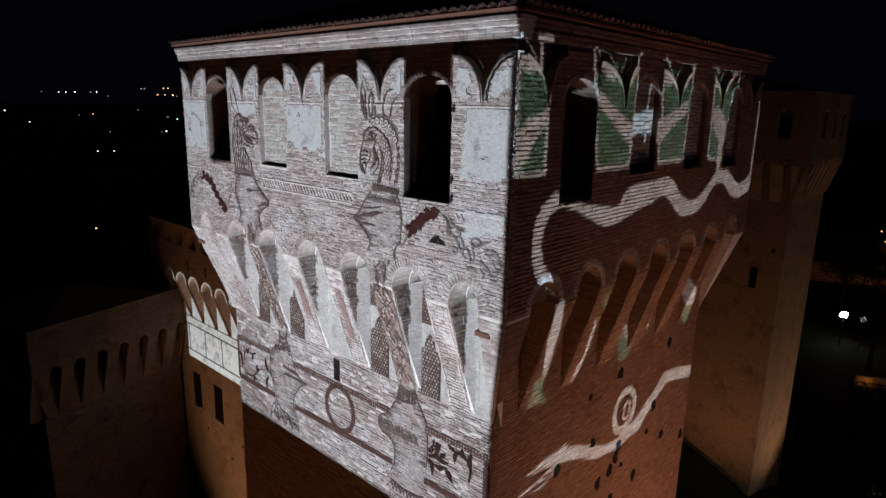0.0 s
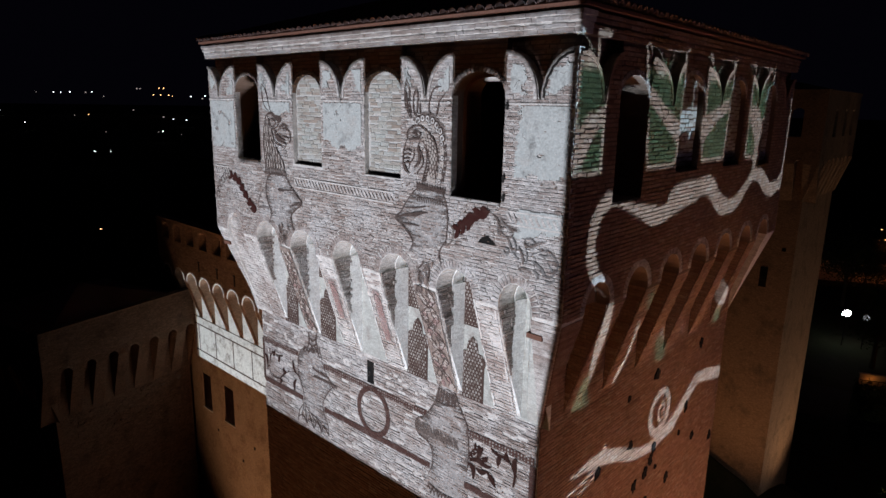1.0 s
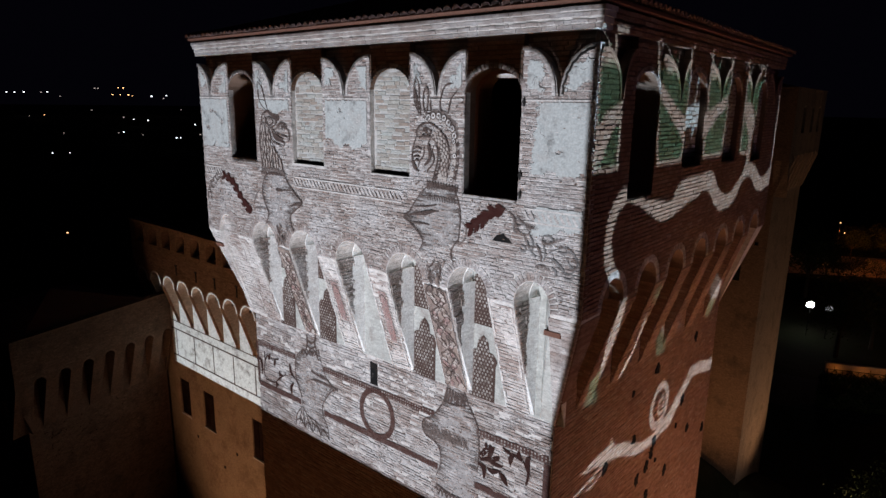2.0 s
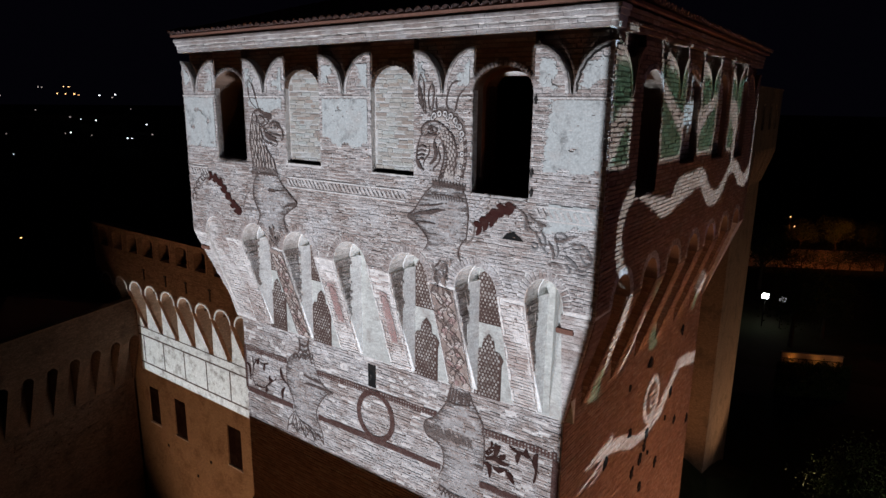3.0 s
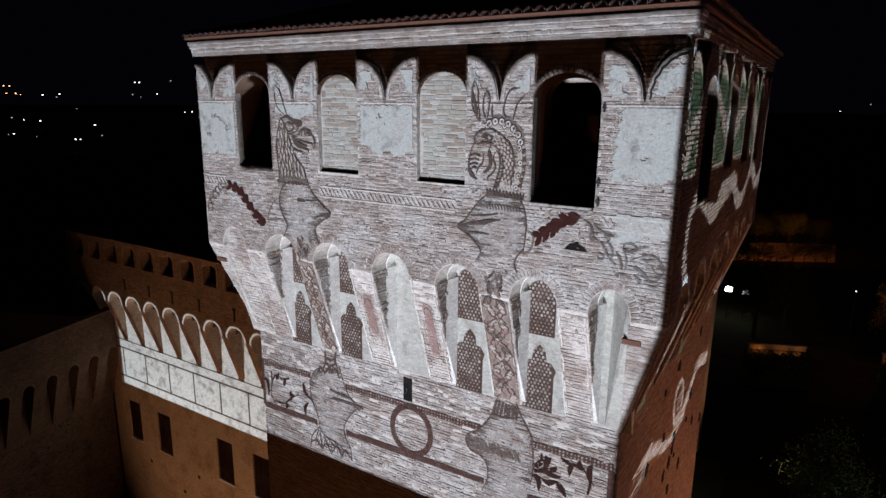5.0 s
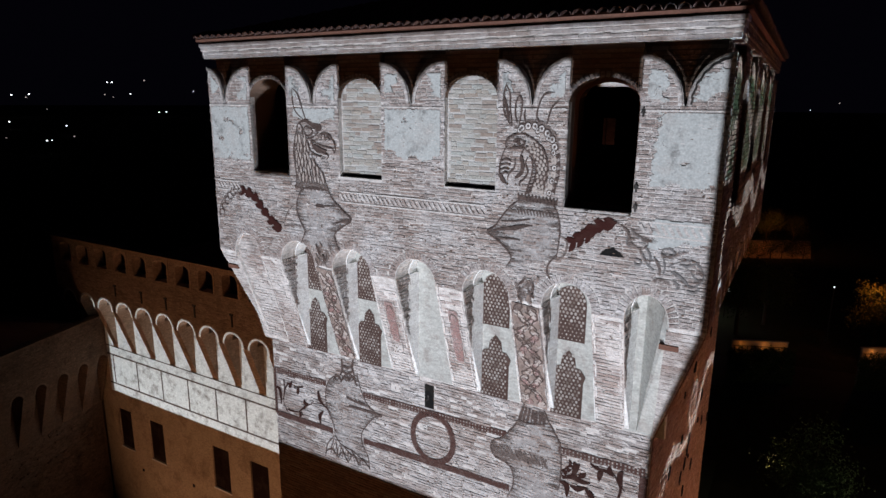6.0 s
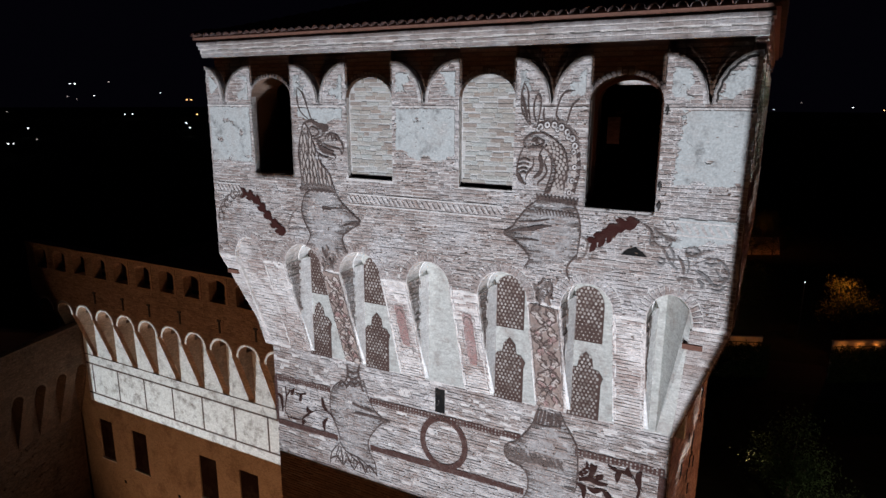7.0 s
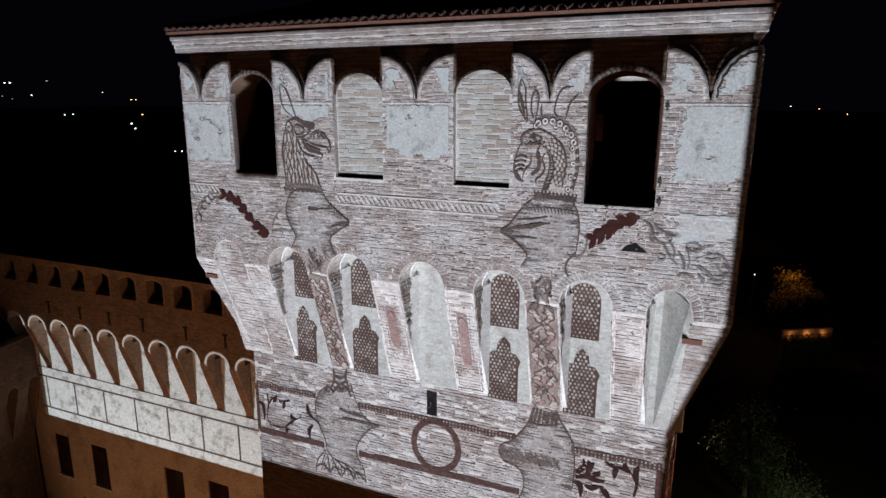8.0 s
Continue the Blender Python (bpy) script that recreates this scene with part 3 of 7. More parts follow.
PUTLOGS = [(4.87, 17.90), (6.32, 17.19), (6.18, 16.93), (3.26, 17.86), (5.92, 16.65), (7.40, 15.85), (5.30, 16.55), (8.03, 16.97), (9.10, 16.45), (10.68, 15.84), (9.0, 19.43), (6.06, 19.36), (4.59, 19.23), (8.34, 17.66), (6.10, 15.72), (6.58, 16.54)]
# below the show's edge the same wall turns to the dimmer, redder brick
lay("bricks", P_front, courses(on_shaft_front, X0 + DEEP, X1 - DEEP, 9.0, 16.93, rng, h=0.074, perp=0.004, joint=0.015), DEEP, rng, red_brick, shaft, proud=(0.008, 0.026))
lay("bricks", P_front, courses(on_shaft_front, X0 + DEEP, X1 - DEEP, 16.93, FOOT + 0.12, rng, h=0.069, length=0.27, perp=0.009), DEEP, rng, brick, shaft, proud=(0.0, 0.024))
lay("bricks", P_right, courses(on_shaft_side, DEEP, Y1 - DEEP, 9.0, 22.9, rng, perp=0.003, joint=0.017), DEEP, rng, red_brick, shaft, proud=(0.007, 0.020))
for k, (hu, hz) in enumerate(PUTLOGS):
    g = Geo(P_right)
    r = 0.10 if k not in (7, 12, 15) else 0.05
    loop = []
    for i in range(14):
        t = math.tau * i / 14
        q = r * rng.uniform(0.7, 1.5) * (1.0 + 0.35 * abs(math.sin(t)))
        loop.append((hu + q * math.cos(t), hz + q * math.sin(t)))
    g.slab([loop], DEEP - 0.036, DEEP + 0.002)
    g.part("putlog_hole", black_plate, shaft, "ragged black hole in the brickwork")
c, w = FRONT["arches"][0]
g = Geo(P_front)
g.hull([(u, d, z) for u in (c - w / 2, c + w / 2) for d, z in ((0.10, SPRING + ARCH), (DEEP, SPRING + ARCH), (0.10, SPRING), (DEEP, SPRING), (DEEP, FOOT))])
filled = g.part("walled_up_bay", mortar, tower, "first bay walled up flush with rough brick")
lay("bay_bricks", P_front, courses(lambda u, z: in_arch(FRONT, u, z) & (u < c + w), c - w / 2, c + w / 2, FOOT + 0.1, SPRING + ARCH, rng), 0.0, rng, limed_brick, filled, slope=lambda z: 0.10 + (DEEP - 0.10) * np.clip((SPRING - z) / (SPRING - FOOT), 0, 1))
for i, (c, w) in enumerate(FRONT["arches"][1:]):
    g = Geo(P_front)
    g.slab([[(c - w / 2, FOOT + 0.04), (c + w / 2, FOOT + 0.04)] + arc(c, SPRING, w / 2, ARCH - 0.03, 0, 180, 12)], DEEP - 0.012, DEEP + 0.001)
    g.part("bay_plaster", bay_plaster, tower, "pale patchy plaster at the back of the bay")
    # the inner half of the cheeks and of the arch is plastered too, whitened and wedged to look lit
    g = Geo(P_front)
    near = DEEP * (0.56 + 0.03 * (i % 3))
    low = SPRING - (SPRING - FOOT) * near / DEEP
    for s in (-1, 1):
        thick = 0.09 if s < 0 else 0.014
        g.hull([(c + s * (w / 2 - k), d, z) for d, z, k in ((near, SPRING, 0.012), (DEEP - 0.01, SPRING, thick), (DEEP - 0.01, FOOT + 0.06, thick), (near, low + 0.04, 0.012))] + [(c + s * (w / 2 + 0.01), d, z) for d, z in ((near, SPRING), (DEEP - 0.01, SPRING), (DEEP - 0.01, FOOT + 0.06), (near, low + 0.04))])
    rim = arc(c, SPRING, w / 2, ARCH, 0, 180, 12)
    for (a, p), (b, q) in zip(rim[:-1], rim[1:]):
        g.hull([(c + (u - c) * k, d, SPRING + (z - SPRING) * k) for u, z in ((a, p), (b, q)) for k in (1.01, 0.968) for d in (near, DEEP - 0.01)])
    g.part("cheek_plaster", cheek_bright, tower, "plaster lining the inner half of the bay, whitened to look lit")
g = Geo(P_front)
c, w = FRONT["arches"][-1]
g.hull([(u, 0.02, z) for u, z in arc(c, SPRING, w / 2 - 0.004, ARCH - 0.004, 0, 34, 4)] + [(-0.98, 0.785, SPRING + 0.40), (-0.98, 0.785, FOOT + 0.05), (-0.70, 0.785, FOOT + 0.05), (-0.462, 0.785, SPRING), (-0.62, 0.785, SPRING + 0.36)])
g.part("splayed_cheek", bay_plaster, tower, "pale worn plaster on the splayed side of the last bay")
# slot, small triangular hole and two putlog holes on the front
for loop, d, lab in (([(SLOT[0], SLOT[2]), (SLOT[1], SLOT[2]), (SLOT[1], SLOT[3]), (SLOT[0], SLOT[3])], DEEP, "narrow black slit window"),
                     ([(-1.69, 23.55), (-1.27, 23.55), (-1.36, 23.64), (-1.46, 23.70), (-1.60, 23.66)], 0.0, "small black hole under a rough lintel")):
    g = Geo(P_front)
    g.slab([loop], d - 0.019, d + 0.002)
    g.part("dark_slit", black_plate, tower, lab)

# cornice: stepped brick courses with a row of dentils
def cornice(P, a, b, name):
    c = None
    # the side takes the darker pair, toning down its light by colour
    bed, face_brick = (mortar, cornice_brick) if name == "front" else (shaded_mortar, red_brick)
    for z0, z1, step in ((CORN, 27.10, 0.035), (27.10, 27.19, 0.05), (27.19, 27.27, 0.075), (27.27, 27.35, 0.10)):
        out = step if name == "front" else 0.5 * step
        g = Geo(P)
        g.box(a - out if name == "front" else a, b + out, -out, 0.30, z0, z1 - 0.004)
        o = g.part("cornice_course", bed, tower, "moulded brick cornice") if c is None else g.part("cornice_course", bed, tower)
        c = c or o
        rows = courses(lambda u, z: (u > a - out) & (u < b + out), a - out, b + out, z0 + 0.008, z0 + 0.09, rng, h=0.078, length=0.26 if z0 != 27.10 else 0.16, joint=0.014 if z0 != 27.10 else 0.026)
        lay("cornice_bricks", P, rows, -out, rng, face_brick, o, proud=(0.01, 0.02) if z0 != 27.10 else (0.012, 0.035))


cornice(P_front, X0, X1, "front")
cornice(P_right, 0.301, Y1, "side")

# hipped roof with rows of barrel tiles
roof = None
EAVE, OUT, RIDGE = 27.44, 0.15, 29.35
c0, c1 = (X0 - OUT, -OUT), (X1 + OUT, Y1 + OUT)
mid = ((c0[0] + c1[0]) / 2, (c0[1] + c1[1]) / 2)
g = Geo()
g.hull([(c0[0], c0[1], EAVE), (c1[0], c0[1], EAVE), (c1[0], c1[1], EAVE), (c0[0], c1[1], EAVE), (c0[0], c0[1], EAVE - 0.05), (c1[0], c0[1], EAVE - 0.05), (c1[0], c1[1], EAVE - 0.05), (c0[0], c1[1], EAVE - 0.05), (mid[0], mid[1], RIDGE)])
roof = g.part("roof", timber, tower, "low hipped roof of clay barrel tiles")


def half_pipe(r, length, n=6):
    g = Geo()
    for x in (0.0, length):
        for rr in (r, r - 0.018):
            g.v += [(x, rr * math.cos(math.pi * i / n), rr * math.sin(math.pi * i / n)) for i in range(n + 1)]
    k = n + 1
    for i in range(n):
        g.f += [(i, i + 1, 2 * k + i + 1, 2 * k + i), (k + i + 1, k + i, 3 * k + i, 3 * k + i + 1), (i + 1, i, k + i, k + i + 1)]
    return g


tile_mesh = half_pipe(0.095, 0.42).mesh("tile")
tile_mesh.materials.append(tile)
rows_geo = Geo()
for side in range(4):
    a, b = [(c0[0], c0[1]), (c1[0], c0[1]), (c1[0], c1[1]), (c0[0], c1[1])][side], [(c1[0], c0[1]), (c1[0], c1[1]), (c0[0], c1[1]), (c0[0], c0[1])][side]
    a, b, m3 = Vector((*a, EAVE)), Vector((*b, EAVE)), Vector((*mid, RIDGE))
    along = (b - a).normalized()
    n = int((b - a).length / 0.2)
    foot = a + along * (m3 - a).dot(along)
    up = (m3 - foot).normalized()
    nrm = along.cross(up)
    for i in range(n):
        t = (i + 0.5) / n
        p = a + (b - a) * t
        reach = (m3 - foot).length * (1 - abs(2 * t - 1))
        rot = Matrix((up, -along, nrm)).transposed().to_4x4()
        if side < 2:
            ob = hang(new("tile", tile_mesh), roof)
            ob.matrix_basis = Matrix.Translation(p - up * 0.06 + nrm * (0.02 + rng.uniform(0, 0.02))) @ rot @ Matrix.Rotation(rng.uniform(-0.05, 0.05), 4, "Z")
        pipe = half_pipe(0.09, max(reach - (0.3 if side < 2 else 0), 0.05), 4)
        m = Matrix.Translation(p + up * (0.3 if side < 2 else 0) + nrm * 0.01) @ rot
        k = len(rows_geo.v)
        rows_geo.v += [tuple(m @ Vector(v)) for v in pipe.v]
        rows_geo.f += [tuple(k + q for q in f) for f in pipe.f]
rows_geo.part("tile_covering", tile_rows, roof, kind="stuff", normals=False)


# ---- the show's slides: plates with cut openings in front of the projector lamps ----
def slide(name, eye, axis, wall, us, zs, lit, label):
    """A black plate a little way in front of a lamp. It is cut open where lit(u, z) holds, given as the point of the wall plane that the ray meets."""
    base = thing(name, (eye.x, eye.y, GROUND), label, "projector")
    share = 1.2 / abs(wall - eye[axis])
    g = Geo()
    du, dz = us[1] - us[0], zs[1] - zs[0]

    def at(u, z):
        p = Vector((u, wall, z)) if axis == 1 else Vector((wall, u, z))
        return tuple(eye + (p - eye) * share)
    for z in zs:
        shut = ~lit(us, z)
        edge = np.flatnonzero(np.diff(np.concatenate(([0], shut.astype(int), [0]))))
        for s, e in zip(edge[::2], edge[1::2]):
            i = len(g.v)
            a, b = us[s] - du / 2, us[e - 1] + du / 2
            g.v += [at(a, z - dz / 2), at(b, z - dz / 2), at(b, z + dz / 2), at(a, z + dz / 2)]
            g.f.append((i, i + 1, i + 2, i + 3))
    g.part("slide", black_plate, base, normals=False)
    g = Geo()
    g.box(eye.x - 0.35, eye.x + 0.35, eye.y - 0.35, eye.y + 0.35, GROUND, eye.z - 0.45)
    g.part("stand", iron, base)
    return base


def to_plane(eye, u, z, axis, wall, other):
    """Where the ray through (u, z) of the plane wall meets the plane other."""
    k = (other - eye[axis]) / (wall - eye[axis])
    e = eye.x if axis == 1 else eye.y
    return e + (u - e) * k, eye.z + (z - eye.z) * k


def lit_front(u, z):
    if z > CORN - 0.06:
        cu, cz = to_plane(FRONT_EYE, u, z, 1, 0.0, -0.06)
        return (cz > CORN - 0.02) & ((cz < 27.37) | (cz > 27.46) & (cz < 27.60)) & (cu > X0 - 0.16) & (cu < X1 + 0.03)
    su, sz = to_plane(FRONT_EYE, u, z, 1, 0.0, DEEP)
    if sz < FOOT:
        return (su > X0 + DEEP - 0.02) & (su < X1 - DEEP - 0.07) & (sz > 16.95)
    lean = DEEP / (SPRING - FOOT)
    d = min(max(lean * (SPRING - z) / (1 + lean * (z - FRONT_EYE.z) / -FRONT_EYE.y), 0.0), DEEP)
    pu, pz = to_plane(FRONT_EYE, u, z, 1, 0.0, d)
    within = (u > X0 - 0.05) & (pu < X1 - d - 0.12 + 0.05 * d / DEEP)
    on = within & (z < top_of(FRONT, u) - 0.045)
    nu, nz = to_plane(FRONT_EYE, u, z, 1, 0.0, 0.12)
    ring = in_opening(FRONT, u, z, 0.018, (1,)) & ~in_opening(FRONT, u, z, -0.012, (1,)) & (z > 26.0)
    ring |= in_opening(FRONT, u, z, 0.0, (1,)) & ~in_opening(FRONT, u - 0.24, z, 0.0, (1,)) & (z > 25.95) & (u < -9.0)
    lu, lz = to_plane(FRONT_EYE, u, z, 1, 0.0, 0.46)
    lintel = (lu > -2.0) & (lu < -1.42) & (lz > 26.36) & (lz < 26.47)
    return on | ring | lintel | in_opening(FRONT, nu, nz, 0.0, (0,)) | (within & (z < 24.30))


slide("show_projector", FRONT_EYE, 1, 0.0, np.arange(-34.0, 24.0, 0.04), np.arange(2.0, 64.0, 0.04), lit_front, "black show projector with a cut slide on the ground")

WING_ARCHES = [-32.50 + 1.585 * i for i in range(14)]
WING_CROWN, WING_BASE = 7.4, 8.2
WSPRING, WFOOT, WTOP = 15.45, 13.05, 18.88


def lit_wing(u, z):
    bu, bz = to_plane(WING_EYE, u, z, 1, WING_CROWN, WING_BASE)
    frieze = (bu > -30.95) & (bz > 10.22) & (bz < WFOOT - 0.12)
    bays = np.zeros(len(u), bool)
    reach, lean = WING_CROWN - WING_EYE.y, (WING_BASE - WING_CROWN) / (WSPRING - WFOOT)
    d = max(lean * (WSPRING - z) / (1 + lean * (z - WING_EYE.z) / reach), 0.0)
    pu, pz = to_plane(WING_EYE, u, z, 1, WING_CROWN, WING_CROWN + d)
    for c in WING_ARCHES:
        bays |= (np.abs(pu - c) < 0.66) & (bz > WFOOT - 0.2) & ((np.abs(pu - c) < 0.57) | (pz > WSPRING - 0.1)) & (pz < WSPRING + 0.67 * np.sqrt(np.clip(1 - ((pu - c) / 0.67) ** 2, 0, 1)))
    return (bu < -10.0) & (bu > -30.75) & (frieze | bays)


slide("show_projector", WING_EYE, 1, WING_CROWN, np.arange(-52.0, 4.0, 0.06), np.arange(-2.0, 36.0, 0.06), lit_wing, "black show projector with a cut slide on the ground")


def near_line(pts, width):
    pts = np.array(catmull(pts, 6))

    def test(u, z):
        hit = np.zeros(len(u), bool)
        for a, b in zip(pts[:-1], pts[1:]):
            w = width if not isinstance(width, tuple) else width[0]
            if min(a[1], b[1]) - w > z or max(a[1], b[1]) + w < z:
                continue
            ab = b - a
            t = np.clip(((u - a[0]) * ab[0] + (z - a[1]) * ab[1]) / max(ab @ ab, 1e-9), 0, 1)
            hit |= np.hypot(u - a[0] - t * ab[0], z - a[1] - t * ab[1]) < w / 2
        return hit
    return test


def inside(loop):
    """Test for points in the polygon loop."""
    def test(u, z):
        hit = np.zeros(len(u), bool)
        for (a, p), (b, q) in zip(loop, loop[1:] + loop[:1]):
            if (p > z) != (q > z):
                hit ^= u < a + (b - a) * (z - p) / (q - p)
        return hit
    return test


WAVE_TOP = [(0.84, 24.36), (1.07, 24.52), (1.36, 24.55), (1.88, 24.33), (2.78, 24.19), (3.55, 24.11), (3.95, 24.43), (4.94, 24.5), (6.06, 24.49), (6.79, 24.01), (7.65, 23.87), (8.44, 24.22), (8.92, 24.5), (9.73, 24.45), (10.76, 24.01), (11.73, 24.3)]
WAVE_LOW = [(0.75, 24.04), (1.19, 24.23), (1.52, 24.31), (2.09, 24.13), (3.06, 23.75), (3.72, 23.78), (4.42, 23.91), (5.17, 24.04), (5.86, 24.1), (6.57, 23.64), (7.25, 23.5), (8.08, 23.62), (8.85, 24.12), (9.43, 24.15), (10.44, 23.65), (11.7, 23.72)]
wave = inside(catmull(WAVE_TOP, 5) + catmull(WAVE_LOW, 5)[::-1])
wave_tail = near_line([(1.0, 24.3), (0.80, 24.0), (0.76, 23.6), (0.92, 23.2), (1.2, 22.92)], 0.30)
wave_end = near_line([(11.66, 26.3), (11.68, 25.2), (11.70, 23.9)], 0.11)


# a ribbon-like scroll low on the wall, its loop, and two threads at its end
SCROLL = [(11.3, 18.05), (9.8, 18.41), (8.88, 18.52), (8.5, 18.27), (7.93, 18.04), (7.3, 17.72), (6.3, 17.46), (5.5, 17.55), (4.98, 17.77), (4.3, 18.10), (4.0, 18.17), (3.65, 18.30), (3.55, 18.52), (3.38, 18.38), (2.77, 18.40), (2.41, 18.34), (1.95, 18.28), (2.31, 18.21), (2.75, 18.20), (2.84, 18.09), (3.33, 18.02), (4.11, 17.80), (5.1, 17.36), (6.2, 17.18), (7.55, 17.25), (8.36, 17.80), (9.16, 18.15), (11.0, 17.74)]
creature = inside(SCROLL)
coil = near_line(arc(6.50, 18.20, 0.56, 0.56, -100, 260, 16), 0.22)
coil_in = near_line(arc(6.62, 18.15, 0.18, 0.26, -90, 250, 10), 0.08)
thread = near_line([(3.3, 18.05), (2.74, 17.95), (1.78, 17.88)], 0.07)
thread_two = near_line([(3.3, 17.95), (2.79, 17.75), (2.4, 17.74)], 0.05)
# outlined panels on the merlons, crossed by a zigzag band
PANELS = [[(0.03, 24.95), (0.86, 24.93), (0.87, 27.12), (0.03, 27.12)], [(2.62, 24.90), (3.87, 24.88), (3.95, 26.1), (4.0, 27.08), (2.25, 27.06)], [(5.25, 24.90), (6.56, 24.89), (6.78, 27.08), (5.16, 27.08)], [(8.15, 24.85), (8.82, 24.80), (8.98, 25.6), (9.74, 26.1), (9.78, 27.08), (8.07, 27.08)]]
panels = [inside(p) for p in PANELS]
zigzag = [inside([(0.03, 25.0), (0.03, 25.55), (0.30, 25.82), (0.86, 26.02), (0.86, 25.76), (0.55, 25.5), (0.26, 25.1)]), inside([(1.7, 26.43), (2.05, 26.50), (2.66, 26.29), (3.22, 26.0), (3.88, 25.74), (4.79, 25.77), (5.57, 25.91), (6.58, 26.25), (6.60, 26.01), (5.91, 25.68), (5.29, 25.33), (4.63, 25.35), (3.92, 25.26), (3.28, 25.64), (2.71, 25.97), (2.18, 26.23)]), inside([(8.03, 26.12), (8.78, 26.06), (9.24, 25.58), (9.11, 25.09), (9.06, 24.53), (8.81, 24.54), (8.77, 25.24), (8.26, 25.66)])]
stray = [inside([(4.74, 25.12), (4.80, 25.12), (4.84, 26.26), (5.19, 26.33), (5.19, 26.39), (4.77, 26.31)]), inside([(0.46, 27.06), (0.90, 27.08), (0.90, 27.18), (0.46, 27.16)])]
for at, wide in ((2.36, 1.0), (5.26, 1.0), (8.18, 0.95)):
    stray += [inside([(at, 27.0), (at + 0.10, 27.0), (at + 0.56 * wide, 26.76), (at + 0.50 * wide, 26.66)]), inside([(at + 0.86 * wide, 26.80), (at + 0.96 * wide, 26.94), (at + 1.25 * wide, 27.0), (at + 1.54 * wide, 27.0), (at + 1.54 * wide, 26.90), (at + 1.15 * wide, 26.84)])]


def on_rim(u, z):
    """The white outline of the panels."""
    hit = np.zeros(len(u), bool)
    for loop in PANELS:
        for (a, p), (b, q) in zip(loop, loop[1:] + loop[:1]):
            if min(p, q) - 0.05 > z or max(p, q) + 0.05 < z or min(p, q) > 27.0:
                continue
            t = np.clip(((u - a) * (b - a) + (z - p) * (q - p)) / ((b - a) ** 2 + (q - p) ** 2), 0, 1)
            hit |= np.hypot(u - a - t * (b - a), z - p - t * (q - p)) < 0.04
    return hit


# slivers of light on the slanted piers
fins = [inside([(1.55, 22.5), (1.62, 22.2), (1.75, 21.49), (1.93, 21.0), (2.03, 20.83), (2.30, 20.42), (2.22, 20.84), (2.16, 21.2), (2.02, 21.9), (1.80, 22.45)]), inside([(3.50, 21.7), (3.62, 21.2), (3.70, 20.62), (3.61, 20.35), (3.58, 19.95), (3.66, 19.93), (3.90, 20.23), (3.87, 20.64), (3.70, 21.4)]), inside([(5.52, 21.2), (5.68, 20.57), (6.25, 20.18), (5.95, 20.86), (5.75, 21.3)]), inside([(7.0, 21.35), (7.30, 20.4), (7.42, 20.0), (7.53, 20.5), (7.30, 21.1)]), inside([(9.0, 21.3), (9.49, 20.49), (10.2, 20.3), (9.75, 21.0)])]
green_fins = [inside([(1.95, 19.87), (2.62, 19.85), (2.33, 20.42), (2.03, 20.83), (1.84, 20.53)]), inside([(5.86, 19.8), (5.67, 20.5), (6.30, 20.15), (6.55, 19.78)]), inside([(9.8, 19.81), (9.49, 20.45), (10.39, 20.17), (10.42, 20.64), (10.3, 19.9)]), inside([(3.40, 22.5), (3.70, 22.1), (3.85, 21.75), (3.62, 21.9)])]


def to_slope(eye, u, z):
    """Where the ray through (u, z) of the side wall's plane meets the slanted piers."""
    reach, lean = eye.x - X1, DEEP / (SPRING - FOOT)
    d = lean * (SPRING - z) / (1 + lean * (z - eye.z) / reach)
    return to_plane(eye, u, z, 0, X1, X1 - d)


def any_of(tests, u, z):
    hit = np.zeros(len(u), bool)
    for t in tests:
        hit |= t(u, z)
    return hit


def lit_right(u, z):
    su, sz = to_plane(RIGHT_EYE, u, z, 0, X1, X1 - DEEP)
    if sz < FOOT:
        low = creature(su, sz) | coil(su, sz) | coil_in(su, sz) | thread(su, sz) | thread_two(su, sz)
        return low & (su < Y1 - DEEP)
    if z < SPRING:
        return any_of(fins, *to_slope(RIGHT_EYE, u, z))
    lobes = np.zeros(len(u), bool)
    if z > 26.5:
        edge = top_of(RIGHT, u) - z
        lobes = (edge > -0.05) & (edge < 0.16 + 0.10 * np.sin(u * 7.3)) & any_of(panels, u, z)
    return lobes | on_rim(u, z) | any_of(zigzag, u, z) | any_of(stray, u, z) | wave(u, z) | wave_tail(u, z) | wave_end(u, z)


def lit_green(u, z):
    if z < SPRING:
        return any_of(green_fins, *to_slope(GREEN_EYE, u, z))
    notch = np.zeros(len(u), bool)
    for a, n, b in RIGHT["merlons"]:
        notch |= (np.abs(u - n) < 0.06) & (z > NOTCH)
    return any_of(panels, u, z) & (z < 26.62) & ~any_of(zigzag, u, z) & ~on_rim(u, z) & ~notch


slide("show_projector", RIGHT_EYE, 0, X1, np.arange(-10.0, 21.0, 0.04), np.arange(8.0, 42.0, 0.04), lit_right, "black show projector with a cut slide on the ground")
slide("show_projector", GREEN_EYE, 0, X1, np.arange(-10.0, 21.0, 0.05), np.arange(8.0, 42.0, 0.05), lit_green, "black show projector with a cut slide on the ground")


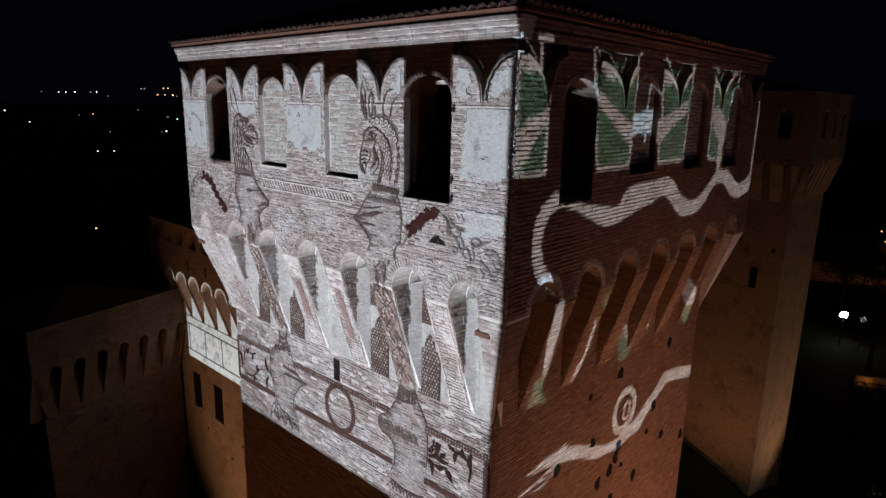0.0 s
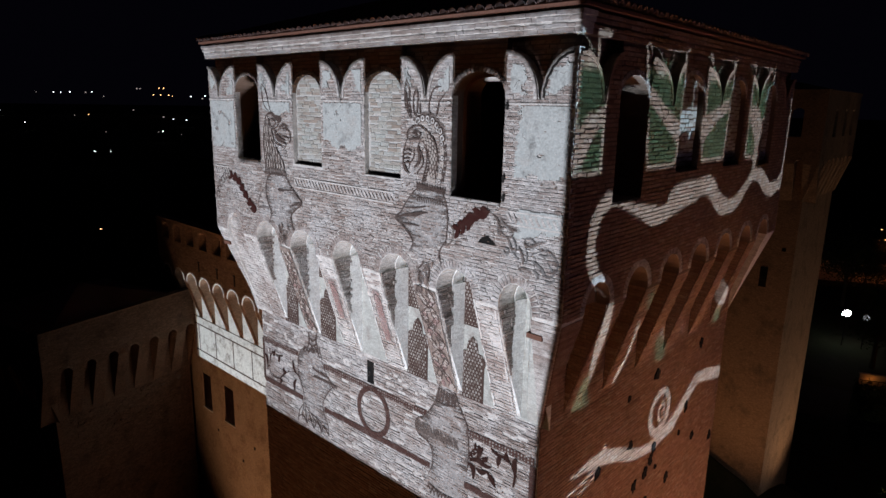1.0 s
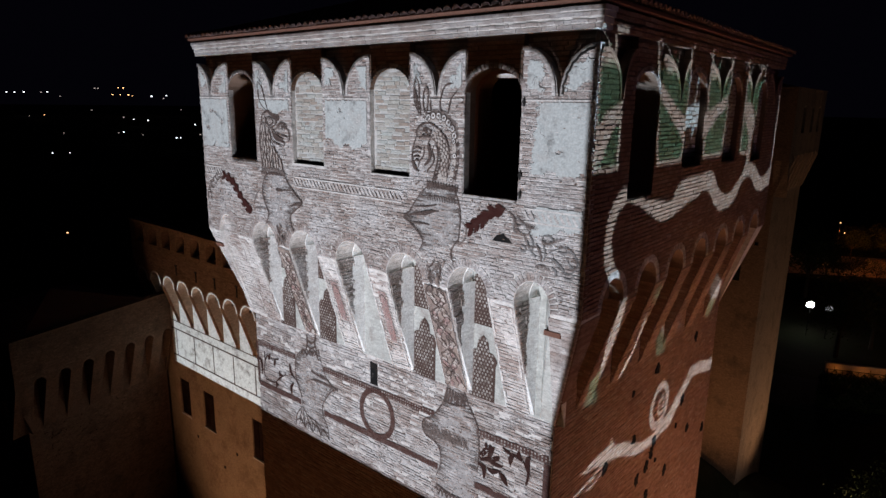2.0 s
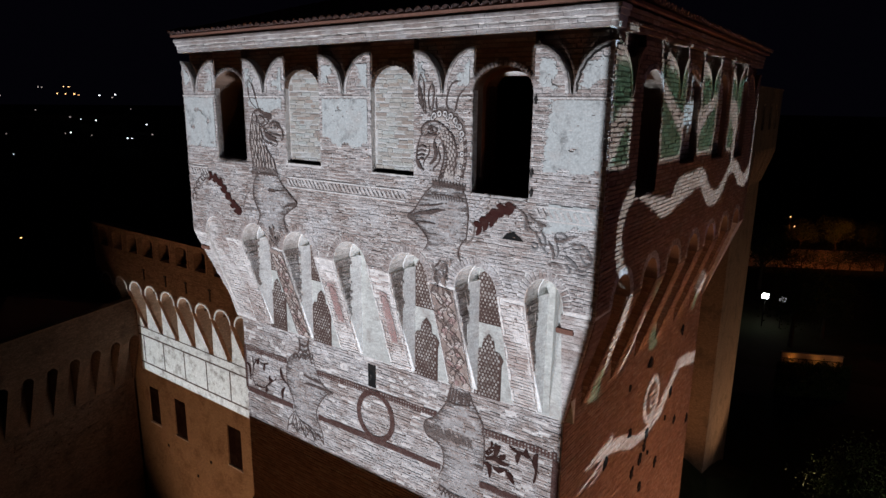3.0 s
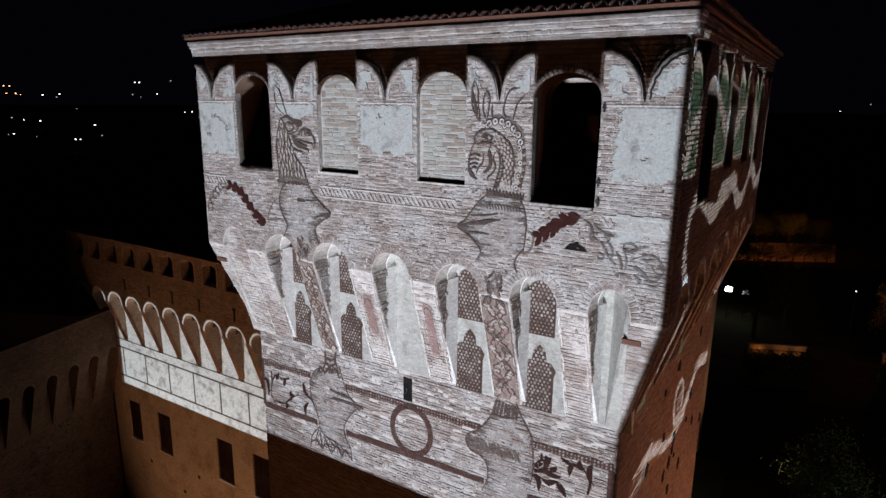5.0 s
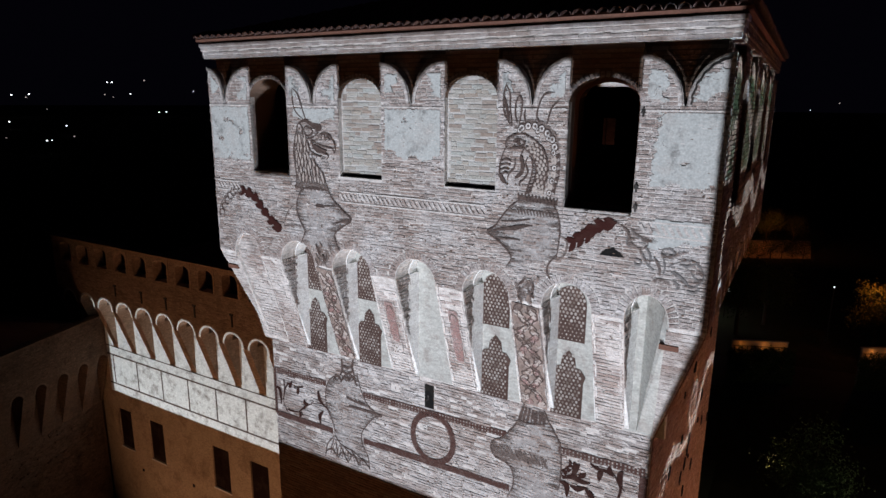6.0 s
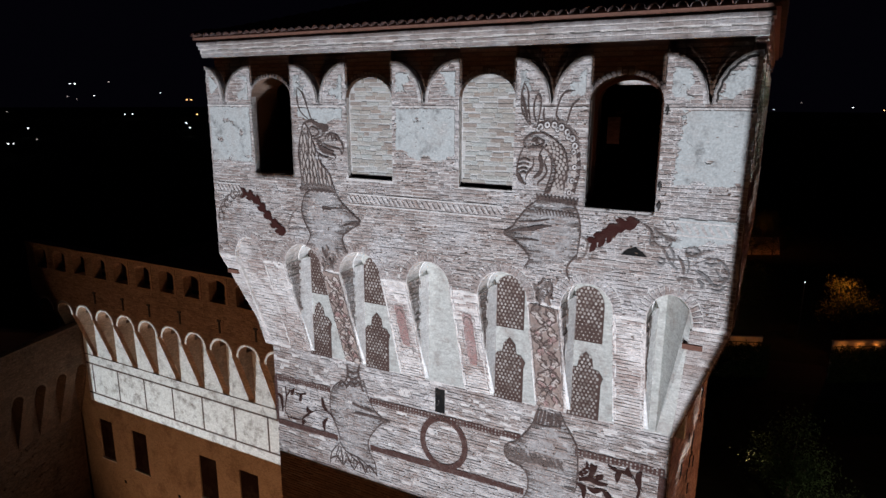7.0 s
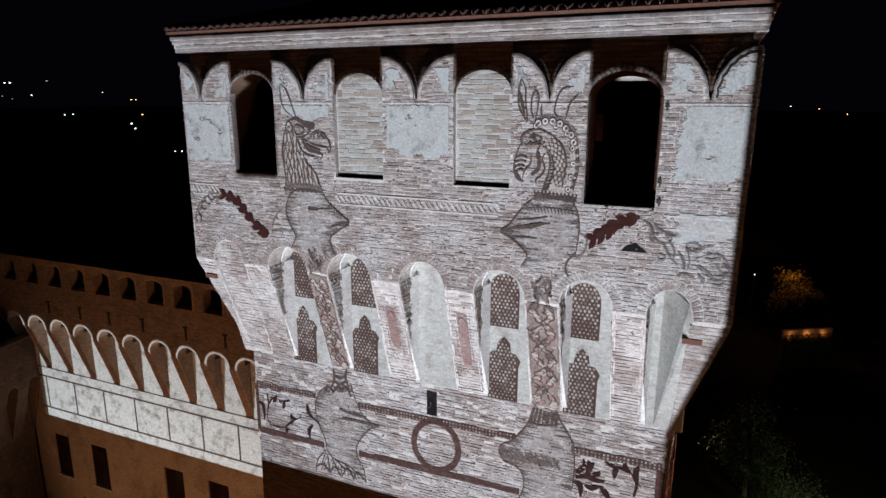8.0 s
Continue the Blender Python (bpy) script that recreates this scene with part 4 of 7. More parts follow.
# ---- curtain wing, left tower, far twin tower ----
def crown(P, parent, centres, half, u0, u1, spring, foot, top, deep, openings, merlon_w, merlon_z, material=old_brick, ring=None):
    """A flared crown: a wall with openings near its top on tapering piers."""
    pts = [(u0, spring)]
    for c in centres:
        if c - half > u0 and c + half < u1:
            pts += arc(c, spring, half, half * 0.98, 180, 0, 10)
    pts += [(u1, spring), (u1, top), (u0, top)]
    holes = [[(c - merlon_w / 2, merlon_z[0]), (c + merlon_w / 2, merlon_z[0])] + arc(c, merlon_z[1] - 0.22, merlon_w / 2, 0.22, 0, 180, 8) for c in openings if u0 < c - merlon_w / 2 and c + merlon_w / 2 < u1]
    g = Geo(P)
    g.slab([pts] + holes, 0.0, 0.45)
    g.part("parapet", material, parent, "brown brick parapet with a row of arched openings")
    edges = [u0] + [q for c in centres if c - half > u0 and c + half < u1 for q in (c - half, c + half)] + [u1]
    for a, b in zip(edges[::2], edges[1::2]):
        g = Geo(P)
        g.hull([(u, d, z) for u in (a, b) for d, z in ((0, spring), (deep, spring), (deep, foot))])
        g.part("pier", material, parent)
    # arch mouldings and capping
    for c in centres:
        if c - half > u0 and c + half < u1:
            g = Geo(P)
            g.ribbon(arc(c, spring, half + 0.05, half * 0.98 + 0.05, 180, 0, 12), 0.10, -0.02, 0.03)
            g.part("arch_ring", ring or stone, parent)
    g = Geo(P)
    g.box(u0, u1, -0.06, 0.5, top, top + 0.09)
    g.part("capping", material, parent)
    for c in openings:
        g = Geo(P)
        g.box(c + merlon_w / 2 + 0.04, c + merlon_w / 2 + 0.16, -0.02, 0.02, merlon_z[0], top - 0.02)
        g.part("parapet_rib", material, parent)


wing = thing("castle_wing", (-21, 12, GROUND), "long brown brick castle wing with arched parapet and lit frieze", "castle wing")
P_wing = lambda u, d, z: (u, WING_CROWN + d, z)
WOPEN = [-29.25 - 3.15 + 1.575 * i for i in range(15)]
crown(P_wing, wing, WING_ARCHES, 0.58, -33.6, -10.47, WSPRING, WFOOT, WTOP, WING_BASE - WING_CROWN, WOPEN, 0.95, (17.70, 18.72))

def on_wing(u, z):
    keep = (u > -33.5) & (u < -10.5) & (z > WSPRING + 0.02) & (z < WTOP - 0.02)
    for c in WING_ARCHES:
        keep &= ~((np.abs(u - c) < 0.70) & (z < WSPRING + 0.72 * np.sqrt(np.clip(1 - ((u - c) / 0.70) ** 2, 0, 1))))
    for c in WOPEN:
        keep &= ~((u > c - 0.52) & (u < c + 0.66) & (z > 17.66))
    return keep


lay("bricks", P_wing, courses(on_wing, -33.5, -10.5, WSPRING, WTOP, random.Random(21), h=0.085, perp=0.004, joint=0.018), 0.0, random.Random(22), brown_brick, wing, proud=(0.002, 0.022))
WIN = [(-30.6, -29.5), (-27.92, -26.75), (-22.9, -21.7), (-20.2, -19.0), (-16.6, -15.4), (-13.9, -12.7)]
g = Geo(lambda u, d, z: (u, WING_BASE + d, z))
g.slab([[(-33.5, GROUND), (-10.46, GROUND), (-10.46, 17.2), (-33.5, 17.2)]] + [[(a, 6.85), (b, 6.85), (b, 9.2), (a, 9.2)] for a, b in WIN], 0.0, 0.7)
g.part("wall", render_coat, wing, "brown brick and rendered wall")
g = Geo()
g.box(-33.5, -10.46, WING_BASE + 0.71, 22.0, GROUND, 17.2)
g.part("core", black_plate, wing)
for a, b in WIN:
    g = Geo()
    g.box(a + 0.002, b - 0.002, WING_BASE + 0.07, WING_BASE + 0.14, 6.86, 9.19)
    w = g.part("window", shutter, wing, "dark rectangular window with closed shutters")
    for k in range(2):
        m = (a + b) / 2
        g = Geo()
        for q in range(16):
            z = 6.95 + q * 0.14
            g.box((a, m)[k] + 0.07, (m, b)[k] - 0.07, WING_BASE + 0.045, WING_BASE + 0.07, z, z + 0.09)
        g.part("shutter_leaf", shutter, w)
    g = Geo()
    g.box(a - 0.04, b + 0.04, WING_BASE - 0.03, WING_BASE + 0.06, 6.77, 6.85)
    g.part("sill", stone, w)
for u, z in ((-24.6, 6.3), (-20.9, 5.6), (-26.0, 4.9), (-18.2, 6.1), (-28.9, 5.8)):
    g = Geo()
    g.box(u - 0.09, u + 0.09, WING_BASE - 0.004, WING_BASE + 0.05, z - 0.09, z + 0.09)
    g.part("putlog_hole", black_plate, wing, "small black hole in the wall")
g = Geo()
g.hull([(-11.0, 9.4, 17.2), (-11.0, 22.0, 17.2), (-31.0, 9.4, 17.2), (-31.0, 22.0, 17.2), (-14, 15.7, 18.3), (-28, 15.7, 18.3)])
g.part("roof", tile_rows, wing)
for c in WING_ARCHES:
    g = Geo(lambda u, d, z: (u, WING_BASE + d, z))
    g.slab([[(c - 0.58, WFOOT - 0.1), (c + 0.58, WFOOT - 0.1)] + arc(c, WSPRING, 0.58, 0.60, 0, 180, 10)], -0.012, 0.001)
    g.part("bay_plaster", frieze_white, wing, "white patchy plaster at the back of the bay")
frieze = thing("painted_frieze", (-24, WING_BASE, 10.2), "white painted frieze of square panels with dark line borders", "frieze")
g = Geo()
g.box(-31.0, -10.47, WING_BASE - 0.016, WING_BASE + 0.002, 10.2, 12.92)
g.part("white_ground", frieze_white, frieze)
lines = [([(-31.0, z), (-10.5, z)], 0.09) for z in (12.42, 10.70)] + [([(x, 10.70), (x, 12.42)], 0.09) for x in [-30.5 + 2.06 * i for i in range(10)]] + [([(-31.0, 12.92), (-10.5, 12.92)], 0.05)]
for pts, w in lines:
    g = Geo(lambda u, d, z: (u, WING_BASE + d, z))
    g.ribbon(pts, w, -0.024, 0.01)
    g.part("border_line", ink, frieze)
for i in range(6):
    x = -28.6 + 2.2 * i + random.uniform(-0.5, 0.5)
    bar = thing("iron_tie", (x, WING_CROWN - 0.05, 16.6), "rusty iron tie bar fixed on the brick parapet", "tie bar", "iron ties on the wing")
    g = Geo()
    g.box(x - 0.04, x + 0.04, WING_CROWN - 0.05, WING_CROWN, 16.35, 16.95)
    g.box(x - 0.10, x + 0.10, WING_CROWN - 0.06, WING_CROWN - 0.01, 16.88, 16.96)
    g.part("bar", iron, bar)

# lower tower at the far end of the wing, turned a little
LT = Matrix.Translation((-30.95, 7.9, 0)) @ Matrix.Rotation(math.atan2(-7.75, 2.1), 4, "Z")
P_left = lambda u, d, z: tuple(LT @ Vector((u, -d, z)))
left = thing("corner_tower", (-33, 3, GROUND), "dim brown brick corner tower with tapering arches", "tower")
crown(P_left, left, [0.10 + 1.29 * i for i in range(7)], 0.31, -0.4, 9.05, 12.12, 9.4, 14.55, 0.8, [], 0.6, (13, 13.9), material=dimmed_brick, ring=dimmed_brick)
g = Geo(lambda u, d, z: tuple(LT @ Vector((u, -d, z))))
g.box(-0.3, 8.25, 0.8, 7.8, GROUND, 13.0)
g.part("shaft", dimmed_brick, left, "brown brick shaft")
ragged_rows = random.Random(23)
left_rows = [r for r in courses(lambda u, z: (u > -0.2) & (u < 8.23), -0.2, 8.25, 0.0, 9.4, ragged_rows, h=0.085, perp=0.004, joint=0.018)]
lay("bricks", P_left, left_rows, 0.8, ragged_rows, dimmed_brick, left, proud=(-0.004, 0.03))
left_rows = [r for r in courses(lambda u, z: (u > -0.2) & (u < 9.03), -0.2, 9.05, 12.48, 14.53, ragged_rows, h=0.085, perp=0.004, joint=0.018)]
lay("bricks", P_left, left_rows, 0.0, ragged_rows, dimmed_brick, left, proud=(-0.004, 0.025))
for k in range(40):
    u, z = ragged_rows.uniform(0.2, 7.6), ragged_rows.uniform(7.0, 9.2)
    g = Geo(P_left)
    g.box(u - ragged_rows.uniform(0.06, 0.22), u + 0.1, 0.71, 0.83, z, z + 0.07)
    g.part("jutting_brick", dimmed_brick, left)
P_flank = lambda u, d, z: tuple(LT @ Vector((9.05 - d, -u, z)))
crown(P_flank, left, [1.45 + 1.29 * i for i in range(6)], 0.31, 0.46, 8.6, 12.12, 9.4, 14.55, 0.8, [], 0.6, (13, 13.9), material=dimmed_brick, ring=dimmed_brick)
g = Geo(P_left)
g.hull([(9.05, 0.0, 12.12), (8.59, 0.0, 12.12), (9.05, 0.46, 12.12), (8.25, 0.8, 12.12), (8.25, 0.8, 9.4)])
g.part("corner_pier", dimmed_brick, left)
g = Geo(lambda u, d, z: tuple(LT @ Vector((u, -d, z))))
g.hull([(-0.2, 0.5, 14.0), (8.5, 0.5, 14.0), (8.5, 8.3, 14.0), (-0.2, 8.3, 14.0), (4, 4.4, 15.4), (-0.2, 0.5, 13.0), (8.5, 8.3, 13.0), (8.5, 0.5, 13.0), (-0.2, 8.3, 13)])
g.part("roof", tile_rows, left)

twin = thing("far_tower", (-10, 44, GROUND), "far brick tower with flared crown, lit from below", "tower")
P_twin = lambda u, d, z: (u, 38.7 + d, z)
crown(P_twin, twin, [-5.70 - 1.32 * i for i in range(7)][::-1], 0.27, -16.1, -4.5, 22.5, 19.9, 27.3, 0.8, [-6.2, -8.8, -11.4], 0.8, (24.3, 26.2), ring=old_brick)
P_twin_side = lambda u, d, z: (-4.5 - d, 38.7 + u, z)
crown(P_twin_side, twin, [1.45 + 1.32 * i for i in range(7)], 0.27, 0.46, 10.6, 22.5, 19.9, 27.3, 0.8, [3.0, 6.0, 8.5], 0.8, (24.3, 26.2), ring=old_brick)
g = Geo()
g.box(-15.3, -5.3, 39.5, 48.5, GROUND, 24.0)
g.part("shaft", old_brick, twin)
g = Geo()
g.hull([(-4.5, 38.7, 22.5), (-4.96, 38.7, 22.5), (-4.5, 39.16, 22.5), (-5.3, 39.5, 22.5), (-5.3, 39.5, 19.9)])
g.part("corner_pier", old_brick, twin)
g = Geo()
g.hull([(-16.1, 39.2, 27.41), (-5.0, 39.2, 27.41), (-5.0, 48.9, 27.41), (-16.1, 48.9, 27.41), (-10.5, 44, 28.7), (-16.1, 39.2, 27.2), (-5.0, 48.9, 27.2)])
g.part("roof", tile_rows, twin)
for u, z, w, h in ((-7.1, 14.2, 0.5, 1.5), (-6.0, 16.4, 0.25, 0.25), (-8.3, 16.9, 0.25, 0.25)):
    g = Geo()
    g.box(u - w / 2, u + w / 2, 39.47, 39.52, z - h / 2, z + h / 2)
    g.part("small_window", black_plate, twin, "small dark opening")
bank = thing("earth_bank", (-9, 38, GROUND), "dark grassy bank at the foot of the far tower", "bank", kind="structure")
g = Geo()
g.hull([(-16, 26, GROUND), (-2.6, 34.5, GROUND), (-2.6, 49.5, GROUND), (-16, 52, GROUND), (-16, 38.9, 1.6), (-10.8, 38.9, -0.2), (-6.7, 38.9, -2.0), (-4.9, 39.2, -3.2), (-4.9, 48.4, -7.2), (-16, 49, -6.0)])
g.part("slope", soil, bank)
curtain = thing("curtain_wall", (-14, 25, GROUND), "tall dark brick curtain wall between two towers", "castle wall")
g = Geo()
g.box(-15.0, -13.0, Y1 - DEEP + 0.01, 39.49, GROUND, 16.0)
g.part("wall", old_brick, curtain)
g = Geo()
for i in range(17):
    g.box(-13.45, -13.0, 12.0 + 1.6 * i, 13.0 + 1.6 * i, 16.0, 17.1)
g.part("battlements", old_brick, curtain, kind="stuff")


# ---- lamps, street and trees in the night beyond ----
def lamp_post(x, y, z, size, material, label, group):
    t = thing("street_lamp", (x, y, GROUND), label, "street lamp", group)
    g = Geo()
    g.hull([(x + size * a, y + size * b, z + size * c) for a in (-0.6, 0.6) for b in (-0.6, 0.6) for c in (-0.5, 0.15)] + [(x, y, z + size * 0.5)])
    g.part("lantern", material, t)
    g = Geo()
    g.box(x - 0.06, x + 0.06, y - 0.06, y + 0.06, GROUND, z - size * 0.5)
    g.part("post", iron, t)
    return t


WHITE_LAMPS = [(-1389, 295, 1), (-747, 176, 1), (-1437, 401, 37), (-1434, 413, 37), (-1429, 428, 38), (-1417, 465, 39), (-843, 372, 1), (-509, 213, 1), (-325, 100, 1), (-321, 106, 1), (-1348, 641, 34), (-1335, 667, 36), (-635, 343, 1), (-412, 206, 1), (-410, 208, 1), (-789, 365, 1), (-1264, 796, 62), (-1269, 789, 62), (-1246, 823, 39), (-1173, 924, 46), (-1217, 866, 1), (-1208, 878, 2), (-654, 545, 1), (-528, 442, 1), (-261, 236, 1), (-258, 238, 1), (-2, 1490, 18), (137, 1483, 23), (7, 91, 1)]
DIM_LAMPS = [(-1445, 373, 37), (-1421, 455, 38), (-1411, 485, 31), (-1389, 544, 48), (-1385, 549, 48), (-1042, 313, 1), (-1392, 535, 4), (-946, 404, 1), (-515, 172, 1), (-499, 205, 1), (-1338, 662, 30), (-1323, 691, 7), (-1272, 783, 37), (-1264, 796, 32), (-1230, 847, 67), (-445, 242, 1), (47, 1489, 32), (-459, 205, 1)]
AMBER_LAMPS = [(-1105, 353, 1), (-1371, 586, 36), (-1365, 600, 36), (-1362, 607, 34), (-1377, 573, 36), (-1368, 592, 50), (-1372, 584, 50), (-1140, 964, 32), (-1135, 971, 32), (-1128, 978, 1), (188, 1477, 18), (237, 1470, 8), (-13, 143, 3), (-53, 10.5, 14.8), (-12, 143, 1)]
for lamps, material, word in ((WHITE_LAMPS, white_glow, "white"), (DIM_LAMPS, dim_glow, "dim"), (AMBER_LAMPS, amber_glow, "amber")):
    for x, y, z in lamps:
        far = math.hypot(x, y)
        lamp_post(x, y, z, (far * 0.0011 + 0.03) * random.uniform(0.55, 1.1), material, "distant " + word + " street lamp glowing in the dark", word + " lamps in the distance")
lamp_post(-9.6, 95.0, -2.4, 0.75, glow("bright_lamp_glow", (0.95, 0.97, 1.0), 18.0), "bright white street lamp near the castle park", "")
lamp_post(-7.2, 95.6, -2.7, 0.7, glow("grey_lamp_glow", (0.95, 0.97, 1.0), 0.35), "dimmer white street lamp near the castle park", "")


def lamp(name, at, watts, colour):
    data = bpy.data.lights.new(name, "POINT")
    data.energy, data.color, data.shadow_soft_size = watts, colour, 0.1
    new(name, data).location = at


AMBER = (1.0, 0.32, 0.06)
# unseen lights added between hedge and wall, for the amber strip on top
for x, y in ((-2.75, 70.9), (-0.29, 71.93), (1.49, 72.7), (11.1, 76.3), (13.0, 77.5), (14.9, 78.6)):
    lamp("wall_strip_fill", (x, y - 0.12, -2.92), 6 + 5 * math.sin(x * 2.1) ** 2, AMBER)
lamp("street_lamp_light", (12.3, 89.8, 1.9), 350, (1.0, 0.24, 0.045))
for x, y in ((-10.0, 151.0), (-3.0, 157.0)):
    lamp("square_lamp_light", (x, y, 0.0), 480, (1.0, 0.25, 0.045))
# added fill with no visible source, for the park tree and bush
lamp("garden_tree_fill", (12.0, 33.5, -3.9), 940, (1.0, 0.9, 0.85))

road = thing("street", (2, 74, GROUND), "asphalt street under amber lamps", "road", kind="structure")
g = Geo(lambda u, d, z: (u, d + 0.18 * u, z))
g.box(-20, 66, 68.7, 78.7, GROUND - 0.1, GROUND + 0.03)
g.part("carriageway", asphalt, road)
square = thing("town_square", (-2, 155, GROUND), "pale paved square under amber street lamps", "square", kind="structure")
g = Geo(lambda u, d, z: (u, d + 0.55 * u, z))
g.box(-30, 5, 146, 168, GROUND - 0.1, GROUND + 0.04)
g.part("paving", wall_paint, square)
for x0, y0, x1, y1 in ((-3.87, 70.7, 2.16, 73.3), (9.98, 75.95, 16.0, 79.5)):
    w = thing("garden_wall", ((x0 + x1) / 2, (y0 + y1) / 2, GROUND), "low pale wall along the street lit amber", "wall", "walls along the street")
    k = math.hypot(x1 - x0, y1 - y0)
    P_wall = lambda u, d, z, x0=x0, y0=y0, x1=x1, y1=y1, k=k: (x0 + (x1 - x0) * u - (y1 - y0) / k * d, y0 + (y1 - y0) * u + (x1 - x0) / k * d, z)
    g = Geo(P_wall)
    g.box(0, 1, 0, 0.3, GROUND, -2.42)
    g.part("wall", wall_paint, w)
    g = Geo(P_wall)
    g.box(-0.01, 1.01, -0.05, 0.35, -2.42, -2.32)
    g.part("capping", stone, w)
    g = Geo(P_wall)
    g.box(-0.01, 1.01, -0.40, -0.34, -2.98, -2.90)
    for i in range(5):
        g.box(0.02 + 0.235 * i, 0.03 + 0.235 * i, -0.40, -0.34, GROUND, -2.98)
    g.part("rail", iron, w)
    # hedge added to hide the wall below its lit strip
    h = thing("hedge", ((x0 + x1) / 2, (y0 + y1) / 2 - 0.6, GROUND), "dark clipped hedge in front of the wall", "hedge", "hedges along the street")
    g = Geo(P_wall)
    for _ in range(6200):
        c = (random.uniform(-0.1, 1.1), random.uniform(-1.2, -0.45), 0.0)
        c = (c[0], c[1], GROUND + random.uniform(0, 4.15 + 0.75 * max(0.0, math.sin(c[0] * 17 + x0) * math.sin(c[0] * 41))) + 0.25 * math.sin(_ * 0.7))
        i = len(g.v)
        for _k in range(4):
            q = P_wall(*c)
            g.v.append((q[0] + random.uniform(-0.16, 0.16), q[1] + random.uniform(-0.16, 0.16), max(q[2] + random.uniform(-0.16, 0.16), GROUND)))
        g.f.append((i, i + 1, i + 2, i + 3))
    g.part("leaves", leaf, h, kind="stuff", normals=False)


def tree(x, y, h, spread, seed, label):
    r = random.Random(seed)
    t = thing("tree", (x, y, GROUND), label, "tree", "trees beyond the castle")
    g = Geo()

    def limb(a, b, ra, rb):
        a, b = Vector(a), Vector(b)
        w = (b - a).normalized()
        s = w.orthogonal().normalized()
        q = w.cross(s)
        i = len(g.v)
        for p, rad in ((a, ra), (b, rb)):
            g.v += [tuple(p + (s * math.cos(k * math.pi / 3) + q * math.sin(k * math.pi / 3)) * rad) for k in range(6)]
        g.f += [(i + k, i + (k + 1) % 6, i + 6 + (k + 1) % 6, i + 6 + k) for k in range(6)]
    fork = (x, y, GROUND + h * 0.35)
    limb((x, y, GROUND), fork, h * 0.03, h * 0.02)
    tips = []
    for k in range(9):
        a = k * 2.4 + r.random()
        tip = (x + spread * 0.6 * math.cos(a) * r.uniform(0.3, 1), y + spread * 0.6 * math.sin(a) * r.uniform(0.3, 1), GROUND + h * r.uniform(0.5, 0.95))
        limb(fork, tip, h * 0.012, h * 0.004)
        tips.append(tip)
    g.part("trunk", bark, t)
    g = Geo()
    for tip in tips:
        for _ in range(420):
            c = Vector(tip) + Vector((r.gauss(0, 1), r.gauss(0, 1), r.gauss(0, 0.8))) * spread * 0.22
            e1 = Vector((r.uniform(-1, 1), r.uniform(-1, 1), r.uniform(-1, 1))).normalized() * h * 0.016
            e2 = e1.orthogonal().normalized() * h * 0.010
            i = len(g.v)
            g.v += [tuple(c - e1), tuple(c + e2), tuple(c + e1), tuple(c - e2)]
            g.f.append((i, i + 1, i + 2, i + 3))
    g.part("crown", leaf, t, normals=False)


tree(12.66, 91.0, 9.6, 4.0, 1, "leafy tree glowing amber beside a street lamp")
tree(4.85, 44.1, 6.9, 4.0, 2, "dim green tree in the dark park")
tree(6.97, 39.1, 4.5, 3.6, 3, "dim low green bush at the foot of the castle")
tree(-4.76, 88.2, 11.2, 5.6, 4, "dark leafy tree along the street")
tree(-1.4, 94.9, 8.9, 4.5, 5, "dark leafy tree along the street")
tree(-13.7, 117.3, 12.3, 6.7, 6, "dark leafy tree along the street")
far = random.Random(17)
for k in range(11):
    x = -15.5 + 2.1 * k
    tree(x, 145.0 + 0.55 * x - far.uniform(0.5, 3.5), far.uniform(3.0, 5.6), far.uniform(3.6, 5.2), 7 + k, "dark low tree in front of the lit square")
for x, y, h in ((-12.0, 160.0, 6.0), (-5.0, 163.0, 7.0), (1.0, 166.0, 6.0)):
    tree(x, y, h, 5.0, 30 + int(x), "dark tree at the back of the lit square")


# ---- the show's projected picture on the front, painted on as ornament ----
P_slope = lambda u, d, z: (u, d + float(DEEP * np.clip((SPRING - z) / (SPRING - FOOT), 0, 1)), z)
LOW = DEEP - 0.024
TOP = -0.0275


coats = itertools.cycle(range(13))


def strokes(name, lines, depth, width, material, parent, P=P_front):
    """Painted lines, swelling in the middle and fine at the ends, each on a coat of its own."""
    for pts in lines:
        line = catmull(pts, 6)
        n = len(line)
        g = Geo(P)
        g.ribbon(line, [width * (0.45 + 0.75 * math.sin(math.pi * min(max(i / (n - 1), 0.02), 0.98)) ** 0.7) for i in range(n)], depth - 0.0007 * next(coats), 0.006)
        g.part(name, material, parent)


def shading(sets, depth, width, parent, seed, P=P_front):
    """Fine level hatching that runs inwards from painted outlines."""
    rs = random.Random(seed)
    g = Geo(P)
    for outline, reach, count in sets:
        line = catmull(outline, 8)
        for k in range(count):
            u, z = line[rs.randrange(len(line))]
            z += rs.uniform(-0.03, 0.03)
            r = reach * rs.uniform(0.2, 1.0) ** 2
            g.ribbon([(u, z), (u + r * 0.5, z + rs.uniform(-0.012, 0.006)), (u + r, z + rs.uniform(-0.02, 0.01))], [width, width * 0.8, width * 0.2], depth - 0.0007 * (k % 9), 0.005)
    tagged(g.part("shading", soft_ink, parent), label="soft brown hatching of the projected picture, painted on", kind="stuff")


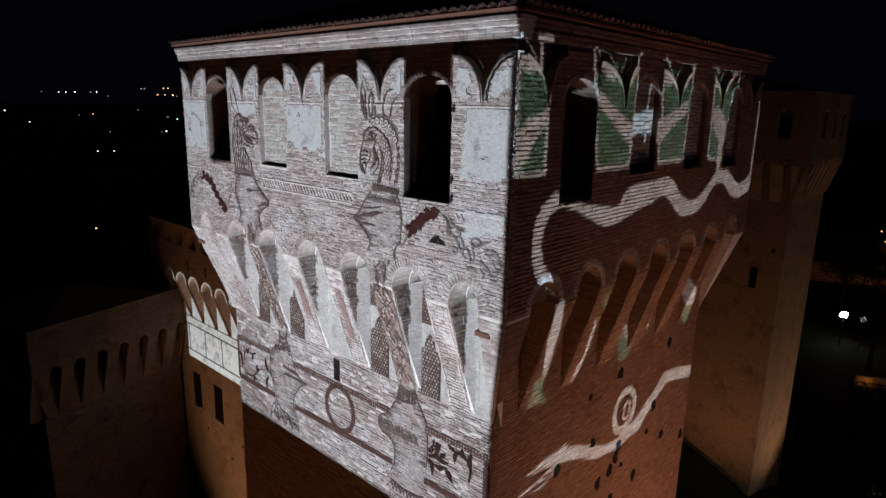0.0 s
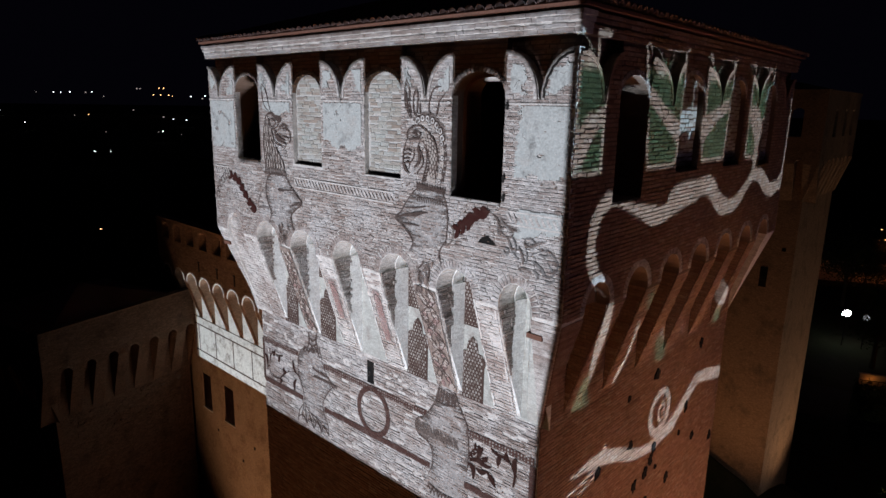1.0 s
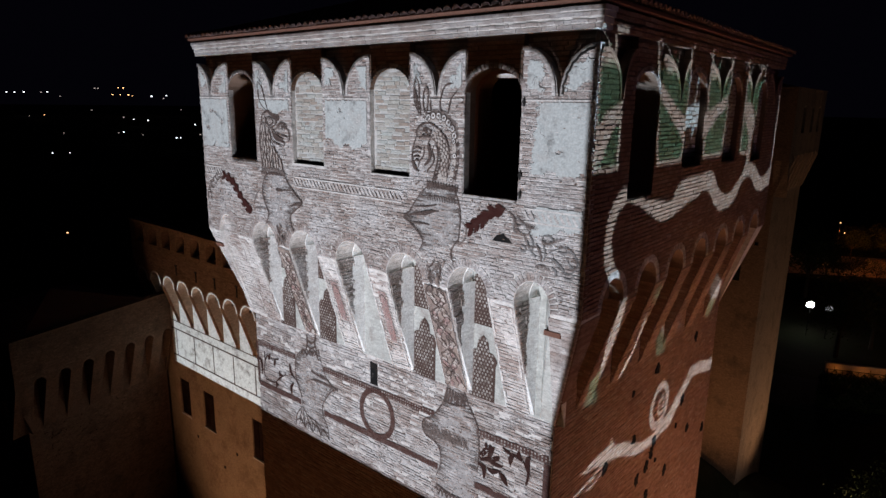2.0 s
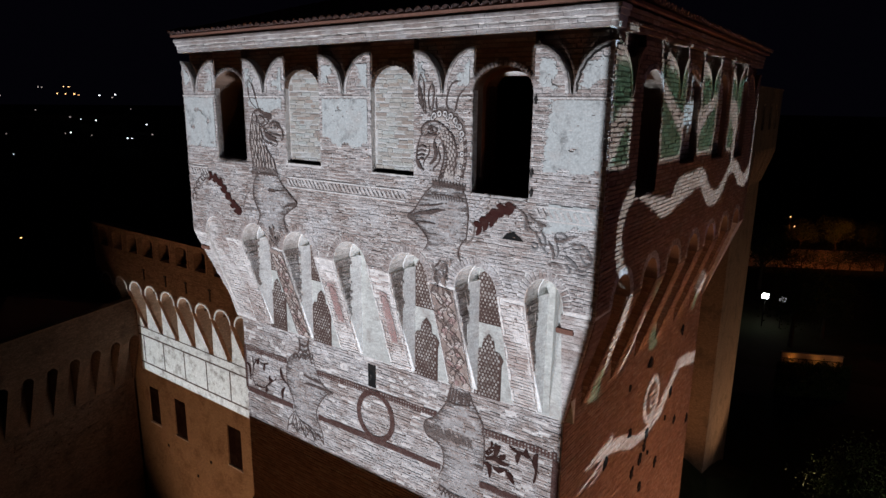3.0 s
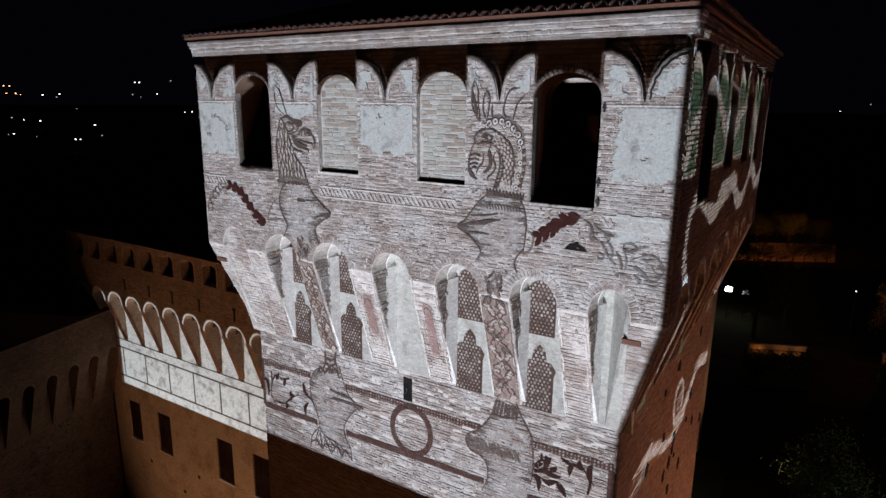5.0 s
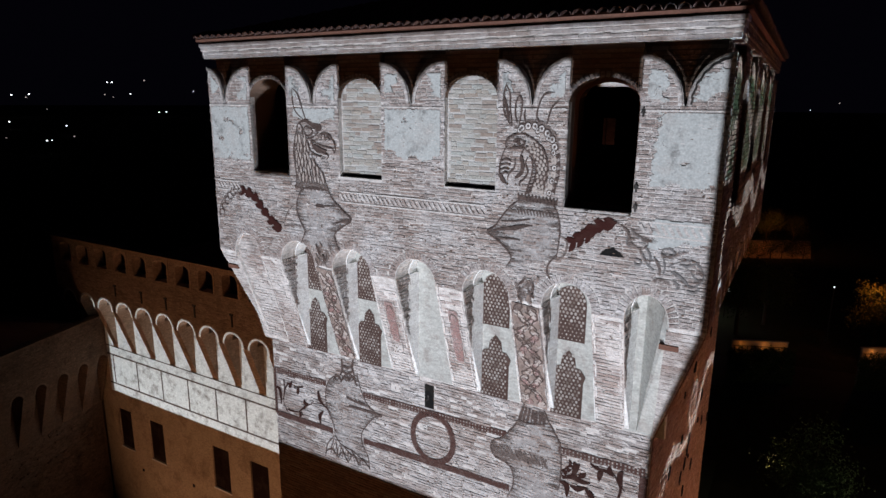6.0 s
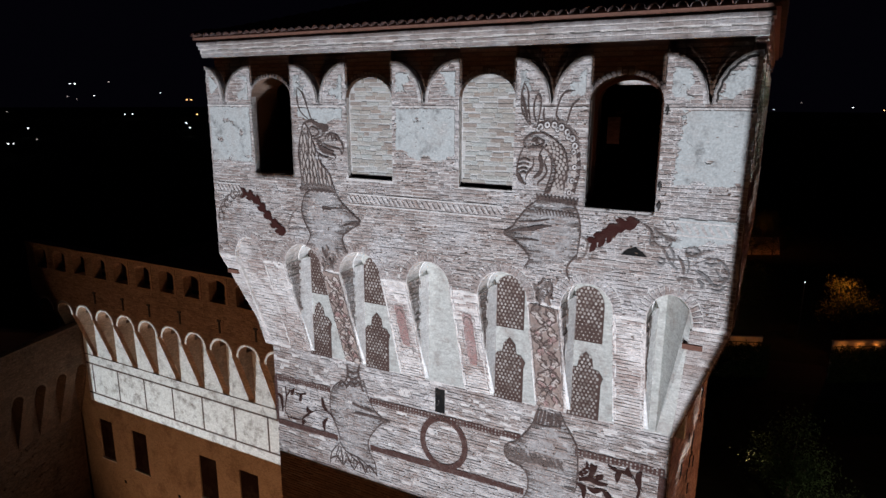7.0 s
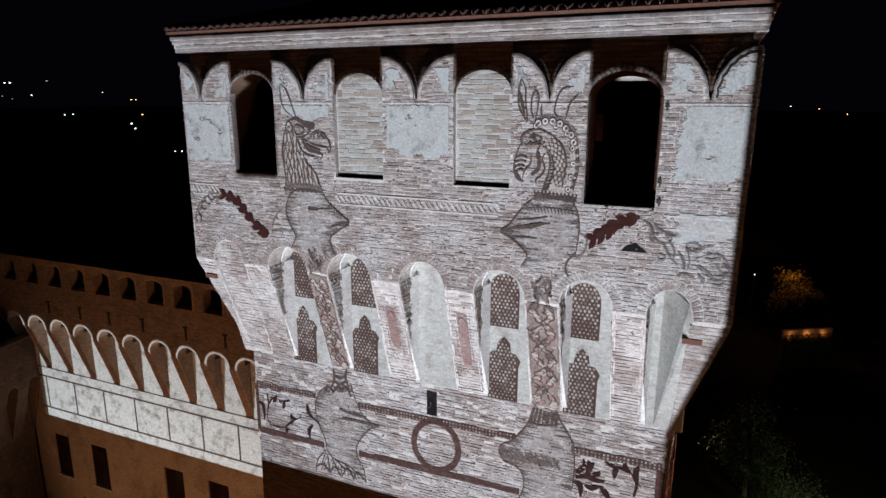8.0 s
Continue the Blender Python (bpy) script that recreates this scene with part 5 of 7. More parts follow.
CREST_A = [
    [(-8.60, 26.34), (-8.60, 26.08), (-8.52, 25.86), (-8.30, 25.69)],
    [(-8.60, 26.36), (-8.45, 26.23), (-8.33, 25.93), (-8.23, 25.69)],
    [(-8.49, 26.30), (-8.37, 26.04), (-8.27, 25.75)],
    [(-8.52, 25.44), (-8.47, 25.59), (-8.30, 25.68), (-8.16, 25.69)],
    [(-8.31, 25.50), (-8.24, 25.54), (-8.10, 25.50), (-8.06, 25.43), (-8.16, 25.35), (-8.27, 25.37), (-8.31, 25.50)],
    [(-8.27, 25.32), (-8.14, 25.29), (-7.99, 25.36), (-7.91, 25.43)],
    [(-8.42, 25.61), (-8.35, 25.52), (-8.35, 25.41), (-8.30, 25.31)]]
BEAK_A = [
    [(-7.88, 25.30), (-7.86, 25.38), (-7.74, 25.42), (-7.59, 25.37), (-7.48, 25.24), (-7.44, 25.09), (-7.48, 25.00)],
    [(-7.82, 25.27), (-7.82, 25.36), (-7.74, 25.39), (-7.73, 25.29)],
    [(-7.70, 25.26), (-7.67, 25.35), (-7.58, 25.27)],
    [(-7.48, 25.00), (-7.52, 25.09), (-7.64, 25.12), (-7.78, 25.14), (-7.89, 25.17), (-7.98, 25.22)],
    [(-8.23, 25.26), (-8.17, 25.09), (-8.04, 24.96), (-7.84, 24.91), (-7.68, 24.86)],
    [(-7.68, 24.86), (-7.64, 24.95), (-7.79, 25.00), (-7.92, 25.03)],
    [(-7.98, 25.22), (-8.08, 25.25), (-8.14, 25.23)]]
BROW_A = [
    [(-8.37, 25.64), (-8.25, 25.67), (-8.12, 25.61), (-7.96, 25.59), (-7.84, 25.56), (-7.84, 25.50), (-7.97, 25.45)],
    [(-8.12, 25.59), (-7.98, 25.53), (-7.87, 25.51)],
    [(-8.12, 25.21), (-7.98, 25.12), (-7.81, 25.05), (-7.68, 25.04)],
    [(-8.08, 25.15), (-7.94, 25.04), (-7.76, 25.01)]]
SIDES_A = [
    [(-8.52, 25.44), (-8.58, 25.25), (-8.63, 24.98), (-8.60, 24.71), (-8.57, 24.43), (-8.61, 24.19)],
    [(-8.11, 24.96), (-8.03, 24.77), (-7.85, 24.62), (-7.77, 24.43), (-7.69, 24.24)]]
VASE_A = [
    [(-8.49, 24.12), (-8.60, 23.87), (-8.60, 23.63), (-8.49, 23.39), (-8.40, 23.20), (-8.54, 22.93)],
    [(-7.67, 24.19), (-7.52, 23.98), (-7.30, 23.80), (-7.07, 23.61), (-7.31, 23.43), (-7.53, 23.25), (-7.49, 23.04), (-7.40, 22.90)],
    [(-7.41, 23.87), (-7.75, 23.85), (-8.01, 23.86), (-8.01, 23.82), (-7.80, 23.81)],
    [(-8.49, 24.12), (-8.29, 24.21), (-8.01, 24.23), (-7.67, 24.19)],
    [(-7.07, 23.61), (-7.26, 23.57), (-7.49, 23.49)]]
CREST_B = [
    [(-3.54, 26.40), (-3.46, 26.25), (-3.45, 26.03), (-3.40, 25.68)],
    [(-3.54, 26.40), (-3.58, 26.18), (-3.56, 25.92), (-3.44, 25.70)],
    [(-3.28, 26.21), (-3.34, 26.07), (-3.34, 25.85), (-3.30, 25.74)],
    [(-3.28, 26.21), (-3.22, 26.10), (-3.23, 25.92), (-3.26, 25.72)],
    [(-2.55, 26.12), (-2.67, 26.00), (-2.72, 25.85), (-2.75, 25.71)],
    [(-2.63, 26.26), (-2.81, 26.22), (-2.90, 26.07), (-2.94, 25.85), (-2.88, 25.75)],
    [(-3.16, 25.98), (-3.17, 25.85), (-3.15, 25.76)]]
COILS_B = [
    [(-3.50, 25.30), (-3.51, 25.40), (-3.43, 25.49), (-3.27, 25.54), (-3.16, 25.54), (-2.96, 25.45)],
    [(-2.96, 25.45), (-2.80, 25.30), (-2.72, 25.12), (-2.70, 24.94), (-2.74, 24.67), (-2.75, 24.56)],
    [(-3.37, 25.39), (-3.29, 25.46), (-3.17, 25.42), (-3.15, 25.36), (-3.29, 25.31), (-3.36, 25.34)],
    [(-3.50, 25.30), (-3.42, 25.28), (-3.30, 25.31), (-3.15, 25.29), (-3.09, 25.33)],
    [(-3.32, 25.10), (-3.33, 24.95), (-3.43, 24.83), (-3.46, 24.71)],
    [(-3.08, 25.13), (-3.12, 25.03), (-3.07, 24.88), (-3.13, 24.76), (-3.22, 24.68), (-3.22, 24.63)],
    [(-3.05, 25.17), (-2.99, 25.07), (-2.99, 24.85), (-3.06, 24.61), (-3.10, 24.50)]]
BEAK_B = [
    [(-3.51, 25.30), (-3.58, 25.13), (-3.62, 24.94), (-3.61, 24.78), (-3.52, 24.67), (-3.44, 24.63)],
    [(-3.59, 25.05), (-3.49, 25.09), (-3.38, 25.05)],
    [(-3.61, 24.97), (-3.49, 25.01), (-3.40, 24.98)],
    [(-3.62, 24.88), (-3.51, 24.92), (-3.42, 24.90)],
    [(-3.59, 24.80), (-3.51, 24.85), (-3.45, 24.83)],
    [(-3.15, 25.29), (-3.22, 25.14), (-3.18, 24.99), (-3.19, 24.84), (-3.32, 24.76)]]
JAW_B = [
    [(-3.20, 25.16), (-3.17, 24.99), (-3.19, 24.86), (-3.30, 24.76)],
    [(-3.60, 24.82), (-3.57, 24.74), (-3.50, 24.66)],
    [(-3.35, 25.40), (-3.29, 25.43), (-3.26, 25.35)]]
VASE_B = [
    [(-3.21, 24.37), (-3.38, 24.23), (-3.56, 24.01), (-3.70, 23.82), (-3.84, 23.71), (-3.65, 23.60), (-3.44, 23.44), (-3.33, 23.28), (-3.43, 23.09)],
    [(-2.61, 24.37), (-2.49, 24.23), (-2.43, 24.00), (-2.42, 23.77), (-2.46, 23.37)],
    [(-3.84, 23.71), (-3.66, 23.78), (-3.29, 23.87), (-2.93, 23.92)],
    [(-3.56, 23.95), (-3.26, 23.98), (-2.98, 24.04)],
    [(-3.65, 23.60), (-3.41, 23.64), (-3.16, 23.63)]]
BEADS = [(-3.25, 25.61), (-3.08, 25.64), (-2.91, 25.61), (-2.79, 25.55), (-2.71, 25.48), (-2.65, 25.36), (-2.61, 25.24), (-2.59, 25.11), (-2.58, 24.98), (-2.59, 24.86), (-2.61, 24.75), (-2.64, 24.64), (-2.65, 24.54)]
CAP_B = [(-3.36, 25.62), (-3.17, 25.72), (-2.94, 25.73), (-2.77, 25.66), (-2.61, 25.51), (-2.53, 25.31)]
NECK_B = [(-3.06, 25.37), (-2.92, 25.26), (-2.83, 25.08), (-2.8, 24.89), (-2.85, 24.66), (-2.88, 24.55)]
COLLAR_B = [(-3.2, 24.44), (-2.53, 24.39)]
BEAST = [
    [(-0.68, 23.69), (-0.56, 23.65), (-0.47, 23.71), (-0.52, 23.78), (-0.63, 23.79), (-0.68, 23.71)],
    [(-0.79, 23.62), (-0.71, 23.50), (-0.66, 23.34)],
    [(-0.64, 23.63), (-0.60, 23.48), (-0.62, 23.35)],
    [(-0.52, 23.52), (-0.39, 23.59), (-0.22, 23.64), (-0.08, 23.56), (-0.01, 23.45), (-0.02, 23.32), (-0.13, 23.21), (-0.24, 23.23), (-0.33, 23.32), (-0.51, 23.42)],
    [(-0.38, 23.56), (-0.27, 23.54), (-0.13, 23.59)],
    [(-0.20, 23.46), (-0.11, 23.34), (-0.02, 23.32)],
    [(-0.48, 23.43), (-0.30, 23.32), (-0.21, 23.20)]]
BEAST_BACK = [
    [(-1.33, 24.08), (-1.24, 23.99), (-1.24, 23.80), (-1.18, 23.75)],
    [(-1.20, 24.05), (-1.11, 23.97), (-0.99, 23.90), (-0.92, 23.86)],
    [(-1.08, 23.56), (-0.99, 23.53), (-1.00, 23.47), (-1.07, 23.46), (-1.10, 23.52)],
    [(-0.95, 23.79), (-0.85, 23.64), (-0.85, 23.48)],
    [(-0.47, 23.27), (-0.38, 23.21), (-0.40, 23.12)],
    [(-0.23, 23.14), (-0.12, 23.12), (-0.04, 23.19)],
    [(-0.97, 23.66), (-0.90, 23.51), (-0.77, 23.39)]]
BEAST_DARK = [
    [(-0.68, 23.69), (-0.56, 23.66), (-0.45, 23.70), (-0.34, 23.75), (-0.25, 23.77)],
    [(-0.76, 23.59), (-0.69, 23.47), (-0.67, 23.33)],
    [(-0.44, 23.24), (-0.36, 23.18), (-0.39, 23.13)],
    [(-0.78, 23.23), (-0.64, 23.25), (-0.49, 23.20)]]
VASE_LOW_A = [
    [(-8.36, 19.39), (-8.56, 19.21), (-8.66, 18.97), (-8.68, 18.61), (-8.60, 18.33), (-8.45, 18.01), (-8.41, 17.71)],
    [(-7.65, 19.60), (-7.54, 19.20), (-7.34, 18.85), (-7.09, 18.71), (-6.92, 18.68), (-7.15, 18.58), (-7.36, 18.34), (-7.55, 18.02), (-7.53, 17.72), (-7.38, 17.46), (-7.32, 17.12)],
    [(-8.01, 18.90), (-7.75, 18.86), (-7.37, 18.84)],
    [(-7.94, 18.67), (-7.55, 18.69), (-6.95, 18.68)],
    [(-8.44, 17.70), (-8.68, 17.39), (-8.76, 17.02)],
    [(-8.41, 17.71), (-8.18, 17.51), (-7.81, 17.43), (-7.34, 17.17)]]
HEM_A = [
    [(-8.75, 17.16), (-8.54, 17.29), (-8.33, 17.11)],
    [(-8.33, 17.11), (-8.19, 17.30), (-8.01, 17.07)],
    [(-8.01, 17.07), (-7.83, 17.34), (-7.66, 17.08)],
    [(-7.66, 17.08), (-7.55, 17.32), (-7.32, 17.12)],
    [(-8.44, 17.65), (-8.54, 17.37), (-8.57, 17.26)],
    [(-8.39, 17.61), (-8.37, 17.36), (-8.33, 17.11)],
    [(-8.28, 17.54), (-8.18, 17.36), (-8.03, 17.09)],
    [(-8.12, 17.47), (-7.97, 17.36), (-7.86, 17.31)],
    [(-7.91, 17.43), (-7.73, 17.27), (-7.66, 17.09)]]
RUFF_A = [
    [(-8.42, 19.26), (-8.28, 19.41), (-8.15, 19.31)],
    [(-8.18, 19.26), (-8.04, 19.43), (-7.89, 19.34)],
    [(-7.91, 19.41), (-7.78, 19.48), (-7.66, 19.27)],
    [(-8.13, 19.90), (-8.11, 19.66), (-8.17, 19.46)],
    [(-7.76, 19.96), (-7.80, 19.72), (-7.73, 19.54)],
    [(-8.08, 19.74), (-7.95, 19.69), (-7.80, 19.79)],
    [(-8.11, 19.59), (-7.96, 19.54), (-7.77, 19.65)]]
STEM_L = [
    [(-10.13, 18.87), (-10.11, 18.57), (-10.17, 18.19), (-10.01, 18.01), (-9.63, 18.05)],
    [(-9.63, 18.05), (-9.38, 18.28), (-9.06, 18.45), (-8.78, 18.49), (-8.56, 18.33)],
    [(-10.08, 18.62), (-9.92, 18.81), (-9.69, 18.75), (-9.43, 18.82)],
    [(-10.47, 18.61), (-10.28, 18.53), (-10.26, 18.11)],
    [(-8.94, 18.83), (-8.89, 18.62), (-8.77, 18.47)],
    [(-8.78, 18.30), (-8.90, 18.13), (-8.88, 17.92)],
    [(-9.61, 18.06), (-9.57, 18.01), (-9.61, 17.90)],
    [(-9.43, 18.46), (-9.40, 18.36), (-9.27, 18.36)],
    [(-9.83, 18.88), (-9.90, 18.74), (-9.96, 18.67)],
    [(-9.61, 18.77), (-9.63, 18.64), (-9.66, 18.55)]]
STEM_R = [
    [(-2.24, 19.00), (-2.21, 18.86), (-2.33, 18.68), (-2.35, 18.55)],
    [(-2.15, 18.98), (-2.10, 18.87), (-2.17, 18.68)],
    [(-2.02, 18.97), (-2.10, 18.83), (-2.13, 18.65)],
    [(-2.37, 18.54), (-2.17, 18.64), (-1.94, 18.60), (-1.78, 18.63)],
    [(-2.42, 18.46), (-2.27, 18.40), (-2.25, 18.14)],
    [(-2.19, 18.44), (-2.04, 18.41), (-1.88, 18.48)],
    [(-1.89, 18.50), (-1.76, 18.36), (-1.65, 18.22)],
    [(-1.90, 18.82), (-1.95, 18.74), (-2.09, 18.68)],
    [(-1.81, 19.07), (-1.67, 18.99), (-1.49, 19.01), (-1.34, 18.98), (-1.25, 18.84), (-1.18, 18.69), (-1.22, 18.43)],
    [(-1.43, 19.12), (-1.41, 19.00), (-1.34, 18.94)],
    [(-1.16, 19.09), (-1.21, 18.97), (-1.16, 18.70)],
    [(-1.61, 18.74), (-1.60, 18.89), (-1.54, 18.97)]]
VASE_LOW_B = [
    [(-3.29, 19.94), (-3.40, 19.56), (-3.57, 19.28), (-3.75, 19.05)],
    [(-2.84, 19.97), (-2.70, 19.69), (-2.51, 19.40), (-2.43, 19.17), (-2.40, 18.58), (-2.43, 18.26)],
    [(-3.75, 19.05), (-3.97, 18.92), (-4.01, 18.74), (-3.90, 18.56), (-3.71, 18.52), (-3.54, 18.43), (-3.46, 18.25), (-3.46, 17.98), (-3.58, 17.67)],
    [(-3.31, 19.77), (-3.34, 19.59)],
    [(-3.17, 19.80), (-3.20, 19.58)],
    [(-3.03, 19.83), (-3.04, 19.58)],
    [(-2.88, 19.90), (-2.85, 19.68)],
    [(-3.36, 19.59), (-3.20, 19.56), (-3.00, 19.58), (-2.75, 19.66)]]
GARLAND_A = [[(-11.18, 23.23), (-11.10, 23.60), (-10.82, 23.90), (-10.39, 24.05)], [(-9.03, 23.29), (-8.91, 23.59), (-8.69, 23.80)], [(-9.03, 23.27), (-8.72, 23.32), (-8.45, 23.30)]]
GARLAND_B = [[(-2.44, 23.80), (-2.28, 23.71), (-2.31, 23.47), (-2.45, 23.34)], [(-1.43, 24.14), (-1.25, 24.01), (-1.16, 23.80), (-1.02, 23.74), (-0.89, 23.80)], [(-1.02, 23.74), (-0.94, 23.57), (-0.77, 23.56)]]
r4 = random.Random(9)
orn = thing("candelabra_image", (-8.1, 0, 22.5), "projected plumed vase with a scrolled crest, painted on in brown lines", "wall painting", "painted candelabra")
strokes("crest_line", CREST_A, TOP, 0.026, ink, orn)
strokes("hook_line", BEAK_A, TOP, 0.024, ink, orn)
strokes("dark_fold", BROW_A, TOP - 0.001, 0.062, ink, orn)
strokes("side_line", SIDES_A, TOP, 0.026, ink, orn)
strokes("vase_line", VASE_A, TOP, 0.025, ink, orn)
g = Geo(P_front)
g.slab([catmull(VASE_A[0], 3) + catmull(VASE_A[1], 3)[::-1]], TOP + 0.015, TOP + 0.019)
g.part("wash", pale_wash, orn)
EDGE_A = [(24.20, -7.69), (24.43, -7.77), (24.62, -7.85), (24.77, -8.03), (24.96, -8.11), (25.40, -8.22)]
for row in range(6):
    z = 25.22 - row * 0.16
    b = float(np.interp(z, [p for p, _ in EDGE_A], [q for _, q in EDGE_A]))
    n = max(int((b + 8.60) / 0.115), 3)
    for k in range(n):
        u = -8.57 + (b + 8.53) * (k + 0.25 + 0.5 * (row % 2) + r4.uniform(-0.15, 0.15)) / n
        h, lean = r4.uniform(0.16, 0.22), 0.05 * (u + 8.35) + r4.uniform(-0.01, 0.02)
        g = Geo(P_front)
        g.ribbon(catmull([(u - lean, z + h * 0.8), (u, z + 0.04), (u + lean, z - 0.11)], 4), [0.02, 0.040, 0.056, 0.062, 0.062, 0.056, 0.046, 0.030, 0.008], TOP + 0.003 - 0.0008 * (row % 4), 0.004)
        g.part("plume", pale_leaf, orn)
        strokes("plume_edge", [[(u - 0.030 - lean, z + h * 0.8), (u - 0.040, z), (u + lean, z - 0.12)], [(u + 0.030 - lean, z + h * 0.8), (u + 0.042, z), (u + lean + 0.008, z - 0.12)]], TOP - 0.001, r4.uniform(0.010, 0.018), ink, orn)
strokes("ruff", [[(-8.60, 24.22), (-8.40, 24.29), (-8.15, 24.30), (-7.90, 24.29), (-7.66, 24.21)]], TOP, 0.10, soft_ink, orn)
for k in range(9):
    u = -8.58 + 0.108 * k
    strokes("ruff", [arc(u, 24.26, 0.055, 0.07, 190, 350, 6)], TOP - 0.002, 0.03, ink, orn)
shading([(VASE_A[0], 0.28, 50), (VASE_A[1], -0.40, 70), (SIDES_A[0], 0.20, 60), (BEAK_A[0], -0.12, 26), (VASE_A[4], -0.30, 30)], TOP, 0.018, orn, 31)
g = Geo(P_front)
g.slab([[(-8.54, 25.44), (-8.60, 25.1), (-8.60, 24.5), (-8.57, 24.2), (-7.72, 24.24), (-7.87, 24.62), (-8.10, 24.9), (-8.2, 25.2), (-8.0, 25.36), (-7.9, 25.55), (-8.3, 25.66)]], TOP + 0.008, TOP + 0.012)
g.part("wash", tint, orn)
orn = thing("candelabra_image", (-3.0, 0, 22.5), "projected beaded scroll above a vase, painted on in brown lines", "wall painting", "painted candelabra")
strokes("crest_line", CREST_B, TOP, 0.026, ink, orn)
strokes("coil", COILS_B, TOP, 0.026, ink, orn)
strokes("hook_line", BEAK_B, TOP, 0.026, ink, orn)
strokes("dark_fold", JAW_B, TOP - 0.001, 0.06, ink, orn)
strokes("vase_line", VASE_B, TOP, 0.024, ink, orn)
g = Geo(P_front)
g.slab([catmull(VASE_B[0], 3) + catmull(VASE_B[1], 3)[::-1]], TOP + 0.015, TOP + 0.019)
g.part("wash", pale_wash, orn)
strokes("band", [CAP_B], TOP + 0.008, 0.11, soft_ink, orn)
line = catmull(BEADS, 1)


def bead(u, z, size):
    """A pale painted bead with a dark rim and a dark eye."""
    for k, (r, material) in enumerate(((size, ink), (size * 0.78, white_line), (size * 0.36, ink))):
        g = Geo(P_front)
        g.slab([arc(u + 0.004 * k, z + 0.003 * k, r, r * 1.1, 0, 336, 14)], TOP - 0.007 - 0.002 * k, TOP + 0.001)
        g.part("bead", material, orn)


walked = 0.0
cap = catmull(CAP_B, 10)
for p, q in zip(cap[:-1], cap[1:]):
    walked += (Vector(q) - Vector(p)).length
    if walked > 0.135:
        d = (Vector(q) - Vector(p)).normalized()
        bead(q[0] + d.y * 0.05, q[1] - d.x * 0.05, 0.064)
        walked = 0.0
g = Geo(P_front)
g.ribbon(catmull(BEADS, 4), 0.085, TOP + 0.002, 0.004)
g.part("pale_band", pale_leaf, orn)
for i, (u, z) in enumerate(line[::2]):
    bead(u, z, 0.052)
for (u, z), (u2, z2) in zip(line[:-1], line[1:]):
    d = Vector((u2 - u, z2 - z)).normalized()
    out = Vector((-d.y, d.x))
    m = Vector(((u + u2) / 2, (z + z2) / 2))
    tip, foot = m + out * 0.11, m + out * 0.03
    g = Geo(P_front)
    g.ribbon([tuple(tip), tuple((tip + foot) / 2), tuple(foot)], [0.11, 0.06, 0.01], TOP + 0.001, 0.005)
    g.part("tooth", ink, orn)
line = catmull(NECK_B, 3)
for i, (u, z) in enumerate(line):
    d = (Vector(line[min(i + 1, len(line) - 1)]) - Vector(line[max(i - 1, 0)])).normalized()
    for k in (-0.075, 0.0, 0.075):
        c = Vector((u, z)) + Vector((-d.y, d.x)) * (k + (0.035 if i % 2 else 0.0))
        g = Geo(P_front)
        g.ribbon([tuple(c - d * 0.036), tuple(c), tuple(c + d * 0.036)], [0.012, 0.052, 0.030], TOP - 0.002 - 0.0006 * (i % 5), 0.005)
        g.part("scale", pale_leaf, orn)
for i, (u, z) in enumerate(catmull(COILS_B[6], 4)[4:]):
    strokes("belly_line", [[(u + 0.01, z), (u + 0.06, z + 0.012), (u + 0.12, z + 0.03)]], TOP, 0.014, ink, orn)
(ca, za), (cb, zb) = COLLAR_B
for k in range(11):
    u, z = ca + (cb - ca) * k / 10, za + (zb - za) * k / 10
    strokes("collar", [[(u - 0.04, z + 0.05), (u, z - 0.05), (u + 0.04, z + 0.05)], [(u - 0.035, z - 0.06), (u, z - 0.02), (u + 0.035, z - 0.06)]], TOP, 0.036, ink, orn)
hatch = [[(-3.70 + 0.06 * k, 23.75 + 0.02 * k), (-3.50 + 0.06 * k, 23.79 + 0.02 * k), (-3.24 + 0.05 * k, 23.81 + 0.02 * k)] for k in range(7)]
hatch += [[(-3.56 + 0.02 * k, 26.2 - 0.05 * k), (-3.54 + 0.015 * k, 26.0 - 0.05 * k)] for k in range(6)]
hatch += [[(-3.30 + 0.06 * k, 24.25 - 0.012 * k), (-3.24 + 0.06 * k, 24.20), (-3.20 + 0.06 * k, 24.10)] for k in range(12)]
strokes("hatch", hatch, TOP, 0.016, ink, orn)
shading([(VASE_B[0], 0.48, 76), (VASE_B[1], -0.34, 50), (NECK_B, 0.16, 40), (COILS_B[0], 0.12, 24), (BEADS, -0.08, 40), (CREST_B[1], 0.10, 40), (CREST_B[3], -0.08, 30)], TOP, 0.017, orn, 41)
strokes("waist_line", [[(-2.46, 23.45), (-2.60, 23.25), (-2.62, 23.10), (-2.56, 22.98)]], TOP, 0.028, ink, orn)
g = Geo(P_front)
g.ribbon(catmull(NECK_B, 6), 0.25, TOP + 0.004, 0.004)
g.part("wash", ink, orn)
orn = thing("candelabra_image", (-8.0, DEEP, 17.0), "projected finned vase foot, painted on in brown lines", "wall painting", "painted candelabra")
strokes("vase_line", VASE_LOW_A, LOW, 0.027, ink, orn)
strokes("hem", HEM_A, LOW, 0.028, ink, orn)
strokes("fin", [VASE_LOW_A[2], VASE_LOW_A[3]], LOW - 0.001, 0.06, ink, orn)
g = Geo(P_front)
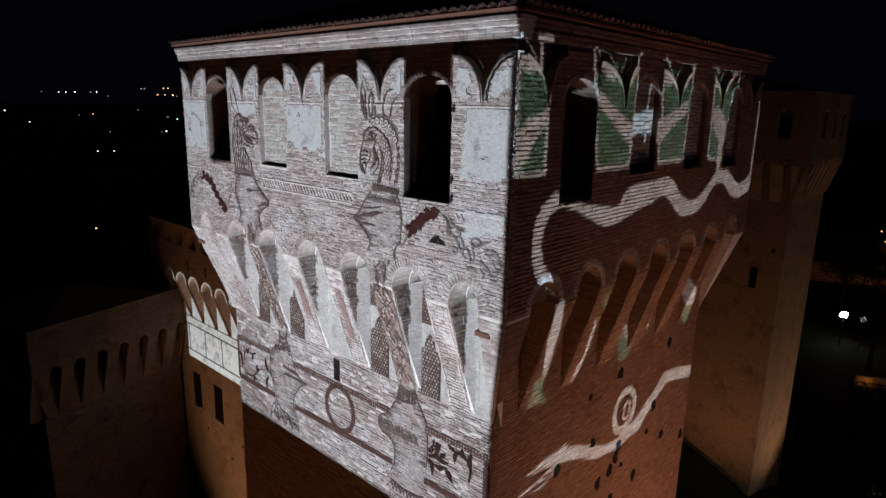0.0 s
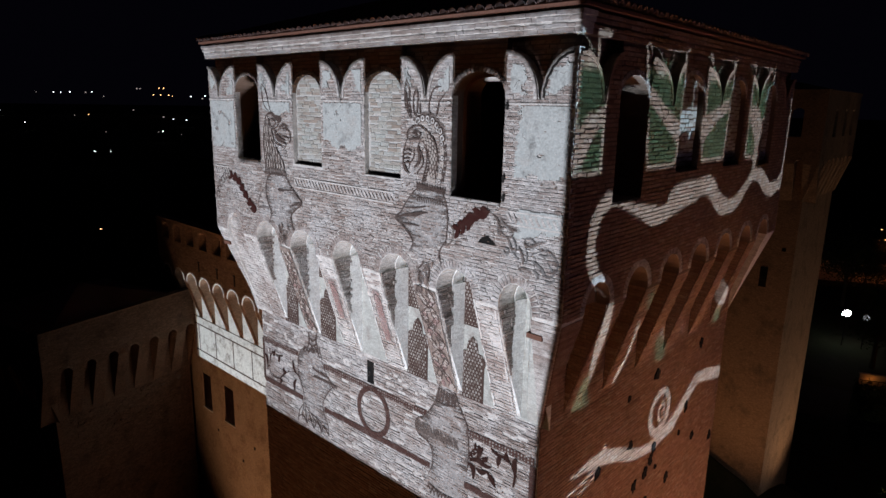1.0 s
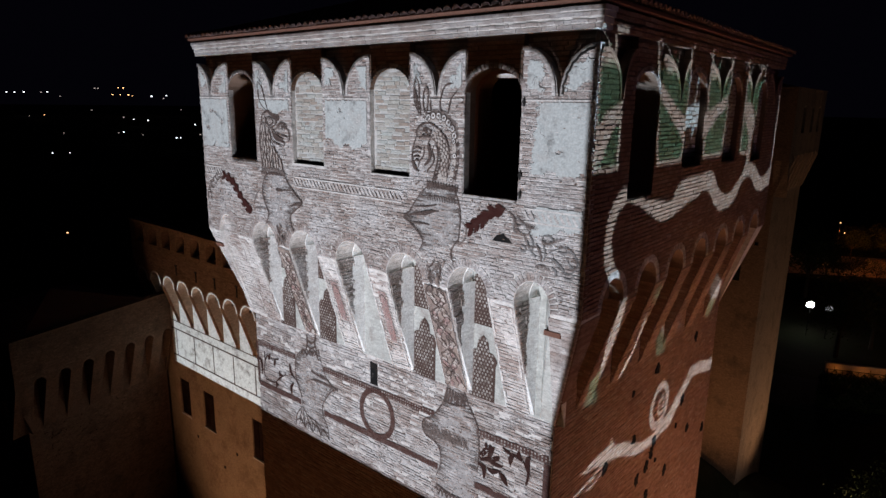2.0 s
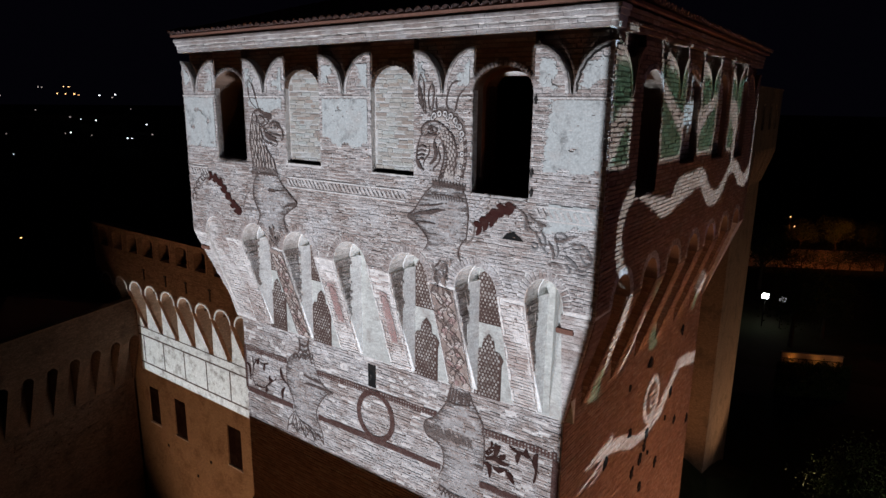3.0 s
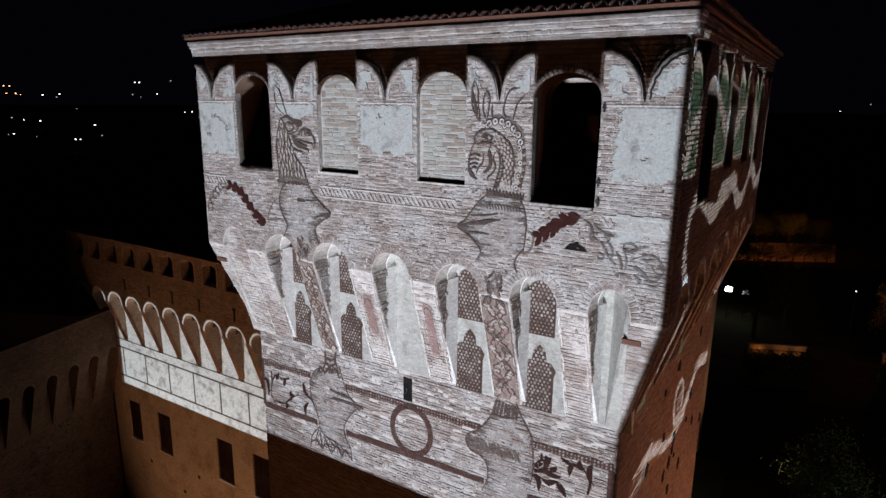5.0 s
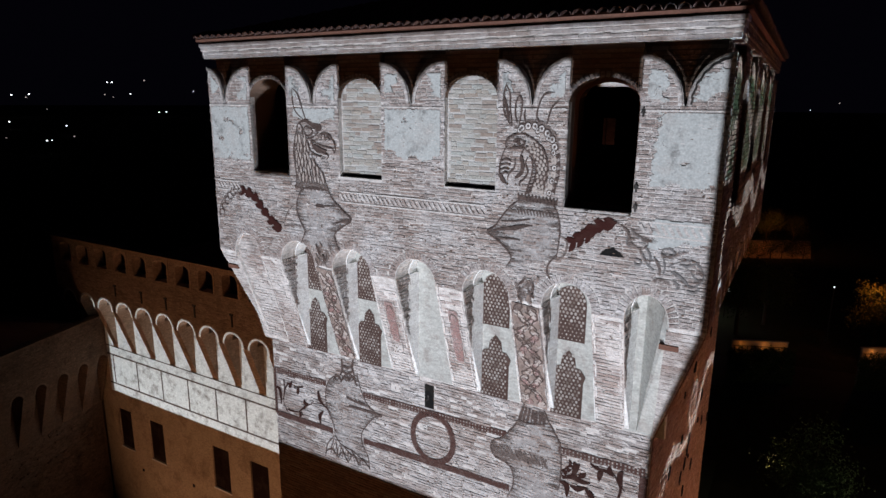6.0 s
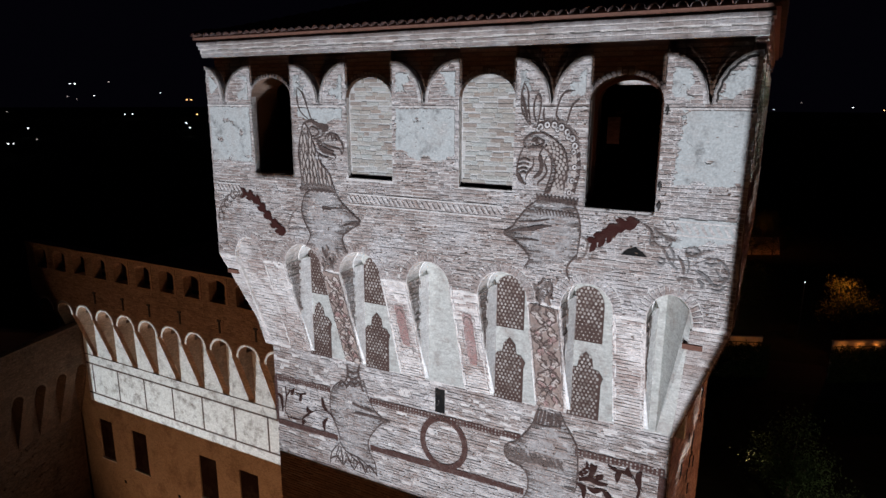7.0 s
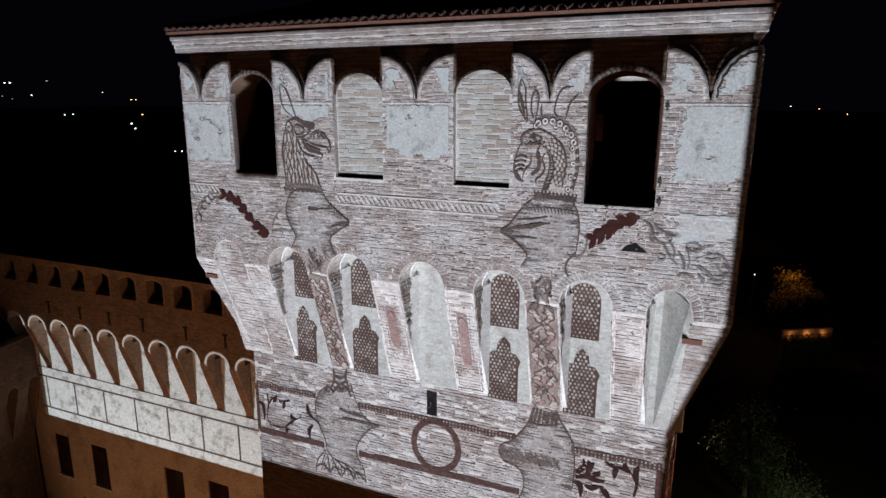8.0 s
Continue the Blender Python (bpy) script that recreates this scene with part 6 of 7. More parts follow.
g.slab([[(-8.36, 19.4), (-8.56, 19.2), (-8.66, 18.95), (-8.66, 18.6), (-8.46, 18.0), (-8.42, 17.7), (-8.2, 17.5), (-7.8, 17.42), (-7.4, 17.2), (-7.52, 17.72), (-7.55, 18.02), (-7.36, 18.34), (-7.15, 18.58), (-7.12, 18.7), (-7.36, 18.85), (-7.56, 19.2), (-7.66, 19.55)]], LOW + 0.013, LOW + 0.017)
g.part("wash", pale_wash, orn)
pleats = [[(-8.60 + 0.10 * k, 17.12 + 0.03 * (k % 2)), (-8.52 + 0.085 * k, 17.3), (-8.42 + 0.07 * k, 17.52 - 0.02 * k)] for k in range(12)]
strokes("hatch", pleats, LOW, 0.014, ink, orn)
strokes("ruff", RUFF_A, LOW, 0.055, ink, orn)
for k in range(5):
    strokes("ruff", [arc(-8.30 + 0.15 * k, 19.36 + 0.03 * k, 0.06, 0.08, 0, 360, 9)], LOW - 0.002, 0.022, ink, orn)
shading([(VASE_LOW_A[0], 0.34, 60), (VASE_LOW_A[1], -0.42, 76), (VASE_LOW_A[3], -0.10, 30)], LOW, 0.019, orn, 51)
orn = thing("candelabra_image", (-3.1, DEEP, 17.0), "projected draped vase foot, painted on in brown lines", "wall painting", "painted candelabra")
strokes("vase_line", VASE_LOW_B, LOW, 0.028, ink, orn)
g = Geo(P_front)
g.slab([[(-3.29, 19.9), (-3.42, 19.55), (-3.58, 19.27), (-3.75, 19.05), (-3.95, 18.9), (-3.98, 18.72), (-3.88, 18.58), (-3.56, 18.45), (-3.48, 18.2), (-3.5, 17.8), (-3.6, 17.0), (-2.52, 17.0), (-2.46, 18.2), (-2.42, 18.6), (-2.45, 19.15), (-2.53, 19.4), (-2.72, 19.68), (-2.85, 19.94)]], LOW + 0.013, LOW + 0.017)
g.part("wash", pale_wash, orn)
for k in range(130):
    t = r4.random()
    u, z = -3.96 + 1.25 * t, 18.82 - 0.05 * t + r4.uniform(-0.15, 0.09) * (1.0 - 0.35 * t)
    strokes("drape", [[(u - 0.03, z + 0.05), (u + r4.uniform(-0.02, 0.02), z), (u + r4.uniform(-0.02, 0.06), z - r4.uniform(0.04, 0.09))]], LOW + 0.002, r4.uniform(0.012, 0.03), soft_ink, orn)
strokes("drape_fold", [[(-3.97, 18.78), (-3.60, 18.70), (-3.20, 18.72), (-2.80, 18.68)], [(-3.92, 18.66), (-3.66, 18.60), (-3.42, 18.66)]], LOW + 0.003, 0.10, soft_ink, orn)
strokes("hem", [[(-3.62 + 0.12 * k, 17.30 - 0.1 * (k % 2)), (-3.56 + 0.12 * k, 17.36), (-3.50 + 0.12 * k, 17.20)] for k in range(9)] + [[(-3.58, 17.45), (-3.2, 17.36), (-2.8, 17.38), (-2.5, 17.46)]], LOW, 0.035, ink, orn)
for k in range(7):
    strokes("ruff", [[(-3.36 + 0.09 * k, 19.60), (-3.33 + 0.085 * k, 19.75), (-3.28 + 0.07 * k, 19.90)]], LOW, 0.055, ink, orn)
shading([(VASE_LOW_B[0], 0.36, 50), (VASE_LOW_B[2], 0.38, 70), (VASE_LOW_B[1], -0.36, 70)], LOW, 0.019, orn, 61)

for name, lines, a, lab in (("garland_image", GARLAND_A, [(-10.33, 24.01), (-9.94, 23.89), (-9.64, 23.57), (-9.28, 23.27), (-9.10, 23.21)], "projected dark red leaf garland with faint curls, painted on"), ("garland_image", GARLAND_B, [(-2.20, 23.70), (-1.95, 23.88), (-1.74, 24.05), (-1.43, 24.14)], "projected dark red leaf garland beside faint scrolls, painted on")):
    orn = thing(name, (a[0][0], 0, a[0][1]), lab, "wall painting", "painted garlands")
    strokes("curl", lines, TOP, 0.032, soft_ink, orn)
    line = catmull(a, 8)
    n = len(line)
    g = Geo(P_front)
    g.ribbon(line, [(0.115 + 0.03 * math.sin(i * 1.57)) * min(1.0, 0.45 + 0.2 * i, 0.35 + 0.2 * (n - 1 - i)) for i in range(n)], TOP - 0.004, 0.006)
    g.part("band", dark_paint, orn)
    # short pointed leaves along the lower side
    for i in range(2, n - 2, 4):
        u, z = line[i]
        du, dz = Vector(line[i + 1]) - Vector(line[i - 1])
        q = math.atan2(dz, du) + math.pi
        low = 1 if math.sin(q + 0.9) < math.sin(q - 0.9) else -1
        for side, k in ((low, 0.21), (-low, 0.17)):
            t = q + side * r4.uniform(0.85, 1.05)
            g = Geo(P_front)
            g.ribbon([(u + k * f * math.cos(t - 0.4 * side * f), z + k * f * math.sin(t - 0.4 * side * f)) for f in (0.0, 0.35, 0.7, 1.0)], [0.07, 0.105, 0.095, 0.02], TOP - 0.0008 * (i % 3), 0.005)
            g.part("leaf", dark_paint, orn)
# faint scrollwork at the far right end and along the left edge
scroll = thing("scroll_image", (-0.5, 0, 23.2), "projected faint scrollwork near the tower corner, painted on in brown", "wall painting")
strokes("scroll", BEAST, TOP + 0.004, 0.026, grey_line, scroll)
strokes("scroll", BEAST_BACK, TOP + 0.004, 0.030, grey_line, scroll)
strokes("dark_fold", BEAST_DARK, TOP - 0.001, 0.04, soft_ink, scroll)
shading([(BEAST[3], -0.16, 30), (BEAST[0], 0.10, 16), (BEAST_BACK[1], 0.25, 24), (BEAST_BACK[0], 0.2, 24)], TOP, 0.02, scroll, 71)
for k in range(7):
    u, z = GARLAND_A[0][0][0] + 0.10 + 0.11 * k, 23.40 + 0.62 * math.sin(k * 0.26)
    strokes("scroll", [arc(u, z, 0.09, 0.09, 30 * k, 250 + 30 * k, 6)], TOP, 0.02, ink, scroll)

frame_bands = thing("show_band", (-5.5, DEEP, 17.8), "projected dark red frieze bands with a ring and foliage, painted on", "wall painting")
BANDS = [(-10.44, -8.66, 19.09, 19.10), (-7.48, -3.66, 19.10, 19.15), (-2.48, -0.74, 19.16, 19.20), (-10.44, -8.48, 17.80, 17.84), (-7.50, -3.54, 17.85, 17.90), (-2.50, -0.74, 17.90, 17.92)]
for a, b, za, zb in BANDS:
    g = Geo(P_front)
    g.ribbon([(a + (b - a) * i / 12, za + (zb - za) * i / 12 + r4.uniform(-0.006, 0.006)) for i in range(13)], [0.15 * r4.uniform(0.9, 1.08) for i in range(13)], LOW, 0.006)
    g.part("band", band_paint, frame_bands)
for u, w in ((-10.44, 0.09), (-0.76, 0.16)):
    g = Geo(P_front)
    g.ribbon([(u, 17.81), (u, 19.10)], w, LOW - 0.004, 0.006)
    g.part("band", band_paint, frame_bands)
g = Geo(P_front)
g.ribbon(arc(-5.49, 18.52, 0.54, 0.60, 90, 450, 32), 0.14, LOW - 0.004, 0.006)
g.part("ring", band_paint, frame_bands)
def foliage(stems, width, parent):
    """Painted tendrils: each swells into a pointed leaf towards its free end."""
    for k, stem in enumerate(stems):
        line = catmull(stem, 6)
        n = len(line)
        long = sum((Vector(p) - Vector(q)).length for p, q in zip(line[:-1], line[1:]))
        g = Geo(P_front)
        if long > 0.75:
            w = [width * (0.45 + 0.25 * math.sin(9.0 * i / n)) for i in range(n)]
        else:
            w = [width * (0.25 + 1.25 * math.sin(math.pi * min((i + 0.6) / n, 0.97)) ** 1.3) for i in range(n)]
        w[-1] = 0.008
        g.ribbon(line, w, LOW - 0.0011 * (k % 7), 0.006)
        g.part("leaf", leaf_paint, parent)
        # a notch of small side lobes on the leaves
        for i in range(4, n - 4, 6):
            d = (Vector(line[i + 1]) - Vector(line[i - 1])).normalized()
            side = Vector((-d.y, d.x)) * (1 if (i // 4 + k) % 2 else -1)
            p = Vector(line[i])
            g = Geo(P_front)
            g.ribbon([tuple(p), tuple(p + side * width * 0.55 + d * 0.04), tuple(p + side * width * 0.8 + d * 0.11)], [width * 0.45, width * 0.3, 0.006], LOW - 0.0013 * (i % 6), 0.005)
            g.part("leaf", leaf_paint, parent)


foliage(STEM_L, 0.068, frame_bands)
foliage(STEM_R, 0.078, frame_bands)
dots = Geo(P_front)
for a, b, za, zb in BANDS[:3]:
    u = a + 0.08
    while u < b - 0.04:
        for k in (-0.036, 0.036):
            z = za + (zb - za) * (u - a) / (b - a) + k + r4.uniform(-0.008, 0.008)
            q = r4.uniform(0.012, 0.022)
            dots.box(u - q * 0.8, u + q * 0.8, LOW - 0.004, LOW, z - q, z + q)
        u += r4.uniform(0.07, 0.09)
dots.part("pale_dots", dot_paint, frame_bands, kind="stuff", normals=False)

# faint interlace between the bays and the upper band
for a, b in ((-10.3, -8.7), (-7.5, -5.8), (-5.4, -3.6), (-2.5, -0.8)):
    u = a
    while u < b - 0.2:
        strokes("interlace", [arc(u + 0.12, 19.52, 0.15, 0.12, 20, 200, 7), arc(u + 0.24, 19.52, 0.15, 0.12, 200, 380, 7)], LOW, 0.03, tint, frame_bands)
        u += 0.30

# lattice windows painted on the backs of four bays
for u0, u1 in ((-9.23, -8.57), (-7.56, -6.92), (-4.29, -3.65), (-2.70, -2.06)):
    lat = thing("show_lattice", ((u0 + u1) / 2, DEEP, 19.9), "projected brown lattice window of pale round panes, painted on", "wall painting", "painted lattices in the bays")
    w, c = u1 - u0, (u0 + u1) / 2
    upper = [(u0 - 0.02, 21.56), (u1 - 0.02, 21.56), (u1 - 0.02, 22.30)] + arc(c - 0.02, 22.30, w / 2, 0.38, 0, 180, 10)[1:-1] + [(u0 - 0.02, 22.30)]
    lower = [(u0, 19.96), (u1, 19.96), (u1, 20.72), (u1 + 0.04, 20.86), (u1 - 0.06, 21.0), (c + 0.16, 21.02), (c + 0.13, 21.22), (c, 21.36), (c - 0.13, 21.22), (c - 0.16, 21.02), (u0 + 0.06, 21.0), (u0 - 0.04, 20.86), (u0, 20.72)]
    for loop in (upper, lower):
        g = Geo(P_front)
        g.slab([loop], LOW, LOW + 0.006)
        pane = g.part("panel", lattice_paint, lat)
        dots = Geo(P_front)
        zs = [z for _, z in loop]
        for row in range(int((max(zs) - min(zs)) / 0.074)):
            for col in range(9):
                u, z = u0 + 0.05 + 0.080 * (col + 0.5 * (row % 2)) + r4.uniform(-0.006, 0.006), min(zs) + 0.05 + 0.074 * row + r4.uniform(-0.006, 0.006)
                inside = False
                for (ax, az), (bx, bz) in zip(loop, loop[1:] + loop[:1]):
                    if (az > z) != (bz > z) and u < (bx - ax) * (z - az) / (bz - az) + ax:
                        inside = not inside
                if inside and u < u1 - 0.05:
                    i = len(dots.v)
                    rr = (0.021 + 0.009 * r4.random()) * (0.6 if noise.noise(Vector((u * 1.7 + z * 2.4, u * 0.5, c))) > 0.12 else 1.0)
                    dots.v += [P_front(u + rr * math.cos(k * math.pi / 3), LOW - 0.003, z + 1.2 * rr * math.sin(k * math.pi / 3)) for k in range(6)]
                    dots.f.append(tuple(range(i, i + 6)))
        dots.part("panes", dot_paint, pane, kind="stuff", normals=False)

# twisted columns painted on two piers, red shields on two others
for a, b in ((-8.17, -7.65), (-3.36, -2.71)):
    col = thing("show_column", ((a + b) / 2, 0.4, FOOT), "projected twisted column of red-brown leaves, painted on a pier", "wall painting", "painted columns")
    c = (a + b) / 2
    h = (b - a) * 0.40
    g = Geo(P_slope)
    g.ribbon([(c + 0.012 * math.sin(i * 1.3), FOOT + 0.05 + (SPRING - FOOT - 0.1) * i / 20) for i in range(21)], (b - a) * 0.84, -0.0255, 0.004)
    g.part("wash", column_wash, col)
    # two leafy strands that wind round each other
    k, z, pitch = 0, FOOT + 0.08, 1.02
    while z < SPRING - 0.20:
        for s in (-1, 1):
            long = r4.uniform(0.15, 0.21)
            line = [(c + s * h * 0.62 * math.sin(math.tau * (z + long * i / 5 - FOOT) / pitch + 0.25 * s) + 0.02 * math.sin(31 * z + i), z + long * i / 5) for i in range(6)]
            wide = [q * r4.uniform(0.85, 1.2) for q in (0.05, 0.12, 0.165, 0.15, 0.10, 0.025)]
            deep = -0.0280 - 0.0012 * ((k + (s > 0)) % 3)
            g = Geo(P_slope)
            g.ribbon(line, wide, deep, 0.003)
            g.part("leaf", (red_paint, pale_leaf, column_wash, pale_leaf, red_paint, pale_leaf, soft_ink)[(k + 3 * (s > 0)) % 7], col)
            for side in (-1, 1):
                strokes("leaf_edge", [[(x + side * 0.5 * q, y) for (x, y), q in zip(line, wide)][1::2]], deep - 0.002, r4.uniform(0.014, 0.034), ink, col, P_slope)
        u = c + r4.uniform(-0.9, 0.9) * h
        strokes("scale", [[(u - 0.06, z + 0.02), (u, z - 0.02), (u + 0.06, z + 0.05)]], -0.034, r4.uniform(0.014, 0.028), (ink, pale_leaf)[k % 2], col, P_slope)
        z += r4.uniform(0.095, 0.125)
        k += 1
    # the leafy head of the column, between the two arch rings
    for k in range(26):
        z = r4.uniform(SPRING + 0.02, 22.98)
        u = c + r4.uniform(-1.0, 1.0) * (0.16 + 0.5 * max(0.0, z - 22.75))
        lean = r4.uniform(-0.07, 0.07)
        strokes("head_leaf", [[(u - lean, z - 0.07), (u + 0.02 * math.sin(k), z), (u + lean, z + 0.07)]], -0.030, r4.uniform(0.02, 0.055), (soft_ink, soft_ink, ink, column_wash)[k % 4], col)
    for u in (c - (b - a) * 0.43, c + (b - a) * 0.43):
        strokes("edge", [[(u, FOOT + 0.1), (u + 0.01, 21.2), (u, SPRING - 0.05)]], -0.030, 0.018, soft_ink, col, P_slope)
for c, z0, z1 in ((-4.66, 20.70, 21.95), (-6.27, 20.85, 21.85)):
    sh = thing("show_shield", (c, 0.4, z0), "projected red panel in a pale frame, painted on a pier", "wall painting", "painted panels")
    g = Geo(P_slope)
    g.ribbon([(c + 0.008 * math.sin(i * 1.9), z0 + (z1 - z0) * i / 10) for i in range(11)], [0.15, 0.20] + [0.225] * 8 + [0.20], -0.027, 0.006)
    g.part("field", red_paint, sh)
    strokes("arched_line", [[(c - 0.09, z1 - 0.24), (c - 0.06, z1 - 0.12), (c, z1 - 0.08), (c + 0.06, z1 - 0.12), (c + 0.09, z1 - 0.24)]], -0.031, 0.028, soft_ink, sh, P_slope)
    for u in (c - 0.15, c + 0.15):
        g = Geo(P_slope)
        g.ribbon([(u, z0 - 0.25 + (z1 - z0 + 0.3) * i / 8) for i in range(9)], 0.028, -0.028, 0.006)
        g.part("border", tint, sh)
# broken pale lines of the picture along the edges of the piers
for (c, w), (c2, w2) in zip(FRONT["arches"], FRONT["arches"][1:]):
    line = thing("show_border", ((c + w / 2 + c2 - w2 / 2) / 2, 0.4, FOOT), "projected broken pale border lines, painted along a brick pier", "wall painting", "painted borders on the piers")
    for u, s in ((c + w / 2 + 0.05, 1), (c2 - w2 / 2 - 0.05, -1)):
        z = FOOT + 0.15
        while z < SPRING - 0.35:
            long = r4.uniform(0.25, 0.8)
            g = Geo(P_slope)
            g.ribbon([(u + r4.uniform(-0.006, 0.006), z + long * i / 5) for i in range(6)], [r4.uniform(0.022, 0.042) for i in range(6)], -0.024, 0.006)
            g.part("line", white_line, line)
            z += long + r4.uniform(0.03, 0.22)

# plaster that is left on the merlons
def ragged(a, b, z0, z1, keep, seed, depth=-0.0245):
    """A patch of plaster in fine strips; keep holds the sides (left, right, bottom, top) that end in a straight edge."""
    t = thing("plaster_patch", ((a + b) / 2, 0, z0), "worn pale blue-white plaster on the brick merlon", "plaster", "plaster on the merlons")
    g = Geo(P_front)
    step = 0.018
    us = np.arange(a, b, step)
    z = z0
    while z < z1:
        here = []
        for u in us:
            far = min([9.0] + [q for q, side in ((u - a, "left"), (b - u, "right"), (z - z0, "bottom"), (z1 - z, "top")) if side not in keep])
            rough = noise.fractal(Vector((u * 2.2, z * 3.0, seed)), 0.8, 2.1, 6)
            fine = noise.fractal(Vector((u * 9.0, z * 14.0, seed + 7.0)), 0.6, 2.0, 4)
            edge = min(u - a, b - u, z - z0, z1 - z)
            here.append(far > 0.13 + 0.22 * rough + 0.05 * fine and edge > 0.012 + 0.02 * fine and rough < 0.62)
        cut = np.flatnonzero(np.diff(np.concatenate(([0], np.array(here).astype(int), [0]))))
        for p, q in zip(cut[::2], cut[1::2]):
            g.box(us[p], us[q - 1] + step, depth, -0.002, z, z + step, back=False)
        z += step
    g.part("patch", plaster, t, kind="stuff", normals=False)
    rc = random.Random(seed)
    for _ in range(2):
        u, z = rc.uniform(a + 0.15, b - 0.15), rc.uniform(z0 + 0.15, z1 - 0.12)
        line, way = [(u, z)], rc.uniform(0, math.tau)
        for _k in range(4):
            way += rc.uniform(-0.9, 0.9)
            line.append((min(max(line[-1][0] + 0.045 * math.cos(way), a + 0.05), b - 0.05), min(max(line[-1][1] + 0.045 * math.sin(way), z0 + 0.05), z1 - 0.05)))
        g = Geo(P_front)
        g.ribbon(line, [0.003, 0.006, 0.008, 0.006, 0.003], depth - 0.003, 0.004)
        g.part("crack", tint, t)


# crumbs of lime, and dark flakes for the shade in open joints, all over the front
r6 = random.Random(66)
lime, gaps = Geo(P_front), Geo(P_front)
FOOT_SLOPE = lambda z: DEEP * np.clip((SPRING - z) / (SPRING - FOOT), 0, 1)
for k in range(5200):
    u, z = r6.uniform(X0 + 0.05, X1 - 0.15), r6.uniform(16.98, 26.0)
    at = np.array([u])
    if FOOT - 0.02 < z < SPRING + 0.65 and in_arch(FRONT, at, max(z, SPRING - 0.01), 0.17)[0] or in_opening(FRONT, at, z, 0.06)[0] or z > 24.3 and top_of(FRONT, at)[0] < z + 0.1 or z < SPRING and not X0 + DEEP < u < X1 - DEEP - 0.1 or SLOT[0] - 0.1 < u < SLOT[1] + 0.1 and SLOT[2] < z < SLOT[3]:
        continue
    if min(abs(z - 19.13), abs(z - 17.87)) < 0.11 or abs(math.hypot((u + 5.49) / 0.54, (z - 18.52) / 0.60) - 1.0) < 0.2:
        continue
    if noise.noise(Vector((u * 0.9, z * 1.1, 4.0))) < r6.uniform(-0.5, 0.35):
        continue
    d = float(FOOT_SLOPE(z)) if z > FOOT else DEEP
    half, high = r6.uniform(0.012, 0.06) * (1.0 if k % 3 else 0.6), r6.uniform(0.006, 0.013)
    tilt = r6.uniform(-0.006, 0.006)
    (gaps if k % 3 == 0 else lime).hull([(u - half, d - 0.023, z + tilt), (u - half * 0.4, d - 0.025, z + high), (u + half * 0.6, d - 0.025, z + high * r6.uniform(0.6, 1.1) - tilt), (u + half, d - 0.023, z - tilt), (u + half * 0.2, d - 0.024, z - high), (u - half * 0.7, d - 0.024, z - high * 0.6), (u, d + 0.004, z)])
lime.part("lime_wash", white_line, tower, "white crumbs of lime on the brick", kind="stuff", normals=False)
gaps.part("joint_wear", shaded_mortar, tower, "dark flakes on the brick for the shade in open joints", kind="stuff", normals=False)

ragged(-11.22, -9.98, 24.72, 25.94, ("left", "right", "top", "bottom"), 1.0)
ragged(-6.18, -4.88, 24.92, 25.94, ("left", "top", "right"), 2.0)
ragged(-1.06, 0.05, 24.74, 25.95, ("right", "top"), 3.0)
ragged(-8.62, -7.45, 25.55, 25.93, ("left", "top", "right"), 4.0)
ragged(-0.44, 0.05, 26.08, 26.66, ("right",), 5.0)
for k, (a, n, b) in enumerate(FRONT["merlons"]):
    ragged(max(a, X0) + 0.09, max(a, X0) + 0.44, 26.08, 26.60, ("left", "top"), 10.0 + k)
    if k < 4:
        ragged(b - 0.42, b - 0.08, 26.08, 26.60, ("right", "top"), 20.0 + k)
ragged(-0.98, 0.04, 23.72, 24.26, ("right", "top"), 6.0)

# rope-like band of slanted bricks
rope = thing("rope_moulding", (-5.5, 0, 24.0), "faint rope-like band of slanted bricks", "moulding")
for a, b in ((-11.15, -10.4), (-7.35, -3.9), (-1.05, 0.04)):
    g = Geo(P_front)
    u = a
    while u < b:
        g.ribbon([(u, 24.16), (u + 0.03, 24.10), (u + 0.09, 24.02)], 0.045, -0.027, 0.03)
        u += 0.115
    g.part("slanted_bricks", limed_brick, rope, kind="stuff")
    for z in (24.20, 23.98):
        g = Geo(P_front)
        g.ribbon([(a, z), (b, z)], 0.03, -0.026, 0.02)
        g.part("fillet", mortar, rope)

